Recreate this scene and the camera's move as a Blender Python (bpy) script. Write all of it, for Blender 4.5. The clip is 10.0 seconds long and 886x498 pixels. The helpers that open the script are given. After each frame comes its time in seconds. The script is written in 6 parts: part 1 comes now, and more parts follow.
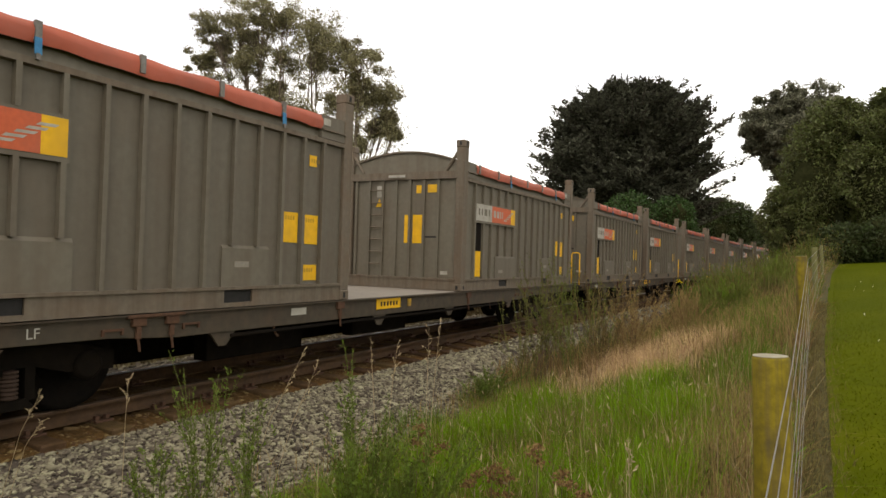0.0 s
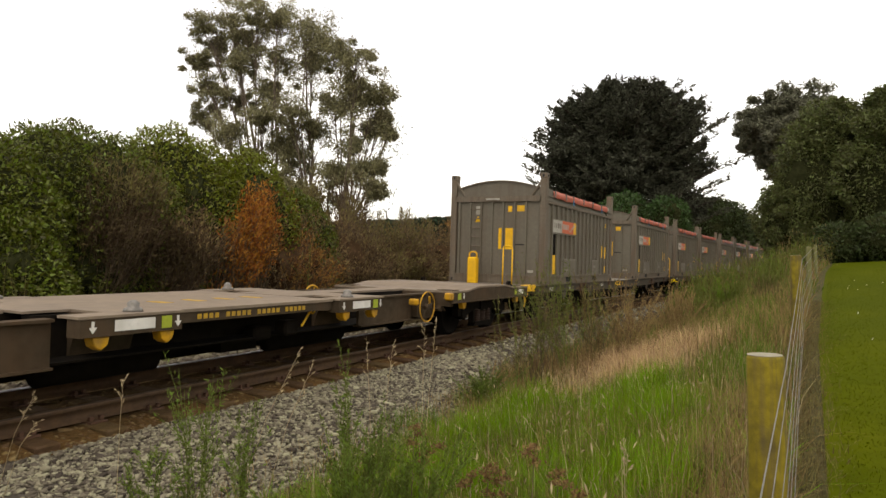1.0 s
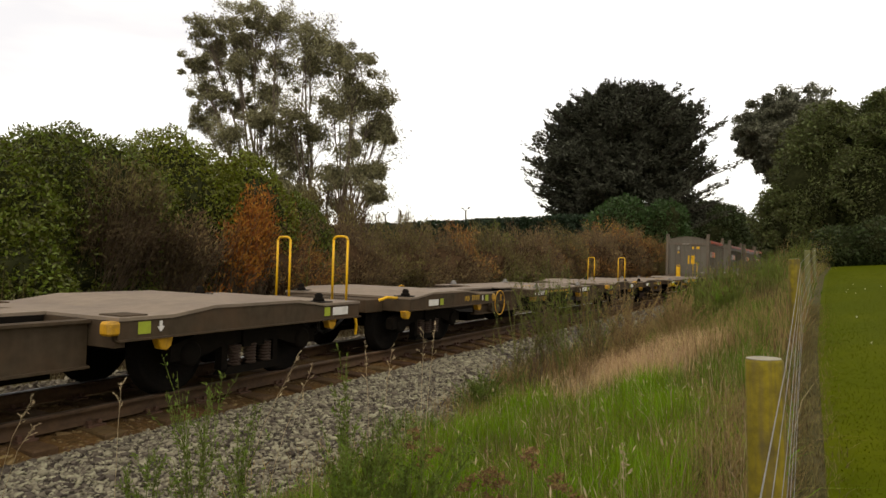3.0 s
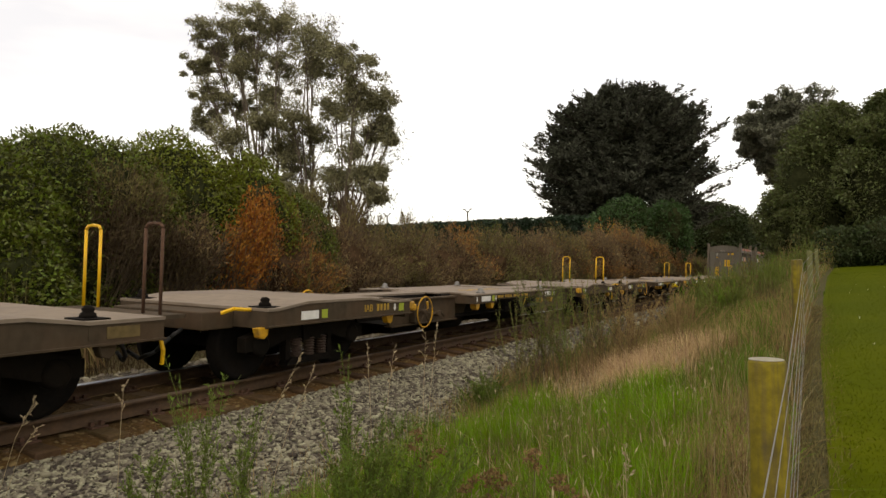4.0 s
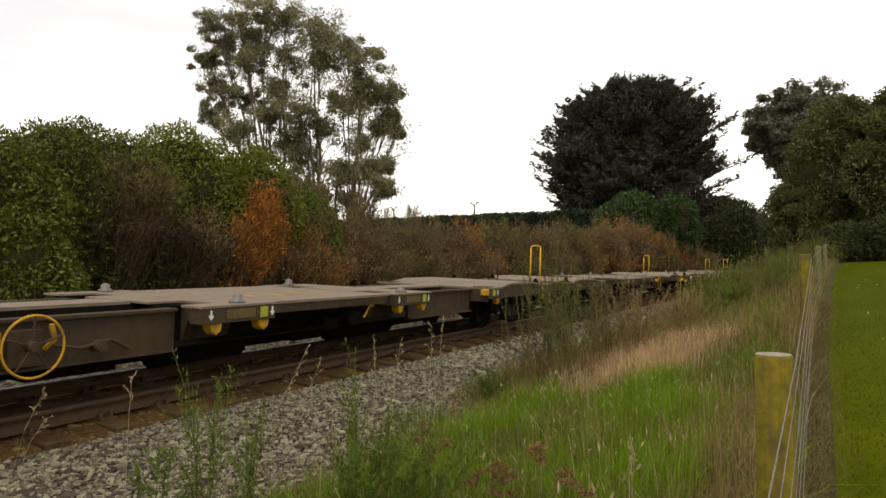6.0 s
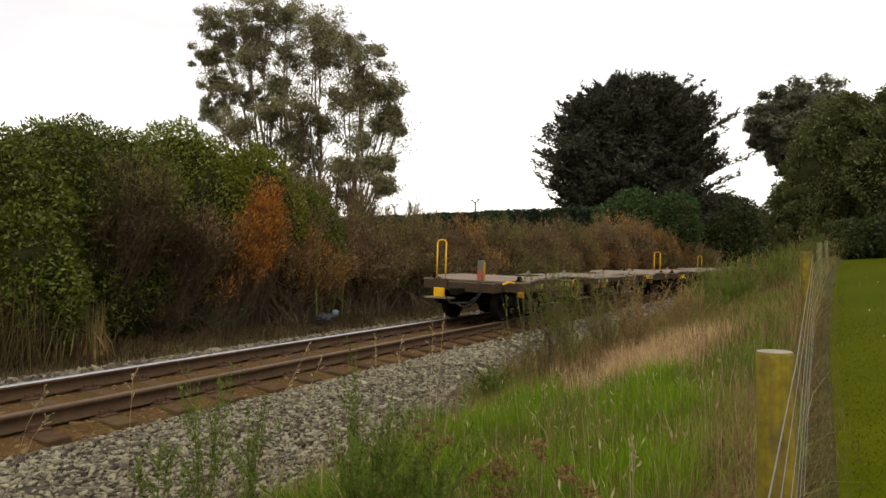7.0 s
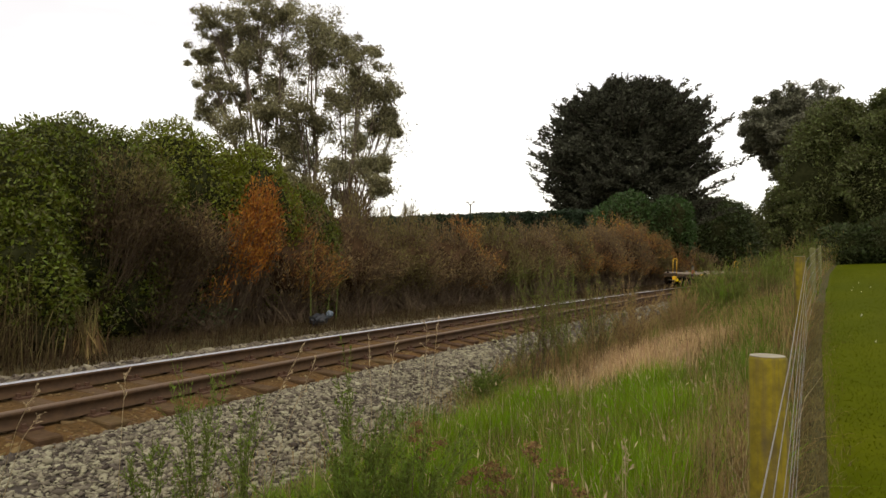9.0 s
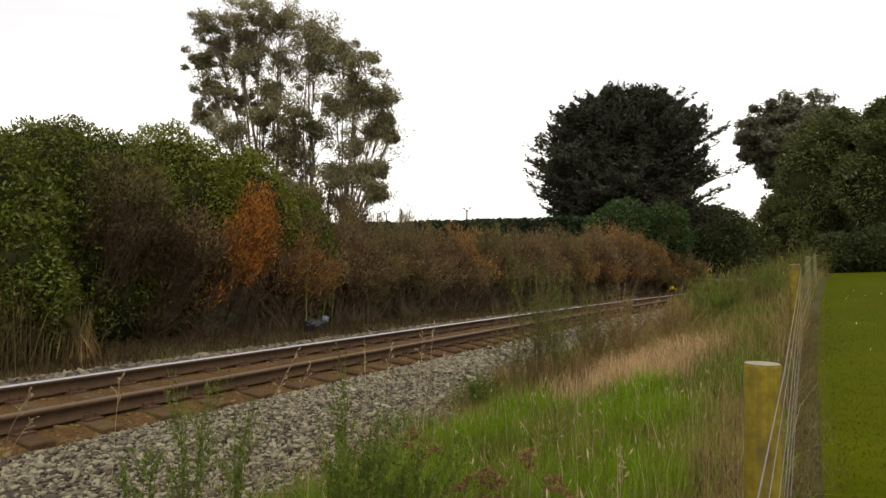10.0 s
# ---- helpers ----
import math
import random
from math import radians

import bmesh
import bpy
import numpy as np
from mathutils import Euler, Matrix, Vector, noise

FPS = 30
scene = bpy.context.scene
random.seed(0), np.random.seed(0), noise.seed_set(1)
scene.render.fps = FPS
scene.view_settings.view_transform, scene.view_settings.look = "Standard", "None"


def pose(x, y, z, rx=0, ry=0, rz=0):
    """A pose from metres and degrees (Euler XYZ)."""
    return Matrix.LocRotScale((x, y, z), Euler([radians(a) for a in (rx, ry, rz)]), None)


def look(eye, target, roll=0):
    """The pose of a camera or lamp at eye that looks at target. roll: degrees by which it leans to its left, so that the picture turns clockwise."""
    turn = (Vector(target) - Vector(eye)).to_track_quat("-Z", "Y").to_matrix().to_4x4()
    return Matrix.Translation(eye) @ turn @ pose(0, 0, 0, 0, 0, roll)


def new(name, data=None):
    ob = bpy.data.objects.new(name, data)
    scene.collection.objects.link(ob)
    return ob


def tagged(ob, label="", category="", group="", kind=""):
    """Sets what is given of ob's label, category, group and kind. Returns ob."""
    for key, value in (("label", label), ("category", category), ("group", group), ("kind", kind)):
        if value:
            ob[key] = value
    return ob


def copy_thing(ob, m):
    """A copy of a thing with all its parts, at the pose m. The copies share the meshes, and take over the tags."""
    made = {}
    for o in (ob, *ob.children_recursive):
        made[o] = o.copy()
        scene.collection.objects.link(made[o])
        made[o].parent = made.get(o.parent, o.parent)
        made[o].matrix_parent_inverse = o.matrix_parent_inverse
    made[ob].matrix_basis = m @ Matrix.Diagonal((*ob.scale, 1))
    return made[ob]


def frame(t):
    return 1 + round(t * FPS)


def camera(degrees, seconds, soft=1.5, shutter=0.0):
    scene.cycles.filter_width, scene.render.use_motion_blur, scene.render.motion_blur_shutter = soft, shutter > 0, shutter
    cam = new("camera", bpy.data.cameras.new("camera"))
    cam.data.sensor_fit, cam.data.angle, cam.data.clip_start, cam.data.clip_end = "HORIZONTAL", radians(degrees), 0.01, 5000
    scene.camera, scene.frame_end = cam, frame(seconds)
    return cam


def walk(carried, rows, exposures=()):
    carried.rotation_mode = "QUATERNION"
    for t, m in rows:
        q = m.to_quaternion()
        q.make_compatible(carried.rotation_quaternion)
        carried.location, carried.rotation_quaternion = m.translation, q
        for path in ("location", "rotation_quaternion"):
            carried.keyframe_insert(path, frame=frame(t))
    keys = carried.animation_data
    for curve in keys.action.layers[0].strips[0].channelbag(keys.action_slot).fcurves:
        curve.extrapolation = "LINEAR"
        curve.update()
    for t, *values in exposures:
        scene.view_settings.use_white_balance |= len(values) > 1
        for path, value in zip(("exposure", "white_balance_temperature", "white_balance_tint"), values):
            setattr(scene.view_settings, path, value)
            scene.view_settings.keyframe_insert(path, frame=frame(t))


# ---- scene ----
cam = camera(66.86, 10.0, soft=1.5)
EYE = (6.231, 0.0, 1.171)
TURNS = (
    (0, 91.798, 0.247, 27.180), (0.5, 91.658, 0.273, 27.175), (1, 91.789, 0.375, 26.792),
    (1.5, 92.150, 0.478, 26.796), (2, 92.352, 0.491, 26.750), (2.5, 92.062, 0.366, 26.669),
    (4, 92.194, 0.424, 26.863), (4.5, 91.792, 0.464, 27.133), (5, 91.736, 0.299, 26.969),
    (6.5, 91.565, 0.210, 27.575), (7, 91.418, 0.227, 27.499), (7.5, 91.642, 0.067, 27.118),
    (8, 91.734, 0.114, 26.867), (8.5, 91.675, -0.249, 26.893), (9, 91.559, -0.252, 27.048),
    (9.5, 91.383, -0.577, 27.319), (10, 92.066, -0.607, 26.710))
walk(cam, [(t, pose(*EYE, rx, ry, rz)) for t, rx, ry, rz in TURNS], [(0, 0.27, 7900, 10), (0.5, 0.30, 7900, 10), (1, 0.26, 7900, 10), (1.5, 0.10, 7900, 10), (2.2, 0.03, 7900, 10), (5, 0.02, 7900, 10), (7, 0.05, 7900, 10), (10, 0.07, 7900, 10)])

# ---------------------------------------------------------------- light: bright overcast
world = bpy.data.worlds.new("overcast")
scene.world = world
world.use_nodes = True
wn, wl = world.node_tree.nodes, world.node_tree.links
wn.clear()
w_out = wn.new("ShaderNodeOutputWorld")
w_bg = wn.new("ShaderNodeBackground")
w_sky = wn.new("ShaderNodeTexSky")
w_sky.sky_type, w_sky.sun_disc = "NISHITA", False
w_sky.sun_elevation, w_sky.sun_rotation = radians(48), radians(200)
w_tc = wn.new("ShaderNodeTexCoord")
w_map = wn.new("ShaderNodeMapping")
w_map.inputs["Scale"].default_value = (1.0, 1.0, 4.5)
w_noise = wn.new("ShaderNodeTexNoise")
w_noise.inputs["Scale"].default_value, w_noise.inputs["Detail"].default_value = 1.7, 5.0
w_ramp = wn.new("ShaderNodeValToRGB")
w_ramp.color_ramp.elements[0].position, w_ramp.color_ramp.elements[0].color = 0.32, (0.82, 0.85, 0.96, 1)
w_ramp.color_ramp.elements[1].position, w_ramp.color_ramp.elements[1].color = 0.56, (1.16, 1.18, 1.24, 1)
w_mix = wn.new("ShaderNodeMix")
w_mix.data_type = "RGBA"
w_mix.inputs[0].default_value = 0.05
wl.new(w_tc.outputs["Generated"], w_map.inputs["Vector"])
wl.new(w_map.outputs["Vector"], w_noise.inputs["Vector"])
wl.new(w_noise.outputs["Fac"], w_ramp.inputs["Fac"])
wl.new(w_ramp.outputs["Color"], w_mix.inputs[6])
wl.new(w_sky.outputs["Color"], w_mix.inputs[7])
wl.new(w_mix.outputs[2], w_bg.inputs["Color"])
w_bg.inputs["Strength"].default_value = 1.0
wl.new(w_bg.outputs["Background"], w_out.inputs["Surface"])

sun_data = bpy.data.lights.new("sun", "SUN")
sun_data.energy, sun_data.angle, sun_data.color = 0.8, radians(25), (1.0, 0.97, 0.92)
sun = new("sun", sun_data)
sun.matrix_world = look((8, -12, 20), (0, 0, 0))

# ---------------------------------------------------------------- materials


def material(name, colour, rough=0.8, metal=0.0, spread=0.25, grain=30.0, stain=None, stain_size=1.5,
             stain_amount=0.5, bump=0.15, bump_size=None, per_object=0.0, per_island=0.0, through_light=0.0, spec=0.3, streak=0.0, streak_size=7.0):
    """A node material: base colour with fine grain, stains at a larger scale, relief, and variation from piece to piece."""
    m = bpy.data.materials.new(name)
    m.use_nodes = True
    n, l = m.node_tree.nodes, m.node_tree.links
    b = n["Principled BSDF"]
    b.inputs["Roughness"].default_value, b.inputs["Metallic"].default_value = rough, metal
    b.inputs["Specular IOR Level"].default_value = spec
    tc = n.new("ShaderNodeTexCoord")
    g = n.new("ShaderNodeTexNoise")
    g.inputs["Scale"].default_value, g.inputs["Detail"].default_value = grain, 4.0
    l.new(tc.outputs["Object"], g.inputs["Vector"])
    hsv = n.new("ShaderNodeHueSaturation")
    hsv.inputs["Color"].default_value = (*colour, 1)
    value = n.new("ShaderNodeMapRange")
    value.inputs["From Min"].default_value, value.inputs["From Max"].default_value = 0.25, 0.75
    value.inputs["To Min"].default_value, value.inputs["To Max"].default_value = 1 - spread, 1 + spread
    l.new(g.outputs["Fac"], value.inputs["Value"])
    factor = value.outputs["Result"]
    for amount, node, socket in ((per_object, "ShaderNodeObjectInfo", "Random"), (per_island, "ShaderNodeNewGeometry", "Random Per Island")):
        if amount:
            info = n.new(node)
            r = n.new("ShaderNodeMapRange")
            r.inputs["To Min"].default_value, r.inputs["To Max"].default_value = 1 - amount, 1 + amount
            l.new(info.outputs[socket], r.inputs["Value"])
            mul = n.new("ShaderNodeMath")
            mul.operation = "MULTIPLY"
            l.new(factor, mul.inputs[0])
            l.new(r.outputs["Result"], mul.inputs[1])
            factor = mul.outputs["Value"]
            hue = n.new("ShaderNodeMapRange")
            hue.inputs["To Min"].default_value, hue.inputs["To Max"].default_value = 0.5 - 0.05 * amount, 0.5 + 0.05 * amount
            l.new(info.outputs[socket], hue.inputs["Value"])
            l.new(hue.outputs["Result"], hsv.inputs["Hue"])
    l.new(factor, hsv.inputs["Value"])
    colour_out = hsv.outputs["Color"]
    if stain:
        s = n.new("ShaderNodeTexNoise")
        s.inputs["Scale"].default_value, s.inputs["Detail"].default_value = stain_size, 6.0
        s.inputs["Roughness"].default_value = 0.65
        l.new(tc.outputs["Object"], s.inputs["Vector"])
        r = n.new("ShaderNodeMapRange")
        r.inputs["From Min"].default_value, r.inputs["From Max"].default_value = 0.45, 0.68
        r.inputs["To Max"].default_value = stain_amount
        l.new(s.outputs["Fac"], r.inputs["Value"])
        mix = n.new("ShaderNodeMix")
        mix.data_type = "RGBA"
        mix.inputs[7].default_value = (*stain, 1)
        l.new(r.outputs["Result"], mix.inputs[0])
        l.new(colour_out, mix.inputs[6])
        colour_out = mix.outputs[2]
    if streak:
        mp = n.new("ShaderNodeMapping")
        mp.inputs["Scale"].default_value = (streak_size, streak_size, 0.05 * streak_size)
        l.new(tc.outputs["Object"], mp.inputs["Vector"])
        s2 = n.new("ShaderNodeTexNoise")
        s2.inputs["Scale"].default_value, s2.inputs["Detail"].default_value = 1.6, 5.0
        l.new(mp.outputs["Vector"], s2.inputs["Vector"])
        r2 = n.new("ShaderNodeMapRange")
        r2.inputs["From Min"].default_value, r2.inputs["From Max"].default_value = 0.42, 0.70
        r2.inputs["To Max"].default_value = streak
        l.new(s2.outputs["Fac"], r2.inputs["Value"])
        mix2 = n.new("ShaderNodeMix")
        mix2.data_type = "RGBA"
        mix2.inputs[7].default_value = (0.075, 0.052, 0.034, 1)
        l.new(r2.outputs["Result"], mix2.inputs[0])
        l.new(colour_out, mix2.inputs[6])
        colour_out = mix2.outputs[2]
    l.new(colour_out, b.inputs["Base Color"])
    if bump:
        bn = n.new("ShaderNodeTexNoise")
        bn.inputs["Scale"].default_value, bn.inputs["Detail"].default_value = bump_size or grain, 5.0
        l.new(tc.outputs["Object"], bn.inputs["Vector"])
        bp = n.new("ShaderNodeBump")
        bp.inputs["Strength"].default_value, bp.inputs["Distance"].default_value = bump, 0.02
        l.new(bn.outputs["Fac"], bp.inputs["Height"])
        l.new(bp.outputs["Normal"], b.inputs["Normal"])
    if through_light:
        tl = n.new("ShaderNodeBsdfTranslucent")
        l.new(colour_out, tl.inputs["Color"])
        ms = n.new("ShaderNodeMixShader")
        ms.inputs["Fac"].default_value = through_light
        l.new(b.outputs["BSDF"], ms.inputs[1])
        l.new(tl.outputs["BSDF"], ms.inputs[2])
        l.new(ms.outputs["Shader"], n["Material Output"].inputs["Surface"])
    return m


def leaf(name, colour, vary=0.45, rough=0.55, spec=0.3):
    return material(name, colour, rough=rough, spread=0.15, grain=0.6, bump=0, per_island=vary, through_light=0.25, spec=spec)


CONTAINER = material("container_paint", (0.124, 0.110, 0.084), 0.62, spread=0.10, grain=14, stain=(0.115, 0.088, 0.062), stain_size=1.6, stain_amount=0.45, bump=0.06, per_object=0.07, streak=0.32, streak_size=4.0)
CONTAINER_FRAME = material("container_frame_paint", (0.126, 0.103, 0.076), 0.65, spread=0.14, grain=18, stain=(0.13, 0.082, 0.05), stain_size=3.0, stain_amount=0.5, bump=0.1, streak=0.55)
TARP = material("tarpaulin", (0.38, 0.088, 0.050), 0.6, spread=0.12, grain=5, stain=(0.20, 0.07, 0.05), stain_size=2.5, stain_amount=0.55, bump=0.55, bump_size=5)
STRAP = material("blue_strap", (0.03, 0.17, 0.33), 0.7, bump=0)
YELLOW = material("yellow_paint", (0.72, 0.40, 0.012), 0.5, spread=0.12, grain=20, stain=(0.30, 0.18, 0.03), stain_size=5, stain_amount=0.4, bump=0.05)
YELLOW_WORN = material("scuffed_yellow_paint", (0.46, 0.235, 0.008), 0.6, spread=0.2, grain=25, stain=(0.16, 0.10, 0.04), stain_size=8, stain_amount=0.7, bump=0.05)
YELLOW_OLD = material("worn_yellow_paint", (0.40, 0.235, 0.018), 0.7, spread=0.25, grain=25, stain=(0.12, 0.09, 0.05), stain_size=7, stain_amount=0.7, bump=0.05)
LIME = material("lime_label", (0.27, 0.32, 0.03), 0.6, spread=0.1, bump=0)
LOGO_WHITE = material("faded_white_print", (0.36, 0.345, 0.30), 0.7, spread=0.12, grain=20, stain=(0.2, 0.18, 0.14), stain_size=4, stain_amount=0.6, bump=0)
WHITE = material("white_paint", (0.62, 0.60, 0.56), 0.6, spread=0.1, grain=20, stain=(0.3, 0.27, 0.22), stain_size=5, stain_amount=0.5, bump=0)
RED_LABEL = material("red_label", (0.50, 0.095, 0.035), 0.5, spread=0.1, stain=(0.3, 0.1, 0.06), stain_size=3, stain_amount=0.4, bump=0)
BLACK = material("black_rubber_and_openings", (0.015, 0.014, 0.013), 0.7, bump=0.05)
WAGON = material("wagon_steel", (0.052, 0.038, 0.024), 0.8, spread=0.25, grain=10, stain=(0.075, 0.045, 0.025), stain_size=2.2, stain_amount=0.7, bump=0.15, spec=0.08, streak=0.4)
# Grime, with the deep shade below the wagons put into its near-black base.
WAGON_DARK = material("underframe_grime_and_shade", (0.006, 0.0045, 0.003), 0.9, spread=0.3, grain=12, stain=(0.014, 0.009, 0.005), stain_size=4, stain_amount=0.5, bump=0.2, spec=0.1)
DECK = material("deck_plate", (0.190, 0.146, 0.105), 0.8, spread=0.16, grain=7, stain=(0.13, 0.10, 0.078), stain_size=1.3, stain_amount=0.6, bump=0.15, bump_size=40)
DECK_PALE = material("dusty_deck_plate", (0.215, 0.190, 0.160), 0.85, spread=0.14, grain=7, stain=(0.25, 0.22, 0.18), stain_size=1.5, stain_amount=0.5, bump=0.1)
# Wheel colour lowered to carry the shade beneath the deck.
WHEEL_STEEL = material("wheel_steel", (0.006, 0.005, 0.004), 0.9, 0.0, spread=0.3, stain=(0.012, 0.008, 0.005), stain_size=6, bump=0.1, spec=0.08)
FAINT = material("faded_stencil", (0.215, 0.195, 0.16), 0.7, spread=0.15, bump=0)
LADEN_STEEL = material("laden_wagon_steel", (0.050, 0.040, 0.027), 0.75, spread=0.2, grain=10, stain=(0.07, 0.045, 0.028), stain_size=2.5, stain_amount=0.7, bump=0.15)
SPRING = material("grimy_spring_steel", (0.045, 0.027, 0.018), 0.8, spread=0.2, bump=0.1)
WIRE = material("fence_wire", (0.17, 0.165, 0.15), 0.5, 0.4, spread=0.2, bump=0)
GALV = material("galvanised_steel", (0.42, 0.42, 0.41), 0.45, 0.6, spread=0.15, grain=30, bump=0.05)
LOCK_STEEL = material("worn_lock_steel", (0.17, 0.16, 0.145), 0.5, 0.4, spread=0.25, grain=30, stain=(0.08, 0.06, 0.045), stain_size=8, bump=0.05)
RUST = material("rust", (0.075, 0.038, 0.022), 0.9, spread=0.3, grain=25, stain=(0.09, 0.045, 0.025), stain_size=5, bump=0.25)
RAIL_SIDE = material("rusty_rail", (0.055, 0.030, 0.014), 0.8, spread=0.3, grain=18, stain=(0.10, 0.052, 0.020), stain_size=3, stain_amount=0.6, bump=0.1)
RAIL_TOP = material("polished_rail_head", (0.46, 0.47, 0.51), 0.42, 0.8, spread=0.12, grain=12, bump=0.02)
RAIL_TOP_LOW = material("dull_rail_head", (0.130, 0.085, 0.056), 0.6, 0.35, spread=0.15, grain=12, stain=(0.12, 0.08, 0.05), stain_size=2.5, bump=0.05)
SLEEPER = material("weathered_sleeper", (0.070, 0.042, 0.020), 0.9, spread=0.3, grain=14, stain=(0.10, 0.06, 0.04), stain_size=3, stain_amount=0.7, bump=0.4, per_object=0.25, spec=0.1)
TRACK_DIRT = material("fouled_ballast", (0.078, 0.045, 0.016), 0.95, spread=0.45, grain=28, stain=(0.135, 0.068, 0.022), stain_size=2.2, stain_amount=0.7, bump=0.9, bump_size=30, spec=0.1)
BALLAST_BED = material("ballast_bed", (0.060, 0.051, 0.041), 0.95, spread=0.45, grain=24, stain=(0.10, 0.085, 0.07), stain_size=1.5, bump=1.0, bump_size=24, spec=0.1)
STONE = material("ballast_stone", (0.162, 0.142, 0.102), 0.85, spread=0.22, grain=25, bump=0.25, per_island=0.72, spec=0.1)
STONE_DULL = material("dull_ballast_stone", (0.150, 0.127, 0.094), 0.9, spread=0.18, grain=25, bump=0.2, per_island=0.5, spec=0.05)
STONE_BROWN = material("stained_stone", (0.125, 0.080, 0.038), 0.9, spread=0.2, grain=25, bump=0.2, per_island=0.4, spec=0.1)
SOIL = material("verge_soil", (0.070, 0.060, 0.026), 0.95, spread=0.4, grain=3, stain=(0.13, 0.10, 0.055), stain_size=0.5, stain_amount=0.8, bump=0.6, bump_size=6, spec=0.1)
LAWN = material("lawn", (0.050, 0.063, 0.002), 0.95, spread=0.12, grain=9, stain=(0.072, 0.082, 0.003), stain_size=0.55, stain_amount=0.7, bump=0.15, bump_size=40, spec=0.02)
DEAD_STRIP = material("sprayed_strip", (0.050, 0.044, 0.014), 0.95, spread=0.35, grain=14, stain=(0.09, 0.075, 0.035), stain_size=2.5, stain_amount=0.7, bump=0.6, bump_size=25, spec=0.1)
POST = material("lichen_post", (0.170, 0.130, 0.008), 0.9, spread=0.35, grain=16, stain=(0.075, 0.060, 0.016), stain_size=6, stain_amount=0.85, bump=0.6, bump_size=14, streak=0.6, streak_size=26.0)
POST_GREY = material("grey_post", (0.13, 0.125, 0.05), 0.9, spread=0.25, grain=14, stain=(0.14, 0.15, 0.05), stain_size=4, stain_amount=0.6, bump=0.4)
POST_TOP = material("sawn_post_top", (0.27, 0.25, 0.19), 0.9, spread=0.25, grain=20, stain=(0.2, 0.17, 0.09), stain_size=8, bump=0.2)
BARK = material("gum_bark", (0.130, 0.100, 0.075), 0.9, spread=0.3, grain=4, stain=(0.10, 0.08, 0.065), stain_size=1.0, stain_amount=0.7, bump=0.4, bump_size=8)
BARK_DARK = material("dark_bark", (0.055, 0.042, 0.034), 0.9, spread=0.3, grain=5, bump=0.4)
TWIG = material("twig_bark", (0.105, 0.072, 0.044), 0.9, spread=0.3, grain=6, bump=0.2, per_island=0.35)
GREEN_STEM = material("green_stem", (0.100, 0.125, 0.022), 0.8, spread=0.25, grain=6, bump=0, per_island=0.3)

L_SHRUB = leaf("shrub_leaf", (0.088, 0.102, 0.010), 0.7, 0.45, 0.32)
L_SHRUB_YOUNG = leaf("young_shrub_leaf", (0.128, 0.140, 0.012), 0.6, 0.45, 0.3)
# Core colours: shade inside bushes and crowns, put into a solid mass.
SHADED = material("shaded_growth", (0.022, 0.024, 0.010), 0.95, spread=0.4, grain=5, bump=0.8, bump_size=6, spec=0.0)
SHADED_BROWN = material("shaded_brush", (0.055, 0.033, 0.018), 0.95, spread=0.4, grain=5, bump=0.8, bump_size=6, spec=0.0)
L_STRAW_DULL = leaf("dull_straw", (0.235, 0.160, 0.072), 0.45, 0.8, 0.05)
L_GUM = leaf("gum_leaf", (0.200, 0.184, 0.098), 0.5, 0.6, 0.3)
L_GUM_FAR = leaf("distant_gum_leaf", (0.135, 0.135, 0.088), 0.5)
L_CONIFER = leaf("conifer_needles", (0.060, 0.062, 0.042), 0.6, 0.7, 0.15)
L_TREE = leaf("tree_leaf", (0.086, 0.098, 0.029), 0.55)
L_DARKBUSH = leaf("dark_bush_leaf", (0.042, 0.058, 0.017), 0.45)
L_ROUNDBUSH = leaf("round_bush_leaf", (0.038, 0.074, 0.018), 0.4)
L_RUSTBROOM = leaf("rust_brown_broom", (0.25, 0.125, 0.042), 0.5, 0.8, 0.1)
L_HEDGE = leaf("hedge_leaf", (0.020, 0.038, 0.016), 0.4)
L_BROWN = leaf("dead_broom", (0.172, 0.116, 0.058), 0.5, 0.8, 0.1)
L_BROWNGREEN = leaf("dying_broom", (0.135, 0.108, 0.042), 0.5, 0.8, 0.1)
L_DEAD = leaf("dark_dead_twig_growth", (0.072, 0.049, 0.026), 0.5, 0.9, 0.05)
L_ORANGE = leaf("rust_coloured_leaf", (0.36, 0.140, 0.030), 0.4, 0.8, 0.1)
L_BROOM = leaf("broom_green", (0.100, 0.138, 0.020), 0.45, 0.7, 0.2)
L_BROOM_FAR = leaf("distant_broom_green", (0.125, 0.140, 0.032), 0.45, 0.8, 0.08)
L_FLOWER = leaf("yellow_flower", (0.70, 0.52, 0.01), 0.2)
L_GRASS = leaf("green_grass_blade", (0.140, 0.232, 0.010), 0.5, 0.7, 0.1)
L_GRASS_DARK = leaf("dark_grass_blade", (0.088, 0.138, 0.013), 0.5, 0.7, 0.1)
L_STRAW = leaf("straw", (0.500, 0.335, 0.185), 0.45, 0.8, 0.15)
L_STRAW_PALE = leaf("pale_seed_head", (0.40, 0.31, 0.19), 0.3, 0.8, 0.15)
L_DOCK = leaf("dock_seed", (0.200, 0.122, 0.055), 0.35, 0.9, 0.1)
L_LAWN = leaf("lawn_blade", (0.056, 0.068, 0.002), 0.3, 0.8, 0.03)
BAG_DARK = material("dark_plastic", (0.02, 0.022, 0.026), 0.35, bump=0.3, bump_size=20)
BAG_BLUE = material("pale_plastic", (0.10, 0.13, 0.16), 0.4, bump=0.3, bump_size=20)

# ---------------------------------------------------------------- mesh tools


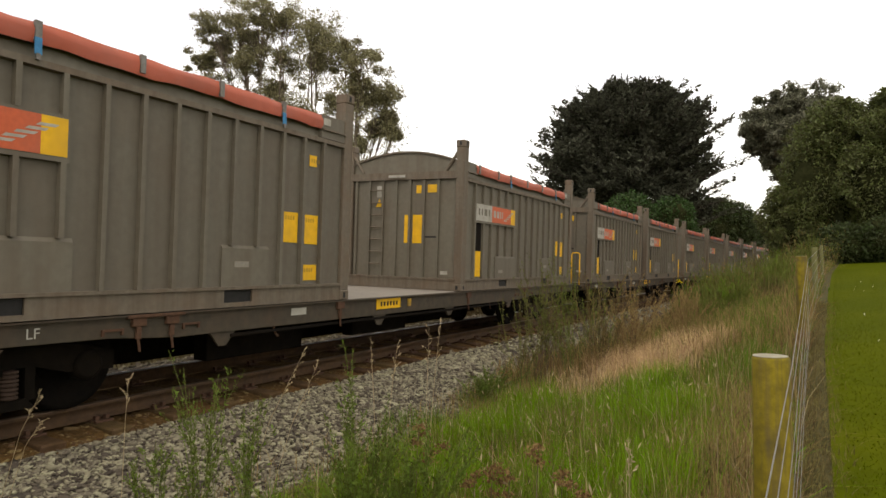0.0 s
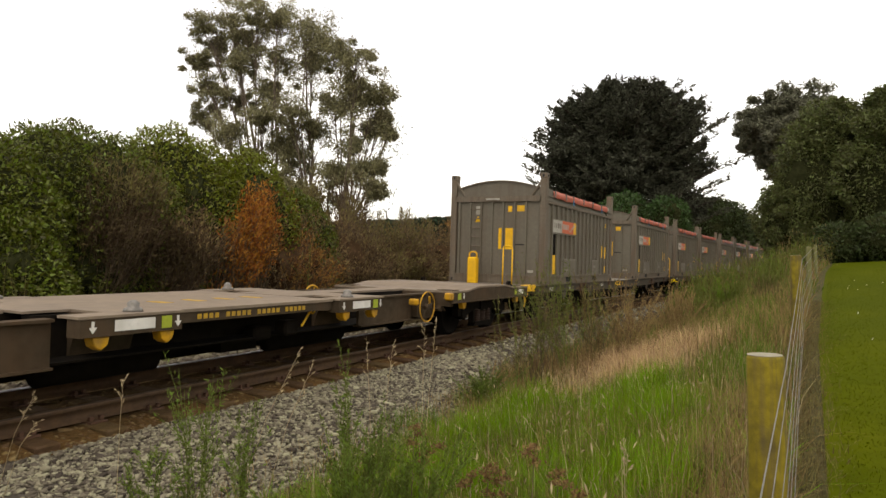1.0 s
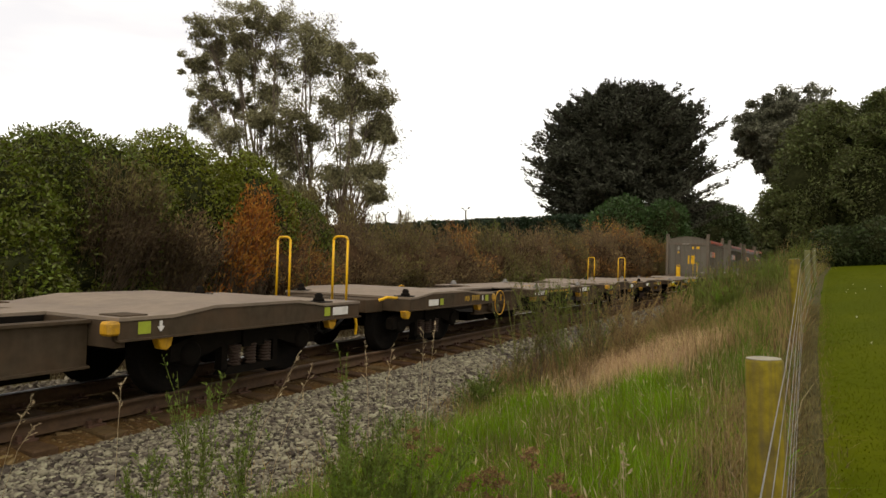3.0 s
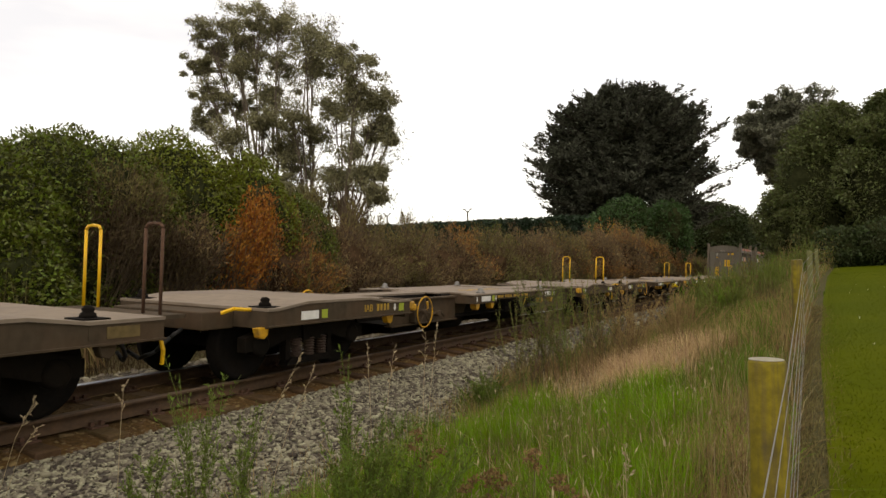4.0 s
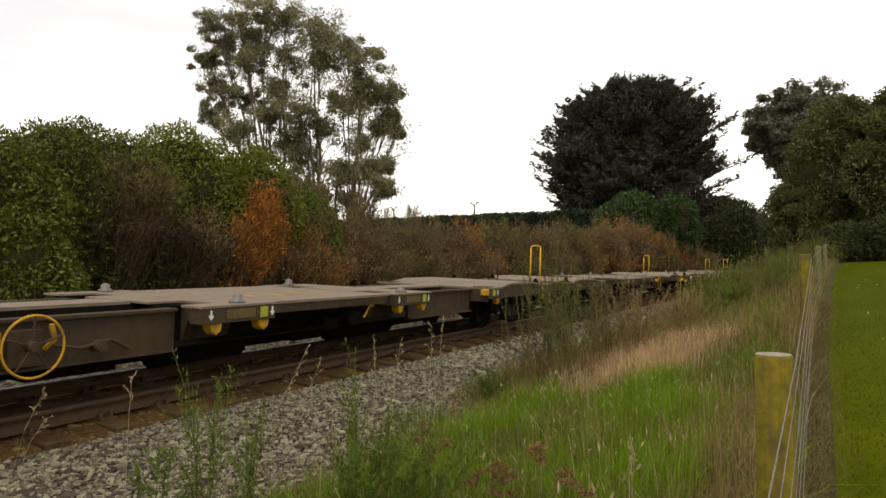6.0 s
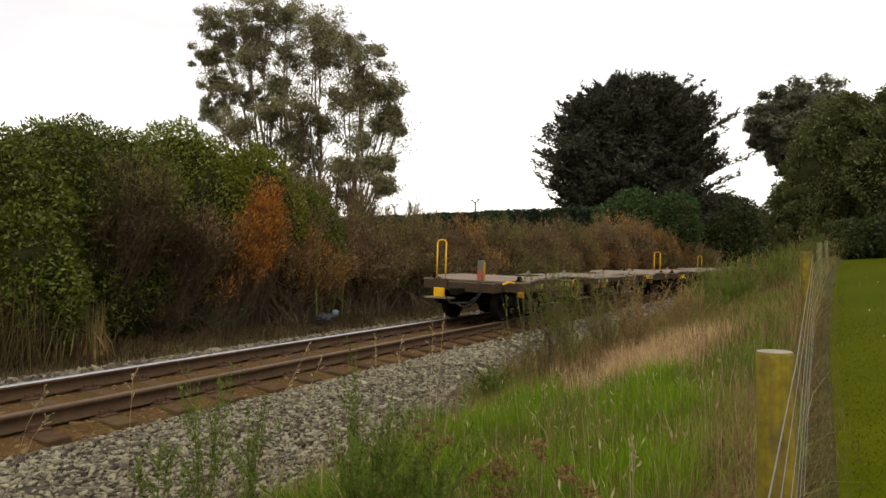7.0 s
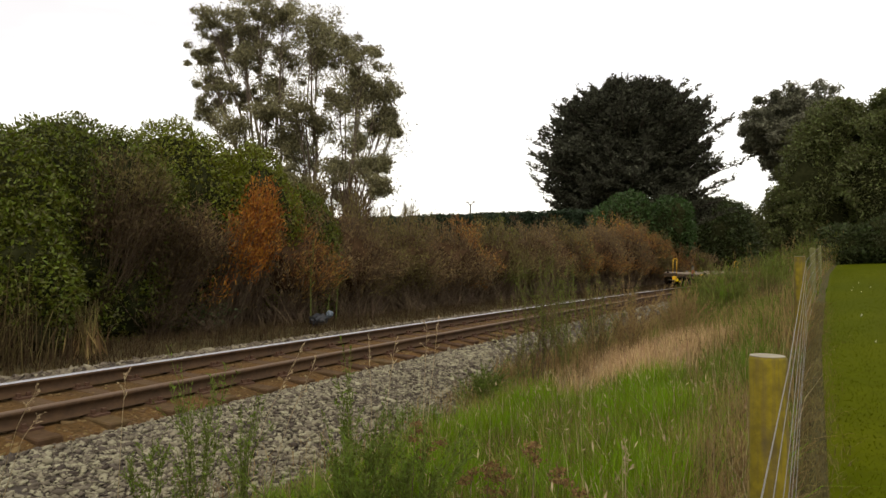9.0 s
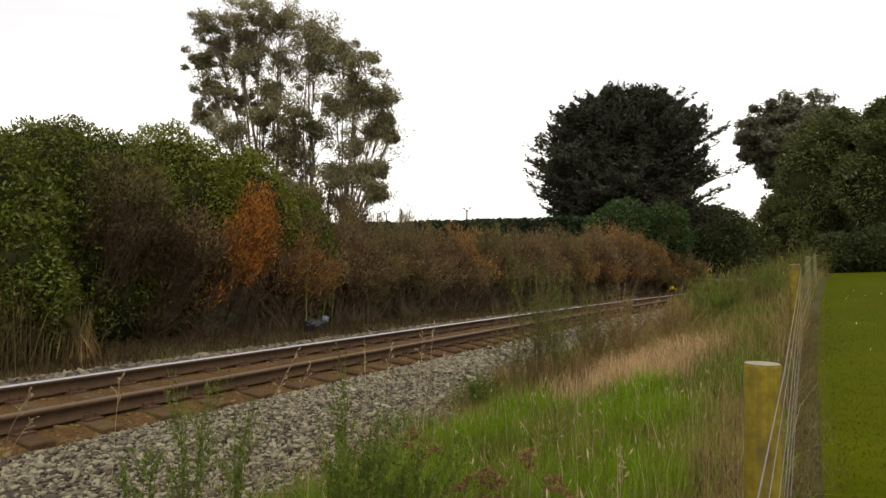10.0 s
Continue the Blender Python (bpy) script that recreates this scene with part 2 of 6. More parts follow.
def box(bm, x0, x1, y0, y1, z0, z1):
    v = [bm.verts.new(p) for p in ((x0, y0, z0), (x1, y0, z0), (x1, y1, z0), (x0, y1, z0), (x0, y0, z1), (x1, y0, z1), (x1, y1, z1), (x0, y1, z1))]
    for f in ((3, 2, 1, 0), (4, 5, 6, 7), (0, 1, 5, 4), (1, 2, 6, 5), (2, 3, 7, 6), (3, 0, 4, 7)):
        bm.faces.new([v[i] for i in f])


def rod(bm, a, b, r0, r1=None, seg=8, caps=True):
    a, b = Vector(a), Vector(b)
    r1 = r0 if r1 is None else r1
    q = (b - a).to_track_quat("Z", "Y")
    rings = []
    for p, r in ((a, r0), (b, r1)):
        rings.append([bm.verts.new(p + q @ Vector((r * math.cos(6.28319 * i / seg), r * math.sin(6.28319 * i / seg), 0))) for i in range(seg)])
    for i in range(seg):
        f = bm.faces.new((rings[0][i], rings[0][(i + 1) % seg], rings[1][(i + 1) % seg], rings[1][i]))
        f.smooth = seg > 6
    if caps:
        bm.faces.new(rings[0][::-1])
        bm.faces.new(rings[1])


def pipe(bm, points, r, seg=8):
    for a, b in zip(points, points[1:]):
        rod(bm, a, b, r, r, seg)


def lathe(bm, profile, seg=24, axis="x", centre=(0, 0, 0)):
    """Turns (along, radius) pairs round an axis."""
    rings = []
    for h, r in profile:
        ring = []
        for i in range(seg):
            c, s = r * math.cos(6.28319 * i / seg), r * math.sin(6.28319 * i / seg)
            p = (h, c, s) if axis == "x" else (c, s, h)
            ring.append(bm.verts.new(Vector(p) + Vector(centre)))
        rings.append(ring)
    for a, b in zip(rings, rings[1:]):
        for i in range(seg):
            bm.faces.new((a[i], a[(i + 1) % seg], b[(i + 1) % seg], b[i])).smooth = True
    bm.faces.new(rings[0])
    bm.faces.new(rings[-1])


def ring_tube(bm, centre, radius, r, seg=28, sides=6):
    """A closed round ring in the y-z plane, for a hand wheel."""
    rings = []
    for i in range(seg):
        a = 6.28319 * i / seg
        ring = []
        for k in range(sides):
            b = 6.28319 * k / sides
            q = radius + r * math.cos(b)
            ring.append(bm.verts.new((centre[0] + r * math.sin(b), centre[1] + q * math.cos(a), centre[2] + q * math.sin(a))))
        rings.append(ring)
    for i in range(seg):
        c, d = rings[i], rings[(i + 1) % seg]
        for k in range(sides):
            bm.faces.new((c[k], c[(k + 1) % sides], d[(k + 1) % sides], d[k])).smooth = True


def extrude_yz(bm, outline, x0, x1):
    """A closed outline of (y, z), pulled from x0 to x1."""
    a = [bm.verts.new((x0, y, z)) for y, z in outline]
    b = [bm.verts.new((x1, y, z)) for y, z in outline]
    n = len(outline)
    for i in range(n):
        bm.faces.new((a[i], a[(i + 1) % n], b[(i + 1) % n], b[i]))
    bm.faces.new(a[::-1])
    bm.faces.new(b)


def extrude_xz(bm, outline, y0, y1):
    a = [bm.verts.new((x, y0, z)) for x, z in outline]
    b = [bm.verts.new((x, y1, z)) for x, z in outline]
    n = len(outline)
    for i in range(n):
        bm.faces.new((a[i], a[(i + 1) % n], b[(i + 1) % n], b[i]))
    bm.faces.new(a[::-1])
    bm.faces.new(b)


def finish(name, bm, mat, bevel=0.0):
    if bevel:
        bmesh.ops.bevel(bm, geom=[e for e in bm.edges], offset=bevel, segments=1, affect="EDGES", profile=0.5)
    bmesh.ops.recalc_face_normals(bm, faces=bm.faces)
    me = bpy.data.meshes.new(name)
    bm.to_mesh(me)
    bm.free()
    me.materials.append(mat)
    return me


def part(name, bm, mat, parent, label="", bevel=0.0, place=None):
    """Links a bmesh, or a ready mesh, as one mesh object under a thing or a part."""
    me = bm if isinstance(bm, bpy.types.Mesh) else finish(name, bm, mat, bevel)
    ob = new(name, me)
    ob.parent = parent
    if place is not None:
        ob.matrix_basis = place
    return tagged(ob, label)


def boxes(*rows):
    bm = bmesh.new()
    for r in rows:
        box(bm, *r)
    return bm


def array_mesh(name, verts, faces, mat, smooth=False):
    """A mesh from numpy arrays: vertices (n, 3) and faces (m, 3 or 4)."""
    verts, faces = np.asarray(verts, np.float32), np.asarray(faces, np.int32)
    me = bpy.data.meshes.new(name)
    k = faces.shape[1]
    me.vertices.add(len(verts))
    me.vertices.foreach_set("co", verts.ravel())
    me.loops.add(faces.size)
    me.loops.foreach_set("vertex_index", faces.ravel())
    me.polygons.add(len(faces))
    me.polygons.foreach_set("loop_start", np.arange(0, faces.size, k, dtype=np.int32))
    if smooth:
        me.polygons.foreach_set("use_smooth", np.ones(len(faces), bool))
    me.update(calc_edges=True)
    me.materials.append(mat)
    return me


rng = np.random.default_rng(7)


def unit(v):
    return v / np.maximum(np.linalg.norm(v, axis=1, keepdims=True), 1e-6)


def leaf_mesh(name, points, length, width, mat, lean=None, spread=1.0, vary=0.4):
    """Diamond-shaped leaves at the points; lean is the way they tend to point."""
    n = len(points)
    a = rng.normal(size=(n, 3)) * spread
    if lean is not None:
        a = a + lean
    a = unit(a)
    b = unit(np.cross(a, rng.normal(size=(n, 3))))
    s = 1 + vary * rng.uniform(-1, 1, (n, 1))
    l, w = a * length * s, b * width * s * 0.5
    nrm = np.cross(a, b) * width * 0.25
    p = np.asarray(points)
    v = np.stack((p, p + l * 0.5 + w + nrm, p + l, p + l * 0.5 - w + nrm), 1).reshape(-1, 3)
    return array_mesh(name, v, np.arange(4 * n).reshape(n, 4), mat)


def blade_mesh(name, points, height, width, mat, bend=0.35, vary=0.4, lean=(0, 0)):
    """Upright bent blades of two pieces each, rooted at the points."""
    n = len(points)
    h = height * (1 + vary * rng.uniform(-1, 1, (n, 1)))
    ang = rng.uniform(0, 6.283, n)
    out = np.c_[np.cos(ang), np.sin(ang), np.zeros(n)] * np.abs(rng.normal(size=(n, 1))) * bend + np.array([*lean, 0])
    side = unit(np.c_[rng.normal(size=(n, 2)), np.zeros(n)]) * width * 0.5
    p = np.asarray(points)
    up = np.array([0, 0, 1.0])
    mid = p + h * 0.55 * up + out * h * 0.35
    tip = p + h * up * (1 - 0.25 * np.minimum(1, np.linalg.norm(out, axis=1, keepdims=True))) + out * h
    v = np.stack((p - side, p + side, mid + side * 0.8, mid - side * 0.8, tip + side * 0.12, tip - side * 0.12), 1).reshape(-1, 3)
    i = 6 * np.arange(n)[:, None]
    f = np.concatenate((i + np.array([0, 1, 2, 3]), i + np.array([3, 2, 4, 5])))
    return array_mesh(name, v, f, mat)


def lobe_points(n, centre, radii, shell=0.22, rough=0.12, low=-1.0):
    """Points near the skin of an uneven ellipsoid."""
    d = unit(rng.normal(size=(int(n * 1.6), 3)))
    d = d[d[:, 2] > low][:n]
    ph = np.array(centre)
    wob = np.sin(d[:, 0] * 5 + ph[0]) + np.sin(d[:, 1] * 6 + ph[1] * 2) + np.sin(d[:, 2] * 7 + ph[0]) + 0.7 * np.sin(d[:, 0] * 13 + d[:, 1] * 11)
    r = 1 + rough * wob * 0.5 - np.abs(rng.normal(size=len(d))) * shell
    return np.array(centre) + d * r[:, None] * np.array(radii), d


def sticks(name, starts, ends, r, mat):
    """Thin three-sided tapering stems from starts to ends."""
    s, e = np.asarray(starts, float), np.asarray(ends, float)
    n = len(s)
    d = unit(e - s)
    a = unit(np.cross(d, np.array([0.31, 0.57, 0.76])))
    b = np.cross(d, a)
    r = np.broadcast_to(np.asarray(r, float).reshape(-1, 1), (n, 1))
    v = []
    for k in range(3):
        o = (a * math.cos(2.0944 * k) + b * math.sin(2.0944 * k)) * r
        v += [s + o, e + o * 0.45]
    v = np.stack(v, 1).reshape(-1, 3)
    i = 6 * np.arange(n)[:, None]
    f = np.concatenate([i + np.array(q) for q in ((0, 2, 3, 1), (2, 4, 5, 3), (4, 0, 1, 5))])
    return array_mesh(name, v, f, mat)


# ---------------------------------------------------------------- the line of the track and the lie of the land
BEND = 0.0013475          # one over the curve's radius
CANT = 2.3                # the track leans to the inside of the curve
TAN_CANT = math.tan(radians(CANT))
SPEED = 13.75             # metres a second
START = 0.95              # where the rear of the last laden container stands at the start


def on_track(s):
    """The pose of a thing that stands s metres along the track, level with the rail tops."""
    a = s * BEND
    return pose((1 - math.cos(a)) / BEND, math.sin(a) / BEND, 0, 0, CANT, -math.degrees(a))


def track_points(s, d, z):
    """World points from arrays in the track's own measures."""
    a = np.asarray(s) * BEND
    c = radians(CANT)
    dx, dz = d * math.cos(c) + z * math.sin(c), z * math.cos(c) - d * math.sin(c)
    return np.stack(((1 - np.cos(a)) / BEND + dx * np.cos(a), np.sin(a) / BEND - dx * np.sin(a), dz + 0 * a), -1)


def off_track(x, y):
    """How far a place lies to the side of the track's middle."""
    return np.sqrt((1 / BEND - x) ** 2 + y ** 2) * -1 + 1 / BEND


FENCE_Y = np.array([-40, 0, 3.3, 10, 18, 30, 60, 200.0])
FENCE_X = np.array([4.9, 6.04, 6.155, 6.385, 6.80, 7.5, 9.8, 40])
RISE_Y = np.array([-200, -20, 0, 3.3, 10, 18, 30, 50, 90, 300.0])
RISE_Z = np.array([-1.0, -0.75, -0.50, -0.37, 0.10, 0.45, 0.90, 1.50, 1.9, 2.2])


def land(x, y):
    """The height of the ground, without the ballast."""
    x, y = np.asarray(x, float), np.asarray(y, float)
    d = off_track(x, y)
    rise = np.interp(y, RISE_Y, RISE_Z)
    fx = np.interp(y, FENCE_Y, FENCE_X) - (x - d)
    low = -0.62
    w = np.clip((d - 2.7) / np.maximum(fx - 2.7, 0.5), 0, 1)
    near = low + (rise - low) * w * w * (3 - 2 * w)
    near = near + 0.045 * np.clip(d - fx, 0, 25)
    far = np.interp(-d, [0, 2.6, 3.6, 9, 25, 60, 200, 1000], [-0.6, -0.45, -0.30, -0.15, 0.2, 0.9, 1.0, 1.0])
    return np.where(d > 0, np.where(d < 2.7, low, near), far)


def thing(name, label, category, group="", m=None):
    ob = tagged(new(name), label, category, group)
    if m is not None:
        ob.matrix_basis = m
    return ob

# ---------------------------------------------------------------- ground, lawn, ballast and track
gx = np.unique(np.r_[np.linspace(-1500, -60, 22), np.linspace(-60, -8, 40), np.linspace(-8, 16, 110), np.linspace(16, 70, 40), np.linspace(70, 1500, 22)])
gy = np.unique(np.r_[np.linspace(-600, -20, 16), np.linspace(-20, 40, 180), np.linspace(40, 130, 60), np.linspace(130, 3000, 26)])
GX, GY = np.meshgrid(gx, gy)
GZ = land(GX, GY) + 0.03 * np.sin(GX * 2.3 + 1) * np.sin(GY * 1.9) + 0.02 * np.sin(GX * 5.1) * np.sin(GY * 4.3 + 2)
gi = np.arange(GX.size).reshape(GX.shape)
gf = np.stack((gi[:-1, :-1], gi[:-1, 1:], gi[1:, 1:], gi[1:, :-1]), -1).reshape(-1, 4)
ground = tagged(new("ground", array_mesh("ground", np.stack((GX, GY, GZ), -1).reshape(-1, 3), gf, SOIL, True)),
                "rough verge soil with thin grass beside the railway", "ground", kind="structure")


def strip(name, label, mat, ys, left, right, lift, steps=14, kind="structure"):
    """A sheet that follows the land between two lines of x over y."""
    ys = np.asarray(ys, float)
    w = np.linspace(0, 1, steps)[None, :]
    x = left[:, None] * (1 - w) + right[:, None] * w
    y = ys[:, None] + 0 * x
    z = land(x, y) + lift
    i = np.arange(x.size).reshape(x.shape)
    f = np.stack((i[:-1, :-1], i[:-1, 1:], i[1:, 1:], i[1:, :-1]), -1).reshape(-1, 4)
    return tagged(new(name, array_mesh(name, np.stack((x, y, z), -1).reshape(-1, 3), f, mat, True)), label, name.replace("_", " "), kind=kind)


sy = np.unique(np.r_[np.linspace(-20, 40, 130), np.linspace(40, 75, 30)])
fence_x = np.interp(sy, FENCE_Y, FENCE_X)
strip("lawn", "mown green lawn rising gently behind the wire fence", LAWN, sy, fence_x + 0.25, fence_x + 60, 0.06, 40)
strip("bare_strip", "sprayed brown strip of dead grass under the fence", DEAD_STRIP, sy, fence_x - 0.12, fence_x + 0.27, 0.05, 6)


def sweep(name, outline, s0, s1, step, mat, parent=None, label=""):
    """An outline of (side, height) carried along the track."""
    s = np.arange(s0, s1 + step, step)
    o = np.array(outline, float)
    v = np.stack([track_points(s, d, z) for d, z in o], 1).reshape(-1, 3)
    i = np.arange(len(s) * len(o)).reshape(len(s), len(o))
    f = np.stack((i[:-1, :-1], i[:-1, 1:], i[1:, 1:], i[1:, :-1]), -1).reshape(-1, 4)
    ob = new(name, array_mesh(name, v, f, mat))
    ob.parent = parent
    return tagged(ob, label)


ballast = tagged(sweep("ballast_bed", ((-3.3, -0.75), (-2.5, -0.42), (-1.75, -0.20), (-1.15, -0.195)), -60, 240, 1.0, BALLAST_BED),
                 "grey crushed-stone ballast shoulder of the railway", "ballast", kind="structure")
part("shoulder", sweep("shoulder", ((1.15, -0.20), (1.62, -0.235), (2.3, -0.42), (3.0, -0.62), (3.4, -0.8)), -60, 240, 1.0, BALLAST_BED).data, BALLAST_BED, ballast)
bpy.data.objects.remove(bpy.data.objects["shoulder"])

track = tagged(new("railway_track"), "single curved railway track with rusty rails on dirty sleepers", "railway track", kind="structure")
sweep("fouled_bed", ((-1.16, -0.22), (-0.95, -0.185), (-0.45, -0.170), (0, -0.158), (0.45, -0.172), (0.70, -0.168), (0.95, -0.20), (1.20, -0.25)), -60, 240, 1.0, TRACK_DIRT, track, "brown dirt-choked ballast between the rails")
for side, top in ((-1, RAIL_TOP), (1, RAIL_TOP_LOW)):
    c = side * 0.568
    half = ((0.035, -0.008), (0.035, -0.036), (0.009, -0.048), (0.008, -0.115), (0.062, -0.128), (0.062, -0.14))
    outline = [(c - d, z) for d, z in half[::-1]] + [(c + d, z) for d, z in half]
    rail = sweep("rail", outline, -60, 240, 0.75, RAIL_SIDE, track, "rusty brown steel rail")
    sweep("rail_head", [(c - 0.035, -0.008), (c - 0.028, 0.0), (c + 0.028, 0.0), (c + 0.035, -0.008)], -60, 240, 0.75, top, rail, "polished running surface" if side < 0 else "dull running surface")

sleeper_me = finish("sleeper", boxes((-1.06, 1.06, -0.105, 0.105, -0.30, -0.158)), SLEEPER, 0.012)
plate_bm = bmesh.new()
for c in (-0.568, 0.568):
    box(plate_bm, c - 0.15, c + 0.15, -0.085, 0.085, -0.158, -0.139)
    for dy in (-0.05, 0.05):
        for dx in (-0.095, 0.095):
            box(plate_bm, c + dx - 0.018, c + dx + 0.018, dy - 0.018, dy + 0.018, -0.139, -0.10)
plate_me = finish("rail_plates", plate_bm, RUST)

# ---------------------------------------------------------------- the train


def bogie(parent, y, wheel_mats):
    """A two-axle bogie: side frames with springs, bolster, and two wheelsets."""
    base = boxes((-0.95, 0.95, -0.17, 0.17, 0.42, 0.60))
    b = part("bogie", base, WAGON_DARK, parent, "dirty cast-steel bogie coloured near-black for shade", place=pose(0, y, 0))
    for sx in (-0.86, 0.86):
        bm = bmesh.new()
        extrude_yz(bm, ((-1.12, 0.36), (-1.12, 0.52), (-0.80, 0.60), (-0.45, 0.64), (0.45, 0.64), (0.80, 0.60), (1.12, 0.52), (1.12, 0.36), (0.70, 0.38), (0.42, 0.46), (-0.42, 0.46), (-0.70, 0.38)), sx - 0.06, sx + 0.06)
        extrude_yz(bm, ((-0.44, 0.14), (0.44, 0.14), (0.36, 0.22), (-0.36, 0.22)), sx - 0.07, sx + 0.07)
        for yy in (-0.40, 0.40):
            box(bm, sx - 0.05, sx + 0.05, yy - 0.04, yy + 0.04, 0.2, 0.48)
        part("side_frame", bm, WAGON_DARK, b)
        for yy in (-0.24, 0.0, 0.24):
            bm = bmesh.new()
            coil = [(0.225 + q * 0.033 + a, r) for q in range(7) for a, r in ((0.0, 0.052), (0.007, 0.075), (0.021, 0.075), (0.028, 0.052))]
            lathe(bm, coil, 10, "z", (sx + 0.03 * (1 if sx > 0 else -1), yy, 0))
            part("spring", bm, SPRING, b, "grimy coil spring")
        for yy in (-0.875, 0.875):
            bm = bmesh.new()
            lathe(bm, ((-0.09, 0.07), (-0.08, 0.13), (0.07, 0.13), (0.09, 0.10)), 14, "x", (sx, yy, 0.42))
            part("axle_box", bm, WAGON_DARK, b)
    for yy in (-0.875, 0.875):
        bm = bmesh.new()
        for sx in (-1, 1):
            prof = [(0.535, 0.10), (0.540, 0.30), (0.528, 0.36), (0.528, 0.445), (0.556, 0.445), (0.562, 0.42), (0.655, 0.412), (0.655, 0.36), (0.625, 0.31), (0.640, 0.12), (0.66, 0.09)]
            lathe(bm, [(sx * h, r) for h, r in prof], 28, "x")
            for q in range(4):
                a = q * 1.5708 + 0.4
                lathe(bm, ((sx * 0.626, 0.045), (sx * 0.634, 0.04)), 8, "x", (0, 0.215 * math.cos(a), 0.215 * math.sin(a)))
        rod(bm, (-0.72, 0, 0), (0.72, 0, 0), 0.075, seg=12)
        part("wheelset", bm, WHEEL_STEEL, b, "worn steel wheels on an axle, coloured near-black for shade", place=pose(0, yy, 0.42))
    return b


def coupler(parent, end, y):
    """Draw hook, jaw, and the brake hose beside it, at one end."""
    bm = boxes((-0.06, 0.06, min(y, y + end * 0.34), max(y, y + end * 0.34), 0.59, 0.70), (-0.10, 0.10, min(y + end * 0.24, y + end * 0.40), max(y + end * 0.24, y + end * 0.40), 0.57, 0.71))
    part("coupler", bm, WAGON_DARK, parent, bevel=0.015)
    bm = bmesh.new()
    pts = [(0.42, y, 0.62), (0.44, y + end * 0.16, 0.55), (0.36, y + end * 0.28, 0.40), (0.22, y + end * 0.36, 0.33), (0.08, y + end * 0.40, 0.40)]
    pipe(bm, pts, 0.022, 7)
    part("brake_hose", bm, BLACK, parent)


def hoop(parent, x, y, z0, z1, width, mat, label):
    bm = bmesh.new()
    w = width / 2
    pipe(bm, ((x - w, y, z0), (x - w, y, z1 - 0.05), (x - w + 0.03, y, z1 - 0.01), (x, y, z1), (x + w - 0.03, y, z1 - 0.01), (x + w, y, z1 - 0.05), (x + w, y, z0)), 0.017, 8)
    part("handrail", bm, mat, parent, label)


def hump(e):
    """How far the end platforms of a flat wagon rise over their bogies, e metres from the end."""
    return float(np.interp(e, [0, 0.75, 1.25, 2.55, 3.05, 9], [0, 0, 0.062, 0.062, 0, 0]))


HALF = 8.05            # half the length of a flat wagon
DECK_Z = 0.862


def platform_top(side):
    """Outline of an end platform seen from the side; side 1 is the front."""
    es = [0, 0.75, 0.92, 1.10, 1.25, 2.55, 2.70, 2.88, 3.05, 3.62]
    return [(side * (HALF - e), DECK_Z + hump(e)) for e in es]


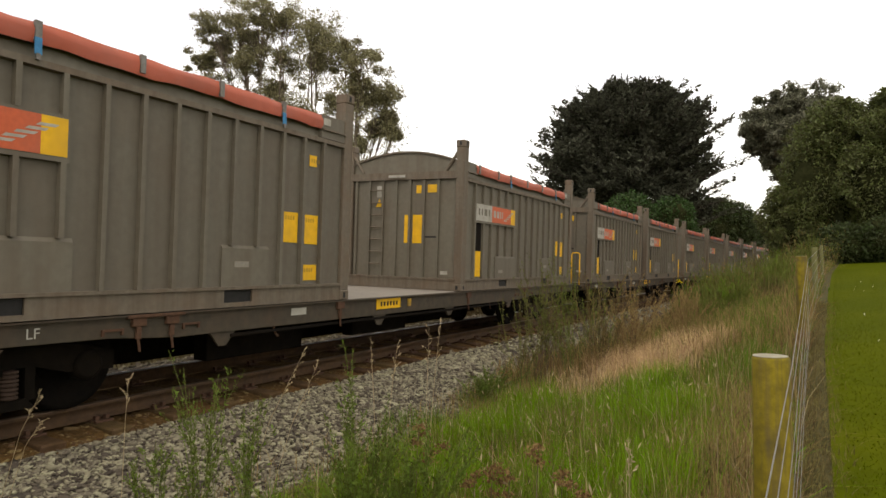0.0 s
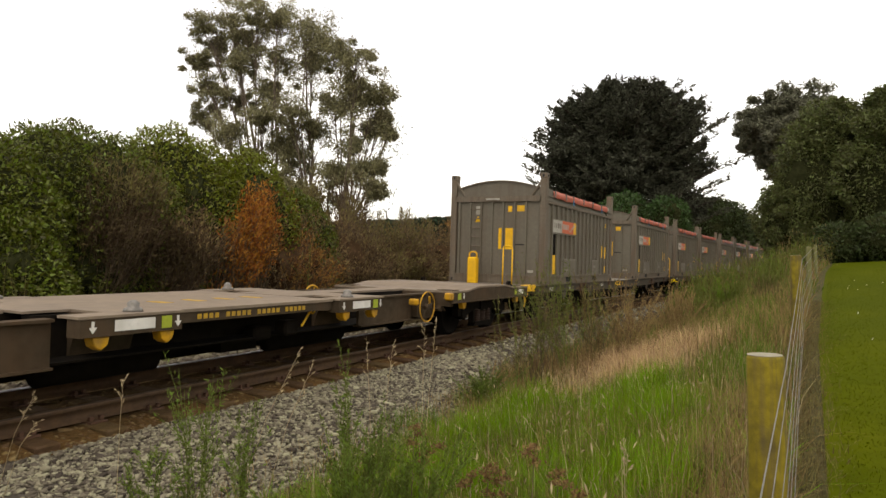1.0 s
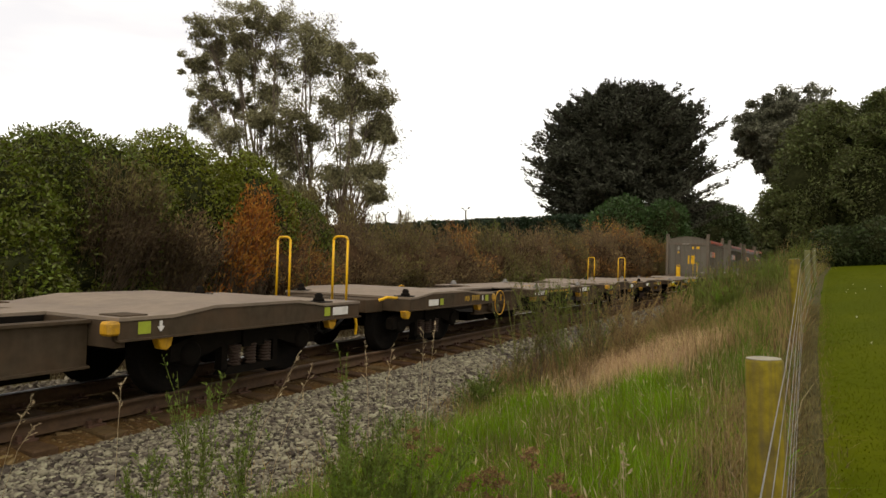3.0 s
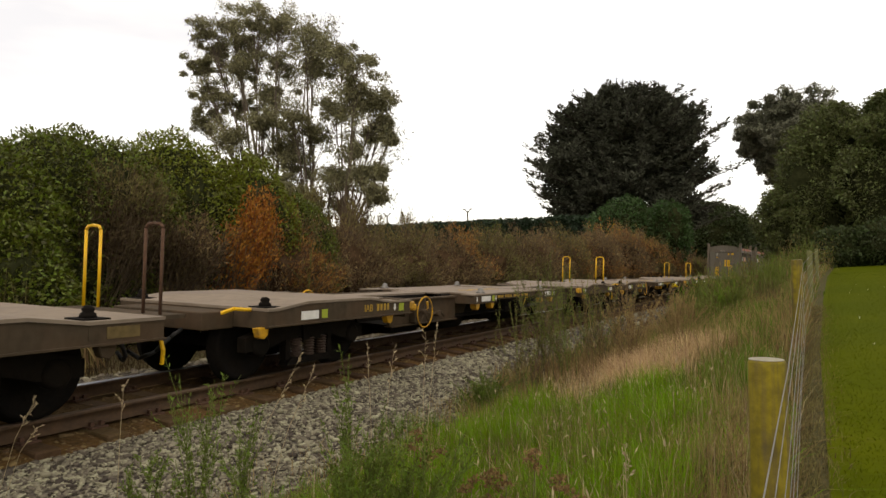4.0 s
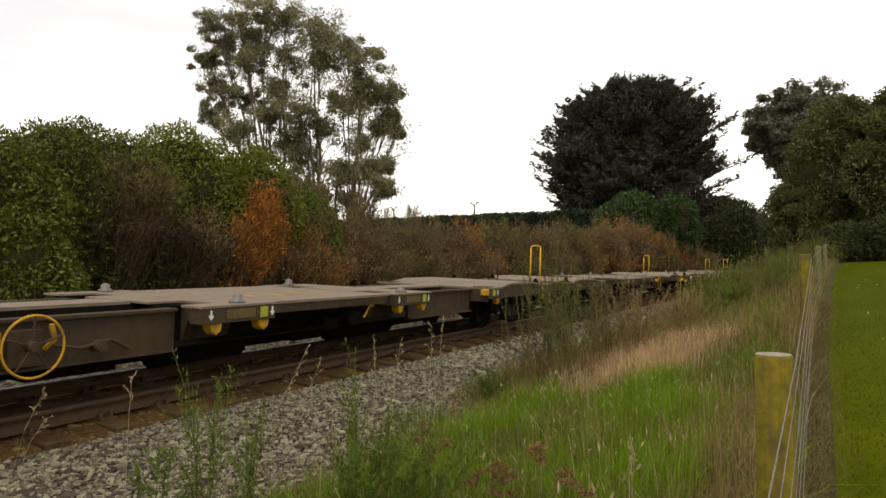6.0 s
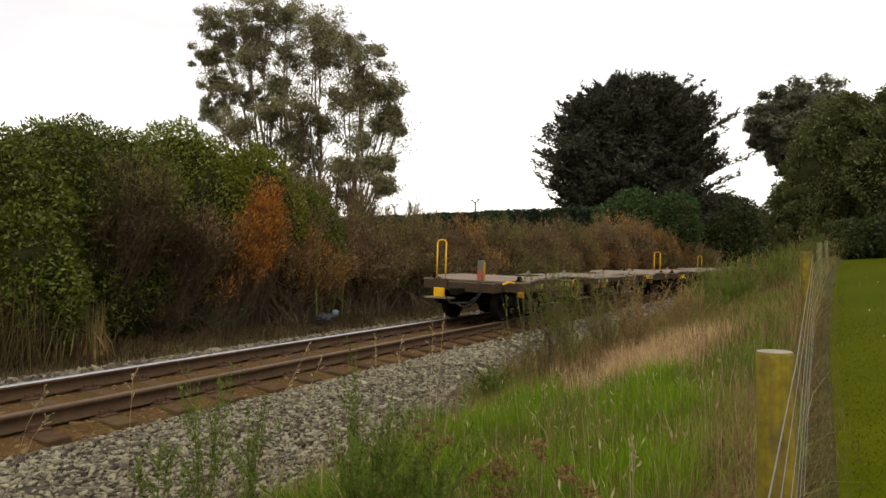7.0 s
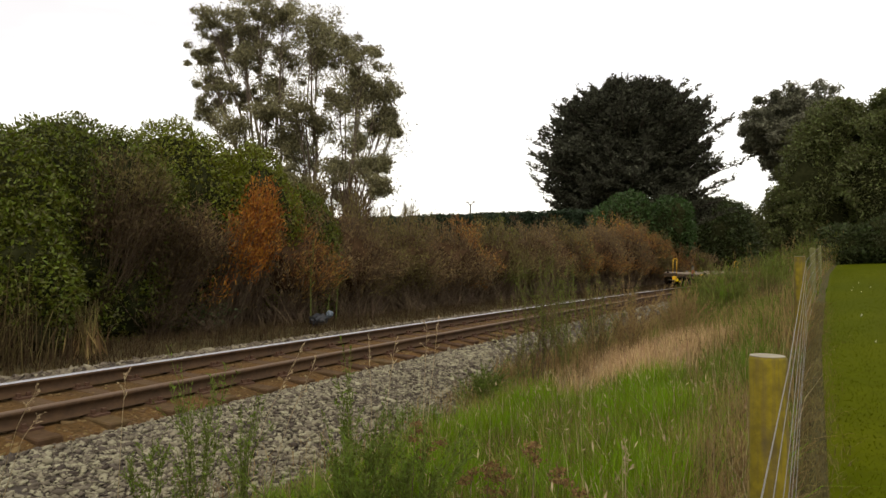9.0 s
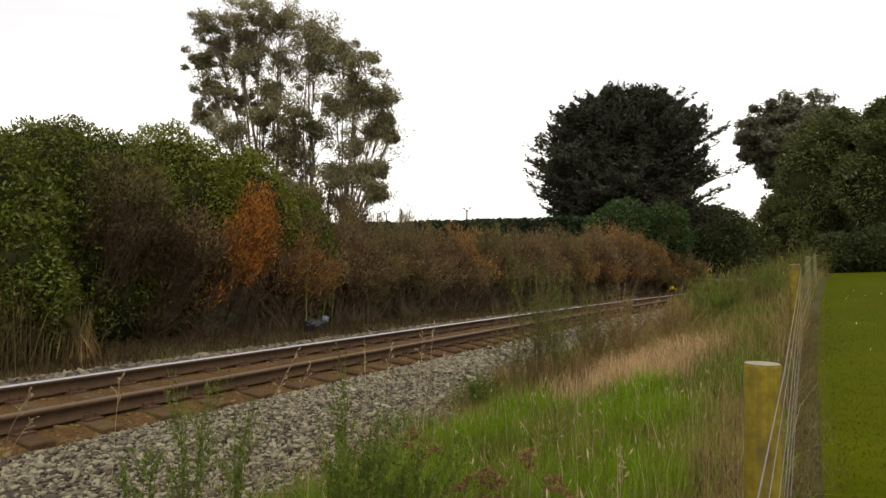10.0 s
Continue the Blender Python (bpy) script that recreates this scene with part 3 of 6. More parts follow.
def flat_wagon():
    """An empty skeleton container wagon: humped end platforms, narrow waists, two cross bolsters and a middle deck."""
    w = thing("flat_wagon", "empty brown-grey flat container wagon with yellow fittings on the rails", "freight wagon", "empty flat wagons of the train")
    for side in (1, -1):
        top = platform_top(side)
        if side < 0:
            top = [(-HALF + 0.58, DECK_Z)] + top[1:]
        tip = HALF if side > 0 else HALF - 0.58
        ends = [(y, z - 0.03) for y, z in top[::-1]]
        bm = bmesh.new()
        extrude_yz(bm, top + ends, -1.225, 1.225)
        part("deck_plate", bm, DECK, w, "dusty brown steel deck plate")
        for sx in (-1.2, 1.2):
            bm = bmesh.new()
            lower = [(side * (HALF - 3.62), DECK_Z - 0.19), (side * tip, DECK_Z - 0.19)]
            extrude_yz(bm, [(y, z - 0.032) for y, z in top] + lower, sx - 0.012, sx + 0.012)
            box(bm, sx - 0.05, sx + 0.05, *sorted((side * tip, side * (HALF - 3.62))), DECK_Z - 0.205, DECK_Z - 0.188)
            part("side_sill", bm, WAGON, w)
        part("end_beam", boxes((-1.2, 1.2, *sorted((side * (tip + 0.005), side * (tip - 0.10))), DECK_Z - 0.22, DECK_Z - 0.034)), WAGON, w)
        if side < 0:
            part("headstock", boxes((-0.72, 0.72, -HALF + 0.12, -HALF + 0.574, DECK_Z - 0.24, DECK_Z - 0.045)), WAGON, w, "narrow dirty headstock", bevel=0.01)
        part("inner_beam", boxes((-1.18, 1.18, *sorted((side * (HALF - 3.62), side * (HALF - 3.52))), DECK_Z - 0.26, DECK_Z - 0.034)), WAGON, w)
        bogie(w, side * (HALF - 1.68), None)
        coupler(w, side, side * (HALF if side > 0 else HALF - 0.12))
        for sx in (-1.02, 1.02):
            bm = boxes((sx - 0.13, sx + 0.13, side * (HALF - 0.62 - 0.12 * (side < 0)) - 0.12, side * (HALF - 0.62 - 0.12 * (side < 0)) + 0.12, DECK_Z, DECK_Z + 0.014))
            lathe(bm, ((DECK_Z + 0.014, 0.075), (DECK_Z + 0.05, 0.065), (DECK_Z + 0.06, 0.045), (DECK_Z + 0.085, 0.055), (DECK_Z + 0.115, 0.03)), 10, "z", (sx, side * (HALF - 0.62 - 0.12 * (side < 0)), 0))
            part("twist_lock", bm, WAGON_DARK, w)
            bm = boxes((sx - 0.15, sx + 0.15, side * (HALF - 3.42) - 0.13, side * (HALF - 3.42) + 0.13, DECK_Z, DECK_Z + 0.012))
            part("lock_plate", bm, WAGON, w)
        for e in (0.55, 3.1):
            bm = bmesh.new()
            y = side * (HALF - e)
            extrude_yz(bm, ((y - 0.09, DECK_Z - 0.205), (y + 0.09, DECK_Z - 0.205), (y + 0.07, DECK_Z - 0.29), (y + 0.02, DECK_Z - 0.33), (y - 0.05, DECK_Z - 0.31)), 1.10, 1.19)
            part("lock_handle", bm, YELLOW_WORN, w, "small yellow lock handle", bevel=0.008)
        part("label_plate", boxes((1.2125, 1.217, side * (HALF - (0.42 if side > 0 else 1.30)) - 0.16, side * (HALF - (0.42 if side > 0 else 1.30)) + 0.16, DECK_Z - 0.155, DECK_Z - 0.055)), WHITE, w, "dirty white lettering panel")
        part("lime_label", boxes((1.2125, 1.217, *sorted((side * (HALF - (0.64 if side > 0 else 1.52)), side * (HALF - (0.75 if side > 0 else 1.63)))), DECK_Z - 0.155, DECK_Z - 0.05)), LIME, w, "lime-yellow reflective label")
        part("lime_label", boxes((1.2125, 1.217, *sorted((side * (HALF - 3.42), side * (HALF - 3.29))), DECK_Z - 0.155, DECK_Z - 0.045)), LIME, w, "lime-yellow reflective label")
        bm = bmesh.new()
        y = side * (HALF - 3.18)
        extrude_yz(bm, ((y - 0.015, DECK_Z - 0.05), (y - 0.015, DECK_Z - 0.10), (y - 0.04, DECK_Z - 0.10), (y, DECK_Z - 0.15), (y + 0.04, DECK_Z - 0.10), (y + 0.015, DECK_Z - 0.10), (y + 0.015, DECK_Z - 0.05)), 1.2125, 1.217)
        part("arrow_mark", bm, WHITE, w, "white painted arrow")
        part("corner_block", boxes((1.10, 1.235, *sorted((side * (HALF - 3.60), side * (HALF - 3.72))), DECK_Z - 0.15, DECK_Z - 0.03)), YELLOW_WORN, w, "yellow corner stop", bevel=0.02)
    for sx in (-1, 1):
        # The middle length takes the near-black colour as shade from the deck above.
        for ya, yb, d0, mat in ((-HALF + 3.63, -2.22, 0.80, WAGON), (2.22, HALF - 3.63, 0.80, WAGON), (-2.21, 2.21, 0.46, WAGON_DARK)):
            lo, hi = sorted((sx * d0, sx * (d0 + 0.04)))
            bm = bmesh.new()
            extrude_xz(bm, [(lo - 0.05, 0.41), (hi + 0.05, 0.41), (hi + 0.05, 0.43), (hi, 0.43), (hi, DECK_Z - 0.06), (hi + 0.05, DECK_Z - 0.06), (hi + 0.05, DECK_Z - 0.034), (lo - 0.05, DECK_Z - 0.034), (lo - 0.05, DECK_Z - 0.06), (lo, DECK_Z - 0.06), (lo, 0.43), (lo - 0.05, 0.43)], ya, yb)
            part("centre_girder", bm, mat, w, "long grimy girder run beside the well, shade coloured into its middle")
    # Added dark boxes and tanks that fill in the shade between the bogies.
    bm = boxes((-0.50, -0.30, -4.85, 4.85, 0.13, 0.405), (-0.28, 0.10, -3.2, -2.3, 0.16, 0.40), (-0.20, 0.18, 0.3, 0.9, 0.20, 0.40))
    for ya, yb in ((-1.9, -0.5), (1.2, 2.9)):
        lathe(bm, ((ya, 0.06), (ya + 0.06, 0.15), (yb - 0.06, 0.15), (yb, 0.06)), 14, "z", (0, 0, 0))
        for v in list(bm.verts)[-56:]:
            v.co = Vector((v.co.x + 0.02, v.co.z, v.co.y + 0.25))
    part("brake_gear", bm, WAGON_DARK, w, "near-black boxes and tanks added to keep the underside dark")
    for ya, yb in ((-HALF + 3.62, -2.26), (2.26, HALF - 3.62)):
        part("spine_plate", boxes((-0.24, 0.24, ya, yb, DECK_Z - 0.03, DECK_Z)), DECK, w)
    # Near-black web and sheet, added so that the well opening looks shaded.
    part("spine_web", boxes((-0.24, -0.20, -HALF + 3.64, HALF - 3.64, 0.42, DECK_Z - 0.032), (0.20, 0.24, -HALF + 3.64, HALF - 3.64, 0.42, DECK_Z - 0.032)), WAGON_DARK, w, "near-black centre sill added to darken the well opening")
    part("well_floor", boxes((-0.79, -0.245, -HALF + 3.64, HALF - 3.64, 0.43, 0.45), (0.245, 0.79, -HALF + 3.64, HALF - 3.64, 0.43, 0.45)), WAGON_DARK, w, "near-black sheet added as the shade in the well")
    part("middle_deck", boxes((-1.14, 1.14, -1.20, 1.20, DECK_Z - 0.03, DECK_Z)), DECK, w, "dusty brown steel deck plate")
    part("middle_sill", boxes((1.10, 1.125, -1.2, 1.2, DECK_Z - 0.13, DECK_Z - 0.031)), WAGON, w)
    part("middle_sill", boxes((-1.125, -1.10, -1.2, 1.2, DECK_Z - 0.13, DECK_Z - 0.031)), WAGON, w)
    for side in (1, -1):
        y0, y1 = sorted((side * 1.205, side * 2.25))
        bm = bmesh.new()
        extrude_xz(bm, ((-1.225, DECK_Z - 0.02), (1.225, DECK_Z - 0.02), (1.225, DECK_Z - 0.17), (1.05, DECK_Z - 0.19), (0.60, DECK_Z - 0.20), (0.52, 0.44), (-0.52, 0.44), (-0.60, DECK_Z - 0.20), (-1.05, DECK_Z - 0.19), (-1.225, DECK_Z - 0.17)), y0 + 0.40, y1 - 0.02)
        for sx in (-1, 1):
            box(bm, *sorted((sx * 1.06, sx * 1.225)), y0 + 0.02, y0 + 0.398, DECK_Z - 0.17, DECK_Z - 0.02)
        part("bolster", bm, WAGON, w, "cross bolster")
        part("bolster_plate", boxes((-1.235, -0.96, y0, y1, DECK_Z - 0.018, DECK_Z + 0.004), (0.96, 1.235, y0, y1, DECK_Z - 0.018, DECK_Z + 0.004), (-0.96, 0.96, y0 + 0.42, y1, DECK_Z - 0.018, DECK_Z + 0.003), (-0.50, 0.50, y0, y0 + 0.42, DECK_Z - 0.018, DECK_Z + 0.003)), DECK, w)
        for sx in (-1.06, 1.06):
            bm = bmesh.new()
            y = side * 1.62
            lathe(bm, ((DECK_Z + 0.004, 0.09), (DECK_Z + 0.03, 0.08), (DECK_Z + 0.045, 0.05), (DECK_Z + 0.08, 0.055), (DECK_Z + 0.105, 0.02)), 10, "z", (sx, y, 0))
            part("twist_lock", bm, LOCK_STEEL, w, "bare steel twist lock")
        ym = side * 1.72
        part("label_plate", boxes((1.2255, 1.230, ym - 0.2, ym + 0.2, DECK_Z - 0.135, DECK_Z - 0.04)), WHITE, w, "white lettering panel")
        part("lime_label", boxes((1.2255, 1.230, ym + 0.27, ym + 0.38, DECK_Z - 0.145, DECK_Z - 0.035)), LIME, w, "lime-yellow reflective label")
        for dy in (-0.40, 0.45):
            bm = bmesh.new()
            y = ym + dy
            extrude_yz(bm, ((y - 0.012, DECK_Z - 0.04), (y - 0.012, DECK_Z - 0.09), (y - 0.035, DECK_Z - 0.09), (y, DECK_Z - 0.14), (y + 0.035, DECK_Z - 0.09), (y + 0.012, DECK_Z - 0.09), (y + 0.012, DECK_Z - 0.04)), 1.2255, 1.230)
            part("arrow_mark", bm, WHITE, w, "white painted arrow")
        for dy in (-0.3, 0.36):
            bm = bmesh.new()
            y = ym + dy
            extrude_yz(bm, ((y - 0.08, DECK_Z - 0.175), (y + 0.08, DECK_Z - 0.175), (y + 0.06, DECK_Z - 0.25), (y, DECK_Z - 0.29), (y - 0.06, DECK_Z - 0.25)), 1.08, 1.20)
            part("lock_handle", bm, YELLOW_WORN, w, "small yellow lock handle", bevel=0.008)
    for i, y in enumerate(np.arange(-0.95, 0.75, 0.075)):
        if i % 6 != 4:
            part("lettering_bar", boxes((1.126, 1.129, y, y + 0.05, DECK_Z - 0.105, DECK_Z - 0.055)), YELLOW_OLD, w, "worn yellow lettering")
    for y in (-0.75, -0.3, 0.15, 0.6):
        bm = bmesh.new()
        extrude_xz(bm, [(0.15, DECK_Z), (0.43, DECK_Z), (0.43, DECK_Z + 0.003), (0.15, DECK_Z + 0.003)], y, y + 0.12)
        part("deck_marking", bm, YELLOW_OLD, w, "worn yellow deck marking")
    part("valve", boxes((0.75, 0.95, 0.55, 0.80, 0.44, 0.62), (0.6, 0.8, 0.2, 0.5, 0.40, 0.56)), WAGON_DARK, w, bevel=0.03)
    bm = bmesh.new()
    lathe(bm, ((-0.45, 0.05), (-0.42, 0.17), (0.42, 0.17), (0.45, 0.05)), 16, "x", (0, -0.4, 0.55))
    part("air_tank", bm, WAGON_DARK, w)
    bm = bmesh.new()
    pipe(bm, ((0.98, 0.95, 0.70), (1.0, 0.85, 0.62), (1.0, 0.78, 0.55)), 0.014, 6)
    ring_tube(bm, (0.99, 1.0, 0.72), 0.035, 0.01, 12)
    part("release_handle", bm, YELLOW, w, "small yellow release handle")
    return w


def hand_wheel(w, y):
    """The yellow brake wheel on the near side, with its shaft."""
    bm = bmesh.new()
    ring_tube(bm, (1.06, y, 0.625), 0.240, 0.011)
    part("brake_wheel", bm, YELLOW_WORN, w, "worn yellow brake wheel rim")
    bm = bmesh.new()
    for q in range(5):
        a = q * 1.2566 + 0.3
        rod(bm, (1.05, y, 0.625), (1.06, y + 0.235 * math.cos(a), 0.625 + 0.235 * math.sin(a)), 0.009, seg=6)
    lathe(bm, ((1.02, 0.05), (1.085, 0.04)), 10, "x", (0, y, 0.625))
    part("wheel_spokes", bm, WAGON, w, "dirty brown spokes")
    bm = boxes((0.86, 0.95, y - 0.13, y + 0.13, 0.46, 0.74))
    rod(bm, (0.88, y, 0.625), (1.03, y, 0.625), 0.02, seg=8)
    part("wheel_bracket", bm, WAGON, w)
    bm = bmesh.new()
    pipe(bm, ((0.93, y + 0.16, 0.58), (1.0, y + 0.20, 0.66), (1.0, y + 0.17, 0.78)), 0.020, 6)
    part("lever", bm, YELLOW_WORN, w, "worn yellow brake lever")
    bm = boxes((0.90, 1.04, y - 0.34, y - 0.22, 0.66, 0.76))
    part("chain_box", bm, YELLOW_WORN, w, "small yellow chain box", bevel=0.02)
    bm = bmesh.new()
    pipe(bm, ((0.90, y + 0.24, 0.60), (0.95, y + 0.45, 0.56), (0.93, y + 0.75, 0.60), (0.90, y + 0.95, 0.50)), 0.018, 6)
    rod(bm, (0.88, y + 0.62, 0.56), (1.0, y + 0.62, 0.56), 0.05, seg=10)
    part("brake_rod", bm, WAGON, w, "rusty brake rod and crank")


def far_wheel(w, y):
    """The second brake wheel, on the far side, whose rim stands above the deck."""
    bm = bmesh.new()
    ring_tube(bm, (-1.10, y, 0.672), 0.205, 0.017)
    for q in range(5):
        a = q * 1.2566
        rod(bm, (-1.10, y, 0.672), (-1.10, y + 0.2 * math.cos(a), 0.672 + 0.2 * math.sin(a)), 0.011, seg=6)
    rod(bm, (-0.9, y, 0.672), (-1.12, y, 0.672), 0.025, seg=8)
    part("brake_wheel", bm, YELLOW_WORN, w, "yellow spoked brake wheel")


def letters(w, text, size, mat, x, y, z, label):
    """Painted letters on the near side of a wagon."""
    cu = bpy.data.curves.new("class_letters", "FONT")
    cu.body, cu.size, cu.extrude = text, size, 0.0015
    tmp = new("class_letters", cu)
    me = bpy.data.meshes.new_from_object(tmp)
    bpy.data.objects.remove(tmp)
    me.materials.clear()
    me.materials.append(mat)
    part("class_letters", me, mat, w, label, place=Matrix.Translation((x, y, z)) @ pose(0, 0, 0, 90, 0, 90))


def number_mark(w, bars):
    """Class letters and the wagon's number, the number as plain bars, on the rear platform's near sill."""
    y0 = -HALF + 2.42
    letters(w, "IAB", 0.135, YELLOW_OLD, 1.2155, y0, DECK_Z - 0.128, "worn yellow class letters")
    for i in range(bars):
        part("number_bar", boxes((1.2135, 1.2165, y0 + 0.30 + i * 0.085, y0 + 0.35 + i * 0.085, DECK_Z - 0.128, DECK_Z - 0.035)), YELLOW_OLD, w, "worn yellow bar")




ZB = 0.858            # underside of a container
LONG = 6.058


def container():
    """A twenty-foot open-top coal container with a ribbed body and an arched tarpaulin cover. y = 0 is its rear end."""
    c = thing("coal_container", "grey-brown ribbed steel coal container with orange tarpaulin cover", "container", "laden containers of the train")
    z0, ztop = 0.0, 2.57
    rail_top, side_top = 0.205, 1.93
    # floor and body shell
    part("floor", boxes((-1.15, 1.15, 0.1, LONG - 0.1, 0.10, 0.2)), CONTAINER, c)
    for sx in (-1, 1):
        x = sx * 1.165
        part("side_wall", boxes((x - 0.012, x + 0.012, 0.12, LONG - 0.12, 0.2, 1.90)), CONTAINER, c, "ribbed steel side")
        bm = bmesh.new()
        lo = [(sx * 1.205, 0.0), (sx * 1.205, 0.175), (sx * 1.225, 0.175), (sx * 1.225, 0.205), (sx * 1.15, 0.205), (sx * 1.15, 0.0)]
        for y0, y1 in ((0.16, 1.64), (2.04, 3.99), (4.38, LONG - 0.16)):
            extrude_xz(bm, lo, y0, y1)
        for y0, y1 in ((1.64, 2.04), (3.99, 4.38)):
            extrude_xz(bm, [(sx * 1.225, 0.175), (sx * 1.225, 0.205), (sx * 1.15, 0.205), (sx * 1.15, 0.165)], y0, y1)
            extrude_xz(bm, [(sx * 1.205, 0.0), (sx * 1.205, 0.045), (sx * 1.15, 0.045), (sx * 1.15, 0.0)], y0, y1)
        part("bottom_rail", bm, CONTAINER_FRAME, c, "bottom rail with fork pockets")
        # Black blocks set into the pockets stand in for the shade inside them.
        for y0, y1 in ((1.64, 2.04), (3.99, 4.38)):
            part("fork_pocket", boxes((sx * 1.165 - 0.02, sx * 1.165 + 0.02, y0, y1, 0.045, 0.165)), BLACK, c, "black block as the shade in a fork pocket")
        bm = bmesh.new()
        extrude_xz(bm, [(sx * 1.16, 1.87), (sx * 1.225, 1.885), (sx * 1.225, 1.935), (sx * 1.15, 1.945)], 0.16, LONG - 0.16)
        part("top_rail", bm, CONTAINER_FRAME, c)
        bm = bmesh.new()
        extrude_xz(bm, [(sx * 1.15, 1.94), (sx * 1.165, 1.94), (sx * 1.12, 2.16), (sx * 1.10, 2.16)], 0.14, LONG - 0.14)
        part("upper_side", bm, CONTAINER, c)
        # ribs; those under the name panel are short
        for i in range(15):
            y = 0.50 + i * 0.357
            lo, hi = sorted((x, x + sx * 0.06))
            if sx > 0 and 1 <= i <= 5:
                spans = ((0.62 if i >= 3 else 0.205, 1.2), (1.56, 1.885))
            elif sx > 0 and i in (10, 11):
                spans = ((0.62, 1.885),)
            else:
                spans = ((0.205, 1.885),)
            for za, zb in spans:
                part("rib", boxes((lo, hi, y - 0.022, y + 0.022, za, zb)), CONTAINER, c)
        if sx > 0:
            for ya, yb in ((1.46, 2.40), (3.95, 4.62)):
                bm = bmesh.new()
                extrude_xz(bm, [(x, 0.205), (x + 0.034, 0.205), (x + 0.034, 0.59), (x, 0.64)], ya, yb)
                part("reinforcing_plate", bm, CONTAINER, c)
            part("dark_panel", boxes((x, x + 0.03, 0.56, 0.80, 0.70, 1.20)), WAGON_DARK, c, "dark grey panel")
            part("yellow_panel", boxes((x, x + 0.032, 0.54, 0.80, 0.245, 0.695)), YELLOW, c, "yellow number panel")
            nx = x + 0.056
            board = part("name_board", boxes((x, nx, 0.46, 2.33, 1.20, 1.56)), CONTAINER, c, "name board frame")
            part("white_field", boxes((nx, nx + 0.004, 0.52, 1.20, 1.24, 1.535)), LOGO_WHITE, board, "faded white logo field")
            part("red_field", boxes((nx, nx + 0.004, 1.20, 2.10, 1.24, 1.535)), RED_LABEL, board, "orange-red logo field")
            part("yellow_field", boxes((nx, nx + 0.004, 2.10, 2.31, 1.24, 1.535)), YELLOW, board, "yellow logo edge")
            for y, wd in ((0.62, 0.05), (0.74, 0.05), (0.86, 0.12), (1.04, 0.06)):
                part("logo_shape", boxes((nx + 0.004, nx + 0.0055, y, y + wd, 1.34, 1.46)), CONTAINER, board, "grey logo shape")
            for y, wd in ((1.27, 0.10), (1.42, 0.10), (1.57, 0.04), (1.66, 0.04)):
                part("logo_shape", boxes((nx + 0.004, nx + 0.0055, y, y + wd, 1.33, 1.46)), LOGO_WHITE, board, "white logo shape")
            for q in range(5):
                y = 1.74 + q * 0.08
                z = 1.29 + q * 0.04
                bm = bmesh.new()
                extrude_yz(bm, ((y, z), (y + 0.15, z + 0.005), (y + 0.18, z + 0.028), (y + 0.03, z + 0.024)), nx + 0.004, nx + 0.0055)
                part("logo_shape", bm, LOGO_WHITE, board, "white slanting logo bar")
            for ya, yb, za, zb in ((4.85, 5.09, 0.68, 1.02), (5.20, 5.45, 0.67, 1.01), (5.20, 5.45, 0.25, 0.43), (5.27, 5.40, 1.58, 1.71)):
                p = part("yellow_plate", boxes((x + 0.012, x + 0.018, ya, yb, za, zb)), YELLOW, c, "yellow data plate")
                bm = bmesh.new()
                for q in range(4):
                    box(bm, x + 0.018, x + 0.0195, ya + 0.03 + q * 0.042, ya + 0.05 + q * 0.042, zb - 0.085, zb - 0.04)
                part("lettering_bars", bm, YELLOW_OLD, p, "faded brown lettering")
            for ya, za in ((1.62, 0.30), (4.12, 0.40)):
                part("stencil_mark", boxes((x + 0.034, x + 0.0355, ya, ya + 0.20, za, za + 0.06)), FAINT, c, "worn pale stencil")
        # straps and buckles on the cover
        for y, long_strap in ((0.62, 0), (1.45, 0), (2.05, 1), (2.95, 0), (3.85, 0), (4.75, 1)):
            part("cover_clip", boxes((sx * 1.222 - 0.014, sx * 1.222 + 0.014, y - 0.026, y + 0.026, 2.06, 2.215)), LOCK_STEEL, c, "small steel clip")
            if long_strap:
                bm = bmesh.new()
                extrude_xz(bm, [(sx * 1.228, 2.09), (sx * 1.237, 2.09), (sx * 1.242, 1.965), (sx * 1.233, 1.965)], y - 0.027, y + 0.027)
                part("strap", bm, STRAP, c, "blue ratchet strap")
                part("hook", boxes((sx * 1.236 - 0.008, sx * 1.236 + 0.008, y - 0.016, y + 0.016, 1.925, 1.972)), LOCK_STEEL, c)
        # end boxes at the top corners
        for y0, y1 in ((0.15, 0.52), (LONG - 0.62, LONG - 0.15)):
            bm = bmesh.new()
            extrude_xz(bm, [(sx * 1.12, 1.945), (sx * 1.215, 1.945), (sx * 1.205, 2.22), (sx * 1.08, 2.24)], y0, y1)
            part("corner_box", bm, CONTAINER, c)
            if y0 > 1:
                part("corner_label", boxes((sx * 1.214 - 0.004, sx * 1.214 + 0.004, y0 + 0.03, y0 + 0.16, 2.10, 2.18)), LOGO_WHITE, c, "pale green stencil plate")
            part("corner_shelf", boxes((sx * 1.20 - 0.02, sx * 1.20 + 0.035, y0, y1, 2.035, 2.055)), CONTAINER_FRAME, c)
    # tarpaulin over the arch: sagging skin with a loose drooping edge
    xs = [-1.21, -1.225, -1.20, -1.1, -0.9, -0.6, -0.25, 0.1, 0.45, 0.75, 0.95, 1.1, 1.20, 1.225, 1.21]
    arch = lambda x: 2.385 - 0.20 * (x / 1.1) ** 2
    v, ys = [], np.linspace(0.50, LONG - 0.60, 26)
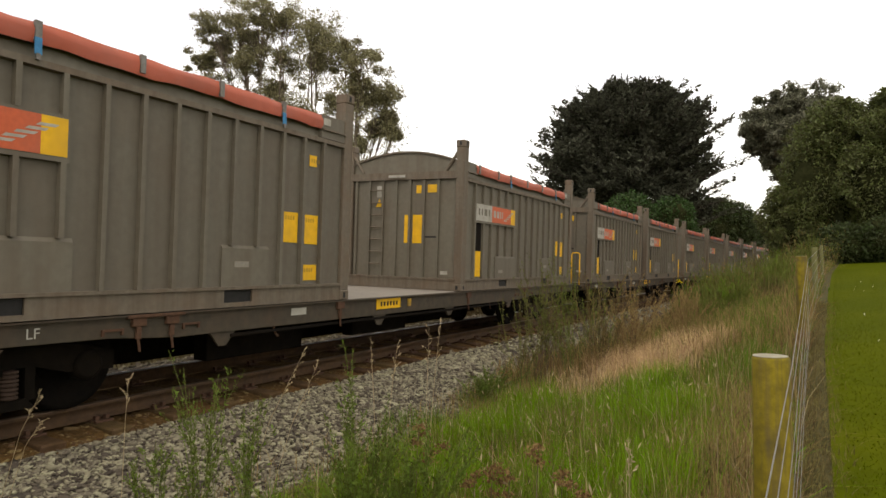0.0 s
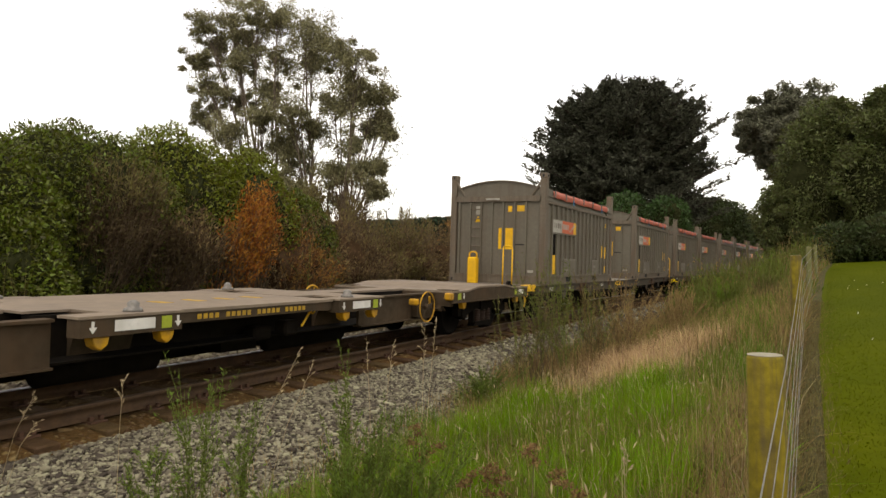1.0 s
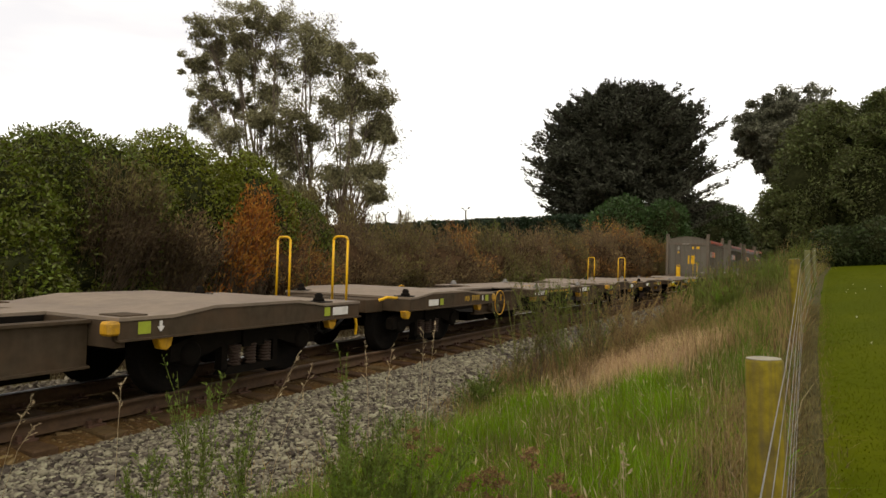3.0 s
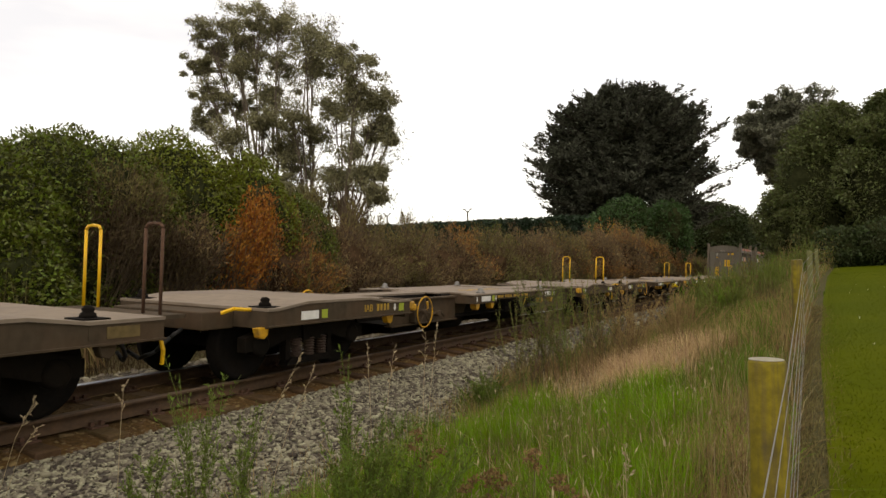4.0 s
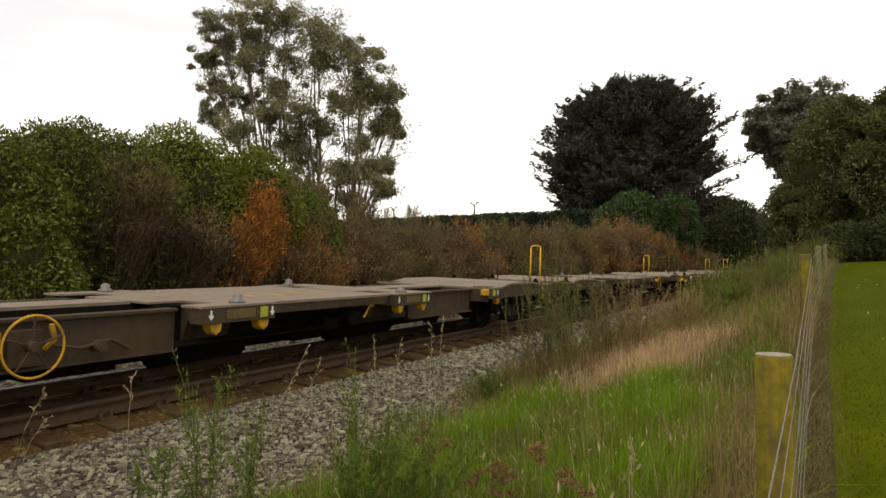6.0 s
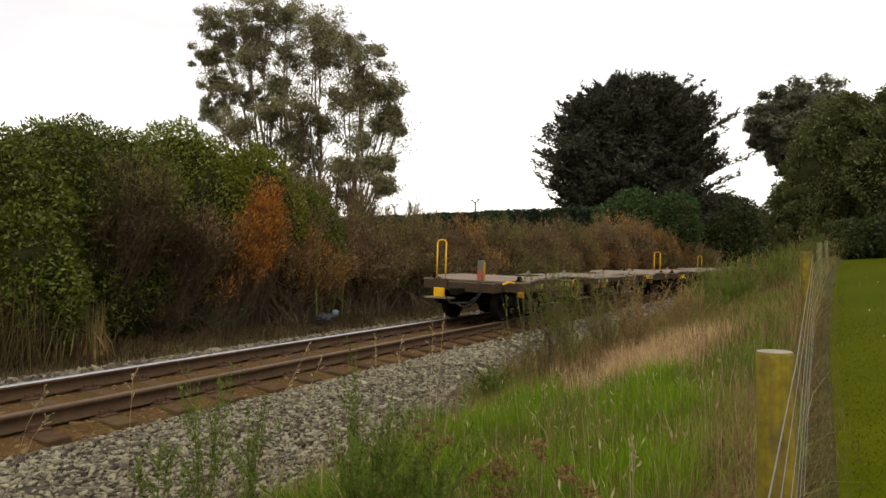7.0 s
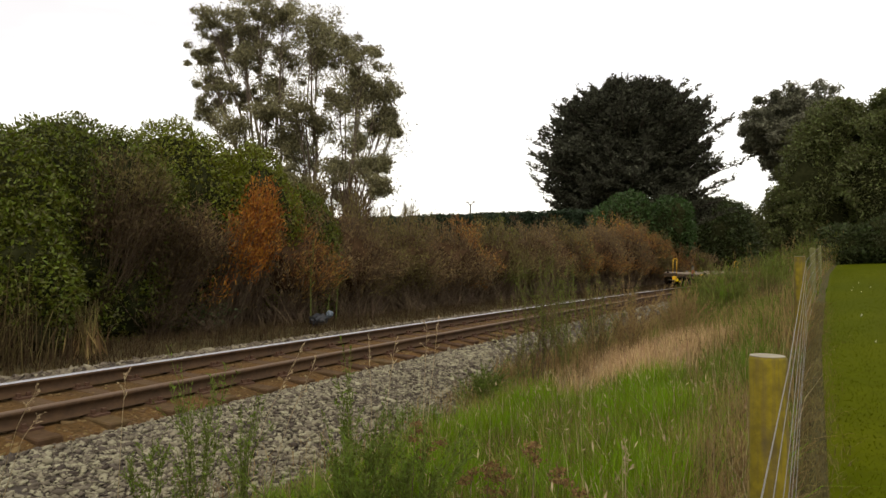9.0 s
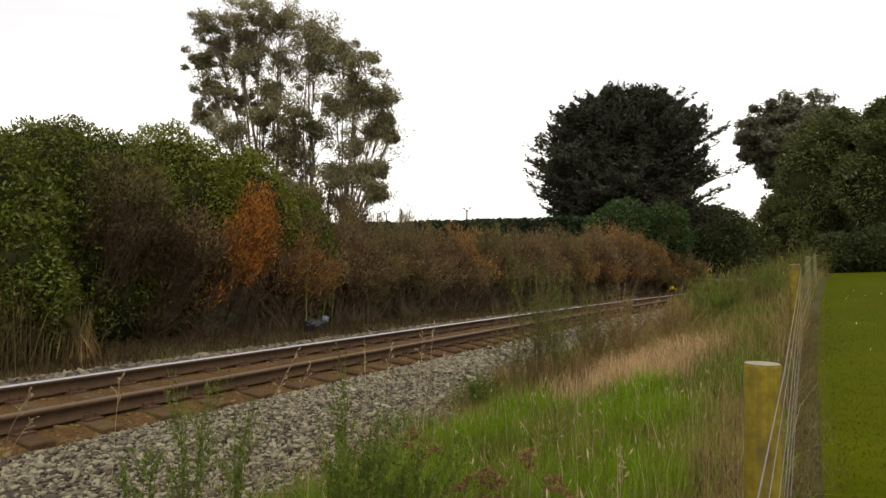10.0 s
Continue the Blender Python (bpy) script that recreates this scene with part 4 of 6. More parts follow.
    for j, y in enumerate(ys):
        for i, x in enumerate(xs):
            wob = 0.007 * math.sin(j * 1.7 + i) + 0.006 * math.sin(j * 0.8 + 2.1 * i)
            if i in (0, len(xs) - 1):
                z = 2.045 + 0.010 * math.sin(j * 0.9) + 0.007 * math.sin(j * 2.3)
            elif i in (1, len(xs) - 2):
                z = 2.135 + wob
            elif i in (2, len(xs) - 3):
                z = 2.205 + wob * 0.6
            else:
                z = arch(x) + wob
            v.append((x + wob * 0.8, y, z))
    nx_ = len(xs)
    idx = np.arange(len(v)).reshape(len(ys), nx_)
    f = np.stack((idx[:-1, :-1], idx[:-1, 1:], idx[1:, 1:], idx[1:, :-1]), -1).reshape(-1, 4)
    part("tarpaulin", array_mesh("tarpaulin", np.array(v), f, TARP, True), TARP, c, "creased faded orange tarpaulin")
    # ends
    for end, sgn in ((0.0, -1), (LONG, 1)):
        yf = end - sgn * 0.055
        ya, yb = sorted((yf, yf - sgn * 0.02))
        part("end_wall", boxes((-1.05, 1.05, ya, yb, 0.2, 1.98)), CONTAINER, c, "ribbed steel end")
        bm = bmesh.new()
        top = [(x, arch(x) + 0.02) for x in np.linspace(-1.12, 1.12, 15)]
        extrude_xz(bm, top + [(1.12, 1.98), (-1.12, 1.98)], ya, yb)
        part("arch_plate", bm, CONTAINER, c, "arched end plate")
        bm = bmesh.new()
        lip = [(x, arch(x) + 0.045) for x in np.linspace(-1.13, 1.13, 15)]
        extrude_xz(bm, lip + [(x, z - 0.03) for x, z in lip[::-1]], ya - 0.03, yb + 0.03)
        part("arch_lip", bm, CONTAINER_FRAME, c)
        o0, o1 = sorted((end, end - sgn * 0.09))
        part("top_beam", boxes((-1.10, 1.10, o0, o1, 1.92, 2.05)), CONTAINER_FRAME, c)
        part("bottom_beam", boxes((-1.10, 1.10, o0, o1, 0.0, 0.175), (-1.10, 1.10, min(o0, end + sgn * 0.012), max(o1, end + sgn * 0.012), 0.175, 0.205)), CONTAINER_FRAME, c)
        for i in range(7):
            x = -0.985 + i * 0.2855
            r0, r1 = sorted((yf, yf + sgn * 0.045))
            part("rib", boxes((x - 0.02, x + 0.02, r0, r1, 0.205, 1.92)), CONTAINER, c)
        for sx in (-1, 1):
            px = sx * 1.145
            p0, p1 = sorted((end, end - sgn * 0.17))
            post = part("corner_post", boxes((px - 0.077, px + 0.077, p0, p1, 0.118, ztop - 0.118)), CONTAINER_FRAME, c, "scuffed corner post", bevel=0.008)
            for za in (0.0, ztop - 0.118):
                part("corner_casting", boxes((px - 0.083, px + 0.083, min(p0, end + sgn * 0.006), max(p1, end + sgn * 0.006), za, za + 0.118)), CONTAINER_FRAME, post, bevel=0.01)
                # Flat black plates on the castings, painted as the dark of their holes.
                bm = boxes((sx * 1.229 - 0.002, sx * 1.229 + 0.002, end - sgn * 0.09 - 0.022, end - sgn * 0.09 + 0.022, za + 0.025, za + 0.092))
                part("casting_hole", bm, BLACK, post, "black plate as the shade in a casting hole")
                part("casting_hole", boxes((px - 0.022, px + 0.022, end + sgn * 0.0065 - 0.002, end + sgn * 0.0065 + 0.002, za + 0.025, za + 0.092)), BLACK, post, "black plate as the shade in a casting hole")
            bm = bmesh.new()
            rod(bm, (sx * 1.08, (o0 + o1) / 2, 2.37), (sx * 0.86, (o0 + o1) / 2, 2.06), 0.032, seg=6)
            part("brace", bm, CONTAINER_FRAME, c)
        ys_ = yf + sgn * 0.046
        if sgn < 0:
            def plate(name, x0, x1, za, zb, mat, label, deep=0.0):
                q0, q1 = sorted((ys_ + deep, ys_ + deep - sgn * -0.004))
                return part(name, boxes((x0, x1, q0, q1, za, zb)), mat, c, label)
            flat = 0.043
            plate("yellow_plate", 0.215, 0.425, 0.80, 1.30, YELLOW, "yellow data plate", flat)
            plate("yellow_plate", 0.04, 0.135, 0.80, 1.30, YELLOW, "yellow data plate", flat)
            plate("yellow_plate", 0.27, 0.37, 1.68, 1.82, YELLOW, "small yellow plate", flat)
            plate("yellow_plate", 0.50, 0.68, 1.69, 1.83, YELLOW, "small yellow plate", flat)
            plate("pale_plate", -0.56, -0.44, 1.62, 1.82, LOGO_WHITE, "pale instruction plate", flat)
            bm = bmesh.new()
            extrude_xz(bm, [(-0.58, 1.44), (-0.43, 1.44), (-0.505, 1.59)], ys_ + flat - 0.004, ys_ + flat)
            part("warning_triangle", bm, YELLOW, c, "yellow warning triangle")
            plate("green_mark", -0.26, 0.08, 1.955, 2.0, LOGO_WHITE, "pale green stencil", -0.047)
            plate("latch_plate", 0.47, 0.71, 0.90, 0.93, BLACK, "latch slot", flat)
            plate("stencil_mark", 0.79, 0.93, 0.27, 0.33, LOGO_WHITE, "pale stencil", flat)
            for q in range(7):
                z = 0.42 + q * 0.22
                bm = bmesh.new()
                rod(bm, (-0.69, ys_ - 0.005, z), (-0.42, ys_ - 0.005, z), 0.013, seg=6)
                part("rung", bm, CONTAINER_FRAME, c)
    return c


def container_wagon(length):
    """A loaded container wagon: long shallow sills, brackets, twist locks and two bogies. y = 0 is its middle."""
    w = thing("container_wagon", "grimy grey container wagon carrying coal containers", "freight wagon", "laden wagons of the train")
    h = length / 2
    top = 0.852
    part("deck", boxes((-1.14, 1.14, -h, h, top - 0.03, top)), DECK_PALE, w, "dusty pale deck")
    for sx in (-1, 1):
        bm = bmesh.new()
        extrude_yz(bm, ((-h, top - 0.02), (h, top - 0.02), (h, top - 0.16), (h - 2.9, top - 0.19), (h - 3.6, top - 0.24), (-h + 3.6, top - 0.24), (-h + 2.9, top - 0.19), (-h, top - 0.16)), sx * 1.165 - 0.012, sx * 1.165 + 0.012)
        part("side_sill", bm, LADEN_STEEL, w)
        part("sill_flange", boxes((sx * 1.165 - 0.05, sx * 1.165 + 0.05, -h, h, top - 0.02, top - 0.004)), LADEN_STEEL, w)
        for y in (-h + 1.9, -h + 4.2, -0.9, 1.2, h - 4.2, h - 1.9):
            bm = bmesh.new()
            extrude_yz(bm, ((y - 0.20, top - 0.20), (y + 0.20, top - 0.20), (y + 0.05, top - 0.38), (y - 0.05, top - 0.38)), sx * 1.15 - 0.01, sx * 1.15 + 0.01)
            part("bracket", bm, LADEN_STEEL, w)
        for y in (-h + 0.2, -h + 3.2, -h + 3.55, -h + 6.1, h - 6.1, h - 3.4, h - 0.9):
            bm = boxes((sx * 1.19 - 0.022, sx * 1.19 + 0.022, y - 0.07, y + 0.07, top - 0.11, top - 0.012), (sx * 1.19 - 0.015, sx * 1.19 + 0.015, y - 0.025, y + 0.025, top - 0.22, top - 0.11))
            part("lock_fitting", bm, RUST, w, "rusty lock fitting", bevel=0.005)
            bm = bmesh.new()
            rod(bm, (sx * 1.19, y, top - 0.22), (sx * 1.19, y + 0.02, top - 0.33), 0.012, seg=6)
            part("lock_handle", bm, RUST, w)
        for y in (-h + 3.375, h - 3.4):
            part("clamp_bar", boxes((sx * 1.205 - 0.02, sx * 1.205 + 0.02, y - 0.30, y + 0.30, top - 0.035, top - 0.006)), RUST, w, "rusty clamp bar", bevel=0.004)
            for dy in (-0.42, 0.40):
                bm = boxes((sx * 1.185 - 0.012, sx * 1.185 + 0.012, y + dy - 0.10, y + dy + 0.10, top - 0.135, top - 0.115), (sx * 1.185 - 0.012, sx * 1.185 + 0.012, y + dy - 0.10, y + dy - 0.08, top - 0.17, top - 0.135), (sx * 1.185 - 0.012, sx * 1.185 + 0.012, y + dy + 0.08, y + dy + 0.10, top - 0.17, top - 0.135))
                part("tie_loop", bm, RUST, w, "small rusty tie-down loop")
        part("tie_rail", boxes((sx * 1.16 - 0.012, sx * 1.16 + 0.012, -h + 4.3, h - 4.3, top - 0.30, top - 0.27)), WAGON_DARK, w)
        for y in (-h + 4.95, -h + 7.05, h - 5.1):
            bm = bmesh.new()
            pipe(bm, ((sx * 1.13, y, top - 0.18), (sx * 1.15, y + 0.02, top - 0.31), (sx * 1.12, y + 0.10, top - 0.36)), 0.014, 6)
            part("hook", bm, RUST, w, "rusty hook")
        for y in (-h + 0.75, -h + 5.2):
            part("label_plate", boxes((sx * 1.178 - 0.002, sx * 1.178 + 0.002, y, y + 0.26, top - 0.14, top - 0.06)), LOGO_WHITE, w, "dirty white plate")
    # Added near-black boxes give the shade under the laden wagon.
    part("brake_gear", boxes((-0.50, -0.32, -h + 3.3, h - 3.3, 0.14, 0.56), (0.31, 0.52, -h + 4.6, -h + 6.2, 0.20, 0.56), (0.31, 0.50, -0.6, 0.9, 0.24, 0.56)), WAGON_DARK, w, "near-black boxes added to darken the space below the sills", bevel=0.01)
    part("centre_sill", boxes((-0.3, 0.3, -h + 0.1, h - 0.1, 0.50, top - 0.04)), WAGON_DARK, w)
    for side in (1, -1):
        part("end_beam", boxes((-1.15, 1.15, *sorted((side * h, side * (h + 0.06))), top - 0.2, top - 0.004)), LADEN_STEEL, w)
        bogie(w, side * (h - 2.05), None)
        coupler(w, side, side * (h + 0.06))
    part("yellow_plate", boxes((1.178, 1.184, -h + 6.93, -h + 7.55, top - 0.165, top - 0.015)), YELLOW, w, "yellow plate with dark characters")
    bm = bmesh.new()
    for q in range(6):
        box(bm, 1.184, 1.1855, -h + 7.03 + q * 0.08, -h + 7.07 + q * 0.08, top - 0.125, top - 0.065)
    part("plate_bars", bm, BLACK, w, "dark characters")
    part("yellow_bracket", boxes((1.178, 1.20, -h + 7.75, -h + 7.83, top - 0.16, top - 0.05)), YELLOW_OLD, w, "yellow bracket", bevel=0.005)
    if length < 14:
        # end ledge with a tall yellow hoop at the near rear corner
        part("end_ledge", boxes((0.70, 1.14, -h - 0.50, -h - 0.062, top - 0.08, top - 0.04)), LADEN_STEEL, w, "rusty end ledge")
        hoop(w, 0.98, -h - 0.40, top - 0.04, 1.66, 0.22, YELLOW, "yellow safety hoop")
        return w
    # near rear corner step, painted yellow
    bm = bmesh.new()
    extrude_yz(bm, ((-h - 0.10, top + 0.02), (-h - 0.62, top + 0.02), (-h - 0.70, top - 0.02), (-h - 0.70, top - 0.12), (-h - 0.12, top - 0.14)), 0.98, 1.16)
    box(bm, 1.05, 1.09, -h - 0.45, -h - 0.38, top - 0.24, top - 0.14)
    part("step", bm, YELLOW, w, "yellow corner step", bevel=0.02)
    bm = boxes((0.95, 1.0, -h - 0.5, -h + 0.1, top - 0.14, top - 0.06))
    part("step_bracket", bm, LADEN_STEEL, w)
    return w


# positions along the train: metres ahead of the rear of the last laden container
TRAIN = []
first = flat_wagon()
flats = [first] + [copy_thing(first, Matrix.Identity(4)) for _ in range(4)]
FLAT_MIDDLES = [-0.95 - HALF - 16.9 * i for i in range(5)]
for i, (w, u) in enumerate(zip(flats, FLAT_MIDDLES)):
    TRAIN.append((w, u))
    hand_wheel(w, HALF - 4.22 if i in (0, 3) else -HALF + 4.34)
    far_wheel(w, HALF - 4.42 if i in (0, 3) else -HALF + 4.08)
    number_mark(w, 4)
    yf = HALF - 0.06
    if i == 0:
        hoop(w, 0.60, yf + 0.40, DECK_Z - 0.03, 1.73, 0.22, YELLOW, "yellow safety hoop")
        bm = boxes((-0.50, -0.27, yf + 0.60, yf + 0.78, DECK_Z - 0.03, 1.46))
        part("locker", bm, YELLOW, w, "tall narrow yellow locker", bevel=0.03)
        hoop(w, -0.385, yf + 0.69, 1.44, 1.58, 0.19, YELLOW, "yellow grip")
    else:
        near = YELLOW_OLD if i == 3 else YELLOW
        hoop(w, 0.66, yf + 0.38, DECK_Z - 0.03, 1.73, 0.24, near if i != 3 else RUST, "rusty brown safety hoop" if i == 3 else "yellow safety hoop")
        hoop(w, -0.50, yf + 0.56, DECK_Z - 0.03, 1.72, 0.24, RUST if i == 4 else YELLOW, "rusty brown safety hoop" if i == 4 else "yellow safety hoop")
    part("end_ledge", boxes((-0.72, 0.86, HALF + 0.006, HALF + (0.74 if i == 0 else 0.56), DECK_Z - 0.07, DECK_Z - 0.03)), WAGON, w, "rusty end ledge")
    bm = bmesh.new()
    pipe(bm, ((1.12, yf + 0.10, DECK_Z - 0.2), (1.14, yf + 0.12, DECK_Z - 0.32), (1.12, yf + 0.13, DECK_Z - 0.45)), 0.02, 6)
    part("cut_lever", bm, YELLOW, w, "yellow uncoupling lever")
    bm = bmesh.new()
    pipe(bm, ((0.98, -HALF + 0.56, DECK_Z - 0.02), (0.95, -HALF + 0.34, DECK_Z + 0.0), (0.85, -HALF + 0.26, DECK_Z - 0.05)), 0.022, 6)
    part("end_grip", bm, YELLOW, w, "yellow grip at the wagon end")

# one wagon is dirtier than the rest: its plates, labels and handles have gone dull
FADED = {"label_plate": material("grimy_plate", (0.115, 0.078, 0.026), 0.8, spread=0.3, grain=20, stain=(0.06, 0.04, 0.02), stain_size=5, bump=0.05),
         "lime_label": WAGON, "lettering_bar": WAGON, "class_letters": FAINT, "number_bar": material("grimy_lettering", (0.10, 0.062, 0.016), 0.8, bump=0), "lock_handle": WAGON, "corner_block": WAGON, "arrow_mark": FAINT, "deck_marking": DECK, "end_grip": RUST, "release_handle": WAGON}
GRIMY = {}
for p in flats[3].children + flats[4].children:
    kind_ = p.name.split(".")[0]
    if kind_ in FADED and (p.parent is flats[3] or kind_ in ("label_plate", "lettering_bar")):
        key = p.data.name
        if key not in GRIMY:
            GRIMY[key] = p.data.copy()
            GRIMY[key].materials.clear()
            GRIMY[key].materials.append(FADED[kind_])
        p.data = GRIMY[key]
        tagged(p, "grimy " + kind_.replace("_", " ") + " dulled by dirt")
tagged(flats[3], "empty grimy brown flat container wagon with faded markings", "freight wagon", "empty flat wagons of the train")

# the tail of the train: handrail with a step on the far side, marker unit on the near side
tail = flats[-1]
hoop(tail, -0.50, -HALF + 0.08, DECK_Z - 0.02, 1.70, 0.21, YELLOW, "yellow safety hoop")
part("step_board", boxes((-0.75, -0.15, -HALF - 0.16, -HALF + 0.12, 0.47, 0.50)), DECK, tail, "grey step board")
part("step_plate", boxes((-0.60, -0.36, -HALF - 0.05, -HALF + 0.015, 0.502, 0.69)), YELLOW, tail, "yellow step plate", bevel=0.01)
part("end_frame", boxes((-0.64, -0.34, -HALF + 0.02, -HALF + 0.115, 0.66, DECK_Z + 0.02)), WAGON, tail)
marker = part("tail_marker", boxes((0.44, 0.575, -HALF - 0.120, -HALF + 0.000, 0.84, 1.30)), CONTAINER, tail, "scuffed grey and orange tail marker unit", bevel=0.02)
part("marker_panel", boxes((0.577, 0.583, -HALF - 0.105, -HALF - 0.015, 0.88, 1.26)), YELLOW_OLD, marker, "yellow panel")
part("marker_stripe", boxes((0.455, 0.56, -HALF - 0.128, -HALF - 0.122, 0.90, 1.10)), TARP, marker, "faded orange stripe")
part("marker_reflector", boxes((0.586, 0.592, -HALF - 0.130, -HALF - 0.050, 0.94, 1.02)), RED_LABEL, marker, "red reflector")
bm = bmesh.new()
rod(bm, (0.49, -HALF - 0.080, 1.30), (0.49, -HALF - 0.080, 1.38), 0.03, seg=8)
part("marker_knob", bm, BLACK, marker)
bm = bmesh.new()
pipe(bm, ((0.50, -HALF - 0.080, 0.82), (0.46, -HALF - 0.120, 0.55), (0.30, -HALF - 0.180, 0.42), (-0.10, -HALF - 0.220, 0.40), (-0.2, -HALF - 0.220, 0.52)), 0.022, 7)
part("marker_hose", bm, BLACK, tail, "black air hose")

LADEN = ((15.9, (0.0, 9.28), -0.15), (13.5, (17.15, 24.05), 17.0), (13.5, (31.75, 38.65), 31.6), (13.5, (46.35, 53.25), 46.2), (13.5, (60.95, 67.85), 60.8), (13.5, (75.55, 82.45), 75.4))
first_container = container()
containers = [(first_container, 0.0)]
short_wagon = None
for length, spots, rear in LADEN:
    if length > 14:
        w = container_wagon(length)
        letters(w, "LF", 0.115, LOGO_WHITE, 1.180, -5.71, 0.715, "worn white class letters")
    elif short_wagon is None:
        w = short_wagon = container_wagon(length)
    else:
        w = copy_thing(short_wagon, Matrix.Identity(4))
    TRAIN.append((w, rear + length / 2))
    for u in spots:
        if u > 0:
            containers.append((copy_thing(first_container, Matrix.Identity(4)), u))

# ---------------------------------------------------------------- stones of the ballast


def stones(name, s, d, z, size, mat, label):
    """Loose uneven stones lying at the places given in the track's measures."""
    n = len(s)
    p = (1 + 5 ** 0.5) / 2
    ico = unit(np.array([(-1, p, 0), (1, p, 0), (-1, -p, 0), (1, -p, 0), (0, -1, p), (0, 1, p), (0, -1, -p), (0, 1, -p), (p, 0, -1), (p, 0, 1), (-p, 0, -1), (-p, 0, 1)], float))
    tri = np.array([(0, 11, 5), (0, 5, 1), (0, 1, 7), (0, 7, 10), (0, 10, 11), (1, 5, 9), (5, 11, 4), (11, 10, 2), (10, 7, 6), (7, 1, 8), (3, 9, 4), (3, 4, 2), (3, 2, 6), (3, 6, 8), (3, 8, 9), (4, 9, 5), (2, 4, 11), (6, 2, 10), (8, 6, 7), (9, 8, 1)])
    shape = np.clip(ico[None] * rng.uniform(0.6, 1.5, (n, 12, 1)), -0.72, 0.72)
    scale = (size * rng.lognormal(0, 0.35, n))[:, None, None] * np.stack((rng.uniform(0.8, 1.7, n), rng.uniform(0.6, 1.1, n), rng.uniform(0.35, 0.7, n)), 1)[:, None, :]
    v = shape * scale
    a = rng.uniform(0, 6.283, n)
    c, sn = np.cos(a)[:, None], np.sin(a)[:, None]
    tilt = rng.normal(0, 0.35, n)[:, None]
    x, y, zz = v[..., 0] * c - v[..., 1] * sn, v[..., 0] * sn + v[..., 1] * c, v[..., 2] + v[..., 0] * tilt
    v = np.stack((x, y, zz), -1) + track_points(s, d, z)[:, None, :]
    f = (tri[None] + 12 * np.arange(n)[:, None, None]).reshape(-1, 3)
    return tagged(new(name, array_mesh(name, v.reshape(-1, 3), f, mat)), label, "gravel", kind="stuff")


def shoulder_z(d):
    return np.interp(d, [-3.3, -2.5, -1.75, -1.15, 1.15, 1.62, 2.3, 3.0, 3.4], [-0.75, -0.42, -0.20, -0.195, -0.20, -0.235, -0.42, -0.62, -0.8])


def scatter(n, s0, s1, d0, d1, power=1.0):
    """Places along the track, thicker towards s0."""
    return s0 + (s1 - s0) * rng.uniform(0, 1, n) ** power, rng.uniform(d0, d1, n)


s, d = scatter(33000, 1.2, 11, 1.10, 2.95, 1.25)
stones("ballast_stones", s, d, shoulder_z(d) + 0.005, 0.0205, STONE, "grey angular crushed-stone ballast beside the track")
s, d = scatter(9000, 9, 40, 1.12, 2.9, 1.3)
stones("ballast_stones", s, d, shoulder_z(d), 0.036, STONE, "grey angular crushed-stone ballast farther along the track")
s, d = scatter(12000, 1.5, 40, -2.7, -1.0, 1.5)
stones("ballast_stones", s, d, shoulder_z(d) + 0.01, 0.033, STONE_DULL, "grey-brown ballast beyond the far rail")
s, d = scatter(24000, 1.0, 30, -1.1, 1.42, 1.5)
keep = np.abs(np.abs(d) - 0.568) > 0.09
stones("track_stones", s[keep], d[keep], -0.175 - 0.12 * np.clip(d[keep] - 0.7, 0, 1), 0.019, STONE_BROWN, "rust-stained stones between the sleepers")

# ---------------------------------------------------------------- fence
fence = thing("wire_fence", "post and wire fence with lichen-covered timber posts", "fence")
for i, (y, top, r) in enumerate(((-4.5, 0.55, 0.075), (3.3, 0.785, 0.079), (10.2, 1.335, 0.072), (17.8, 1.655, 0.058), (25.5, 1.93, 0.05))):
    x = float(np.interp(y, FENCE_Y, FENCE_X))
    g = float(land(x, y))
    bm = bmesh.new()
    prof = [(g - 0.3, r * 1.03), (g, r * 1.03), (g + (top - g) * 0.5, r * 1.0), (top - 0.012, r * 0.99), (top, r * 0.93)]
    lathe(bm, prof, 20, "z", (x, y, 0))
    for v in bm.verts:
        a = math.atan2(v.co.y - y, v.co.x - x)
        k = 1 + 0.025 * math.sin(3 * a + i) + 0.015 * math.sin(7 * a + 2 * i)
        v.co.x, v.co.y = x + (v.co.x - x) * k, y + (v.co.y - y) * k
    p = part("fence_post", bm, POST if i in (1, 2) else POST_GREY, fence, "round timber post yellow with lichen" if i in (1, 2) else "grey weathered timber post")
    bm = bmesh.new()
    lathe(bm, [(top + 0.001, r * 0.925), (top + 0.004, r * 0.90)], 20, "z", (x, y, 0))
    part("post_top", bm, POST_TOP, p, "pale sawn top")
for j, h in enumerate((0.05, 0.20, 0.38, 0.56, 0.74, 0.92)):
    bm = bmesh.new()
    pts = []
    for y, top in ((-4.5, 0.55), (-0.6, 0.64), (3.3, 0.785), (6.7, 1.05), (10.2, 1.335), (17.8, 1.655), (25.5, 1.95), (33.5, 2.2), (42, 2.45)):
        pts.append((float(np.interp(y, FENCE_Y, FENCE_X)) + 0.083 + 0.004 * math.sin(j * 2 + y), y, top - h - 0.01 * math.sin(y * 0.9 + j)))
    pipe(bm, pts, 0.0017 if j else 0.0021, 5)
    part("wire", bm, WIRE, fence, "galvanised fence wire")

# ---------------------------------------------------------------- shrubs across the line


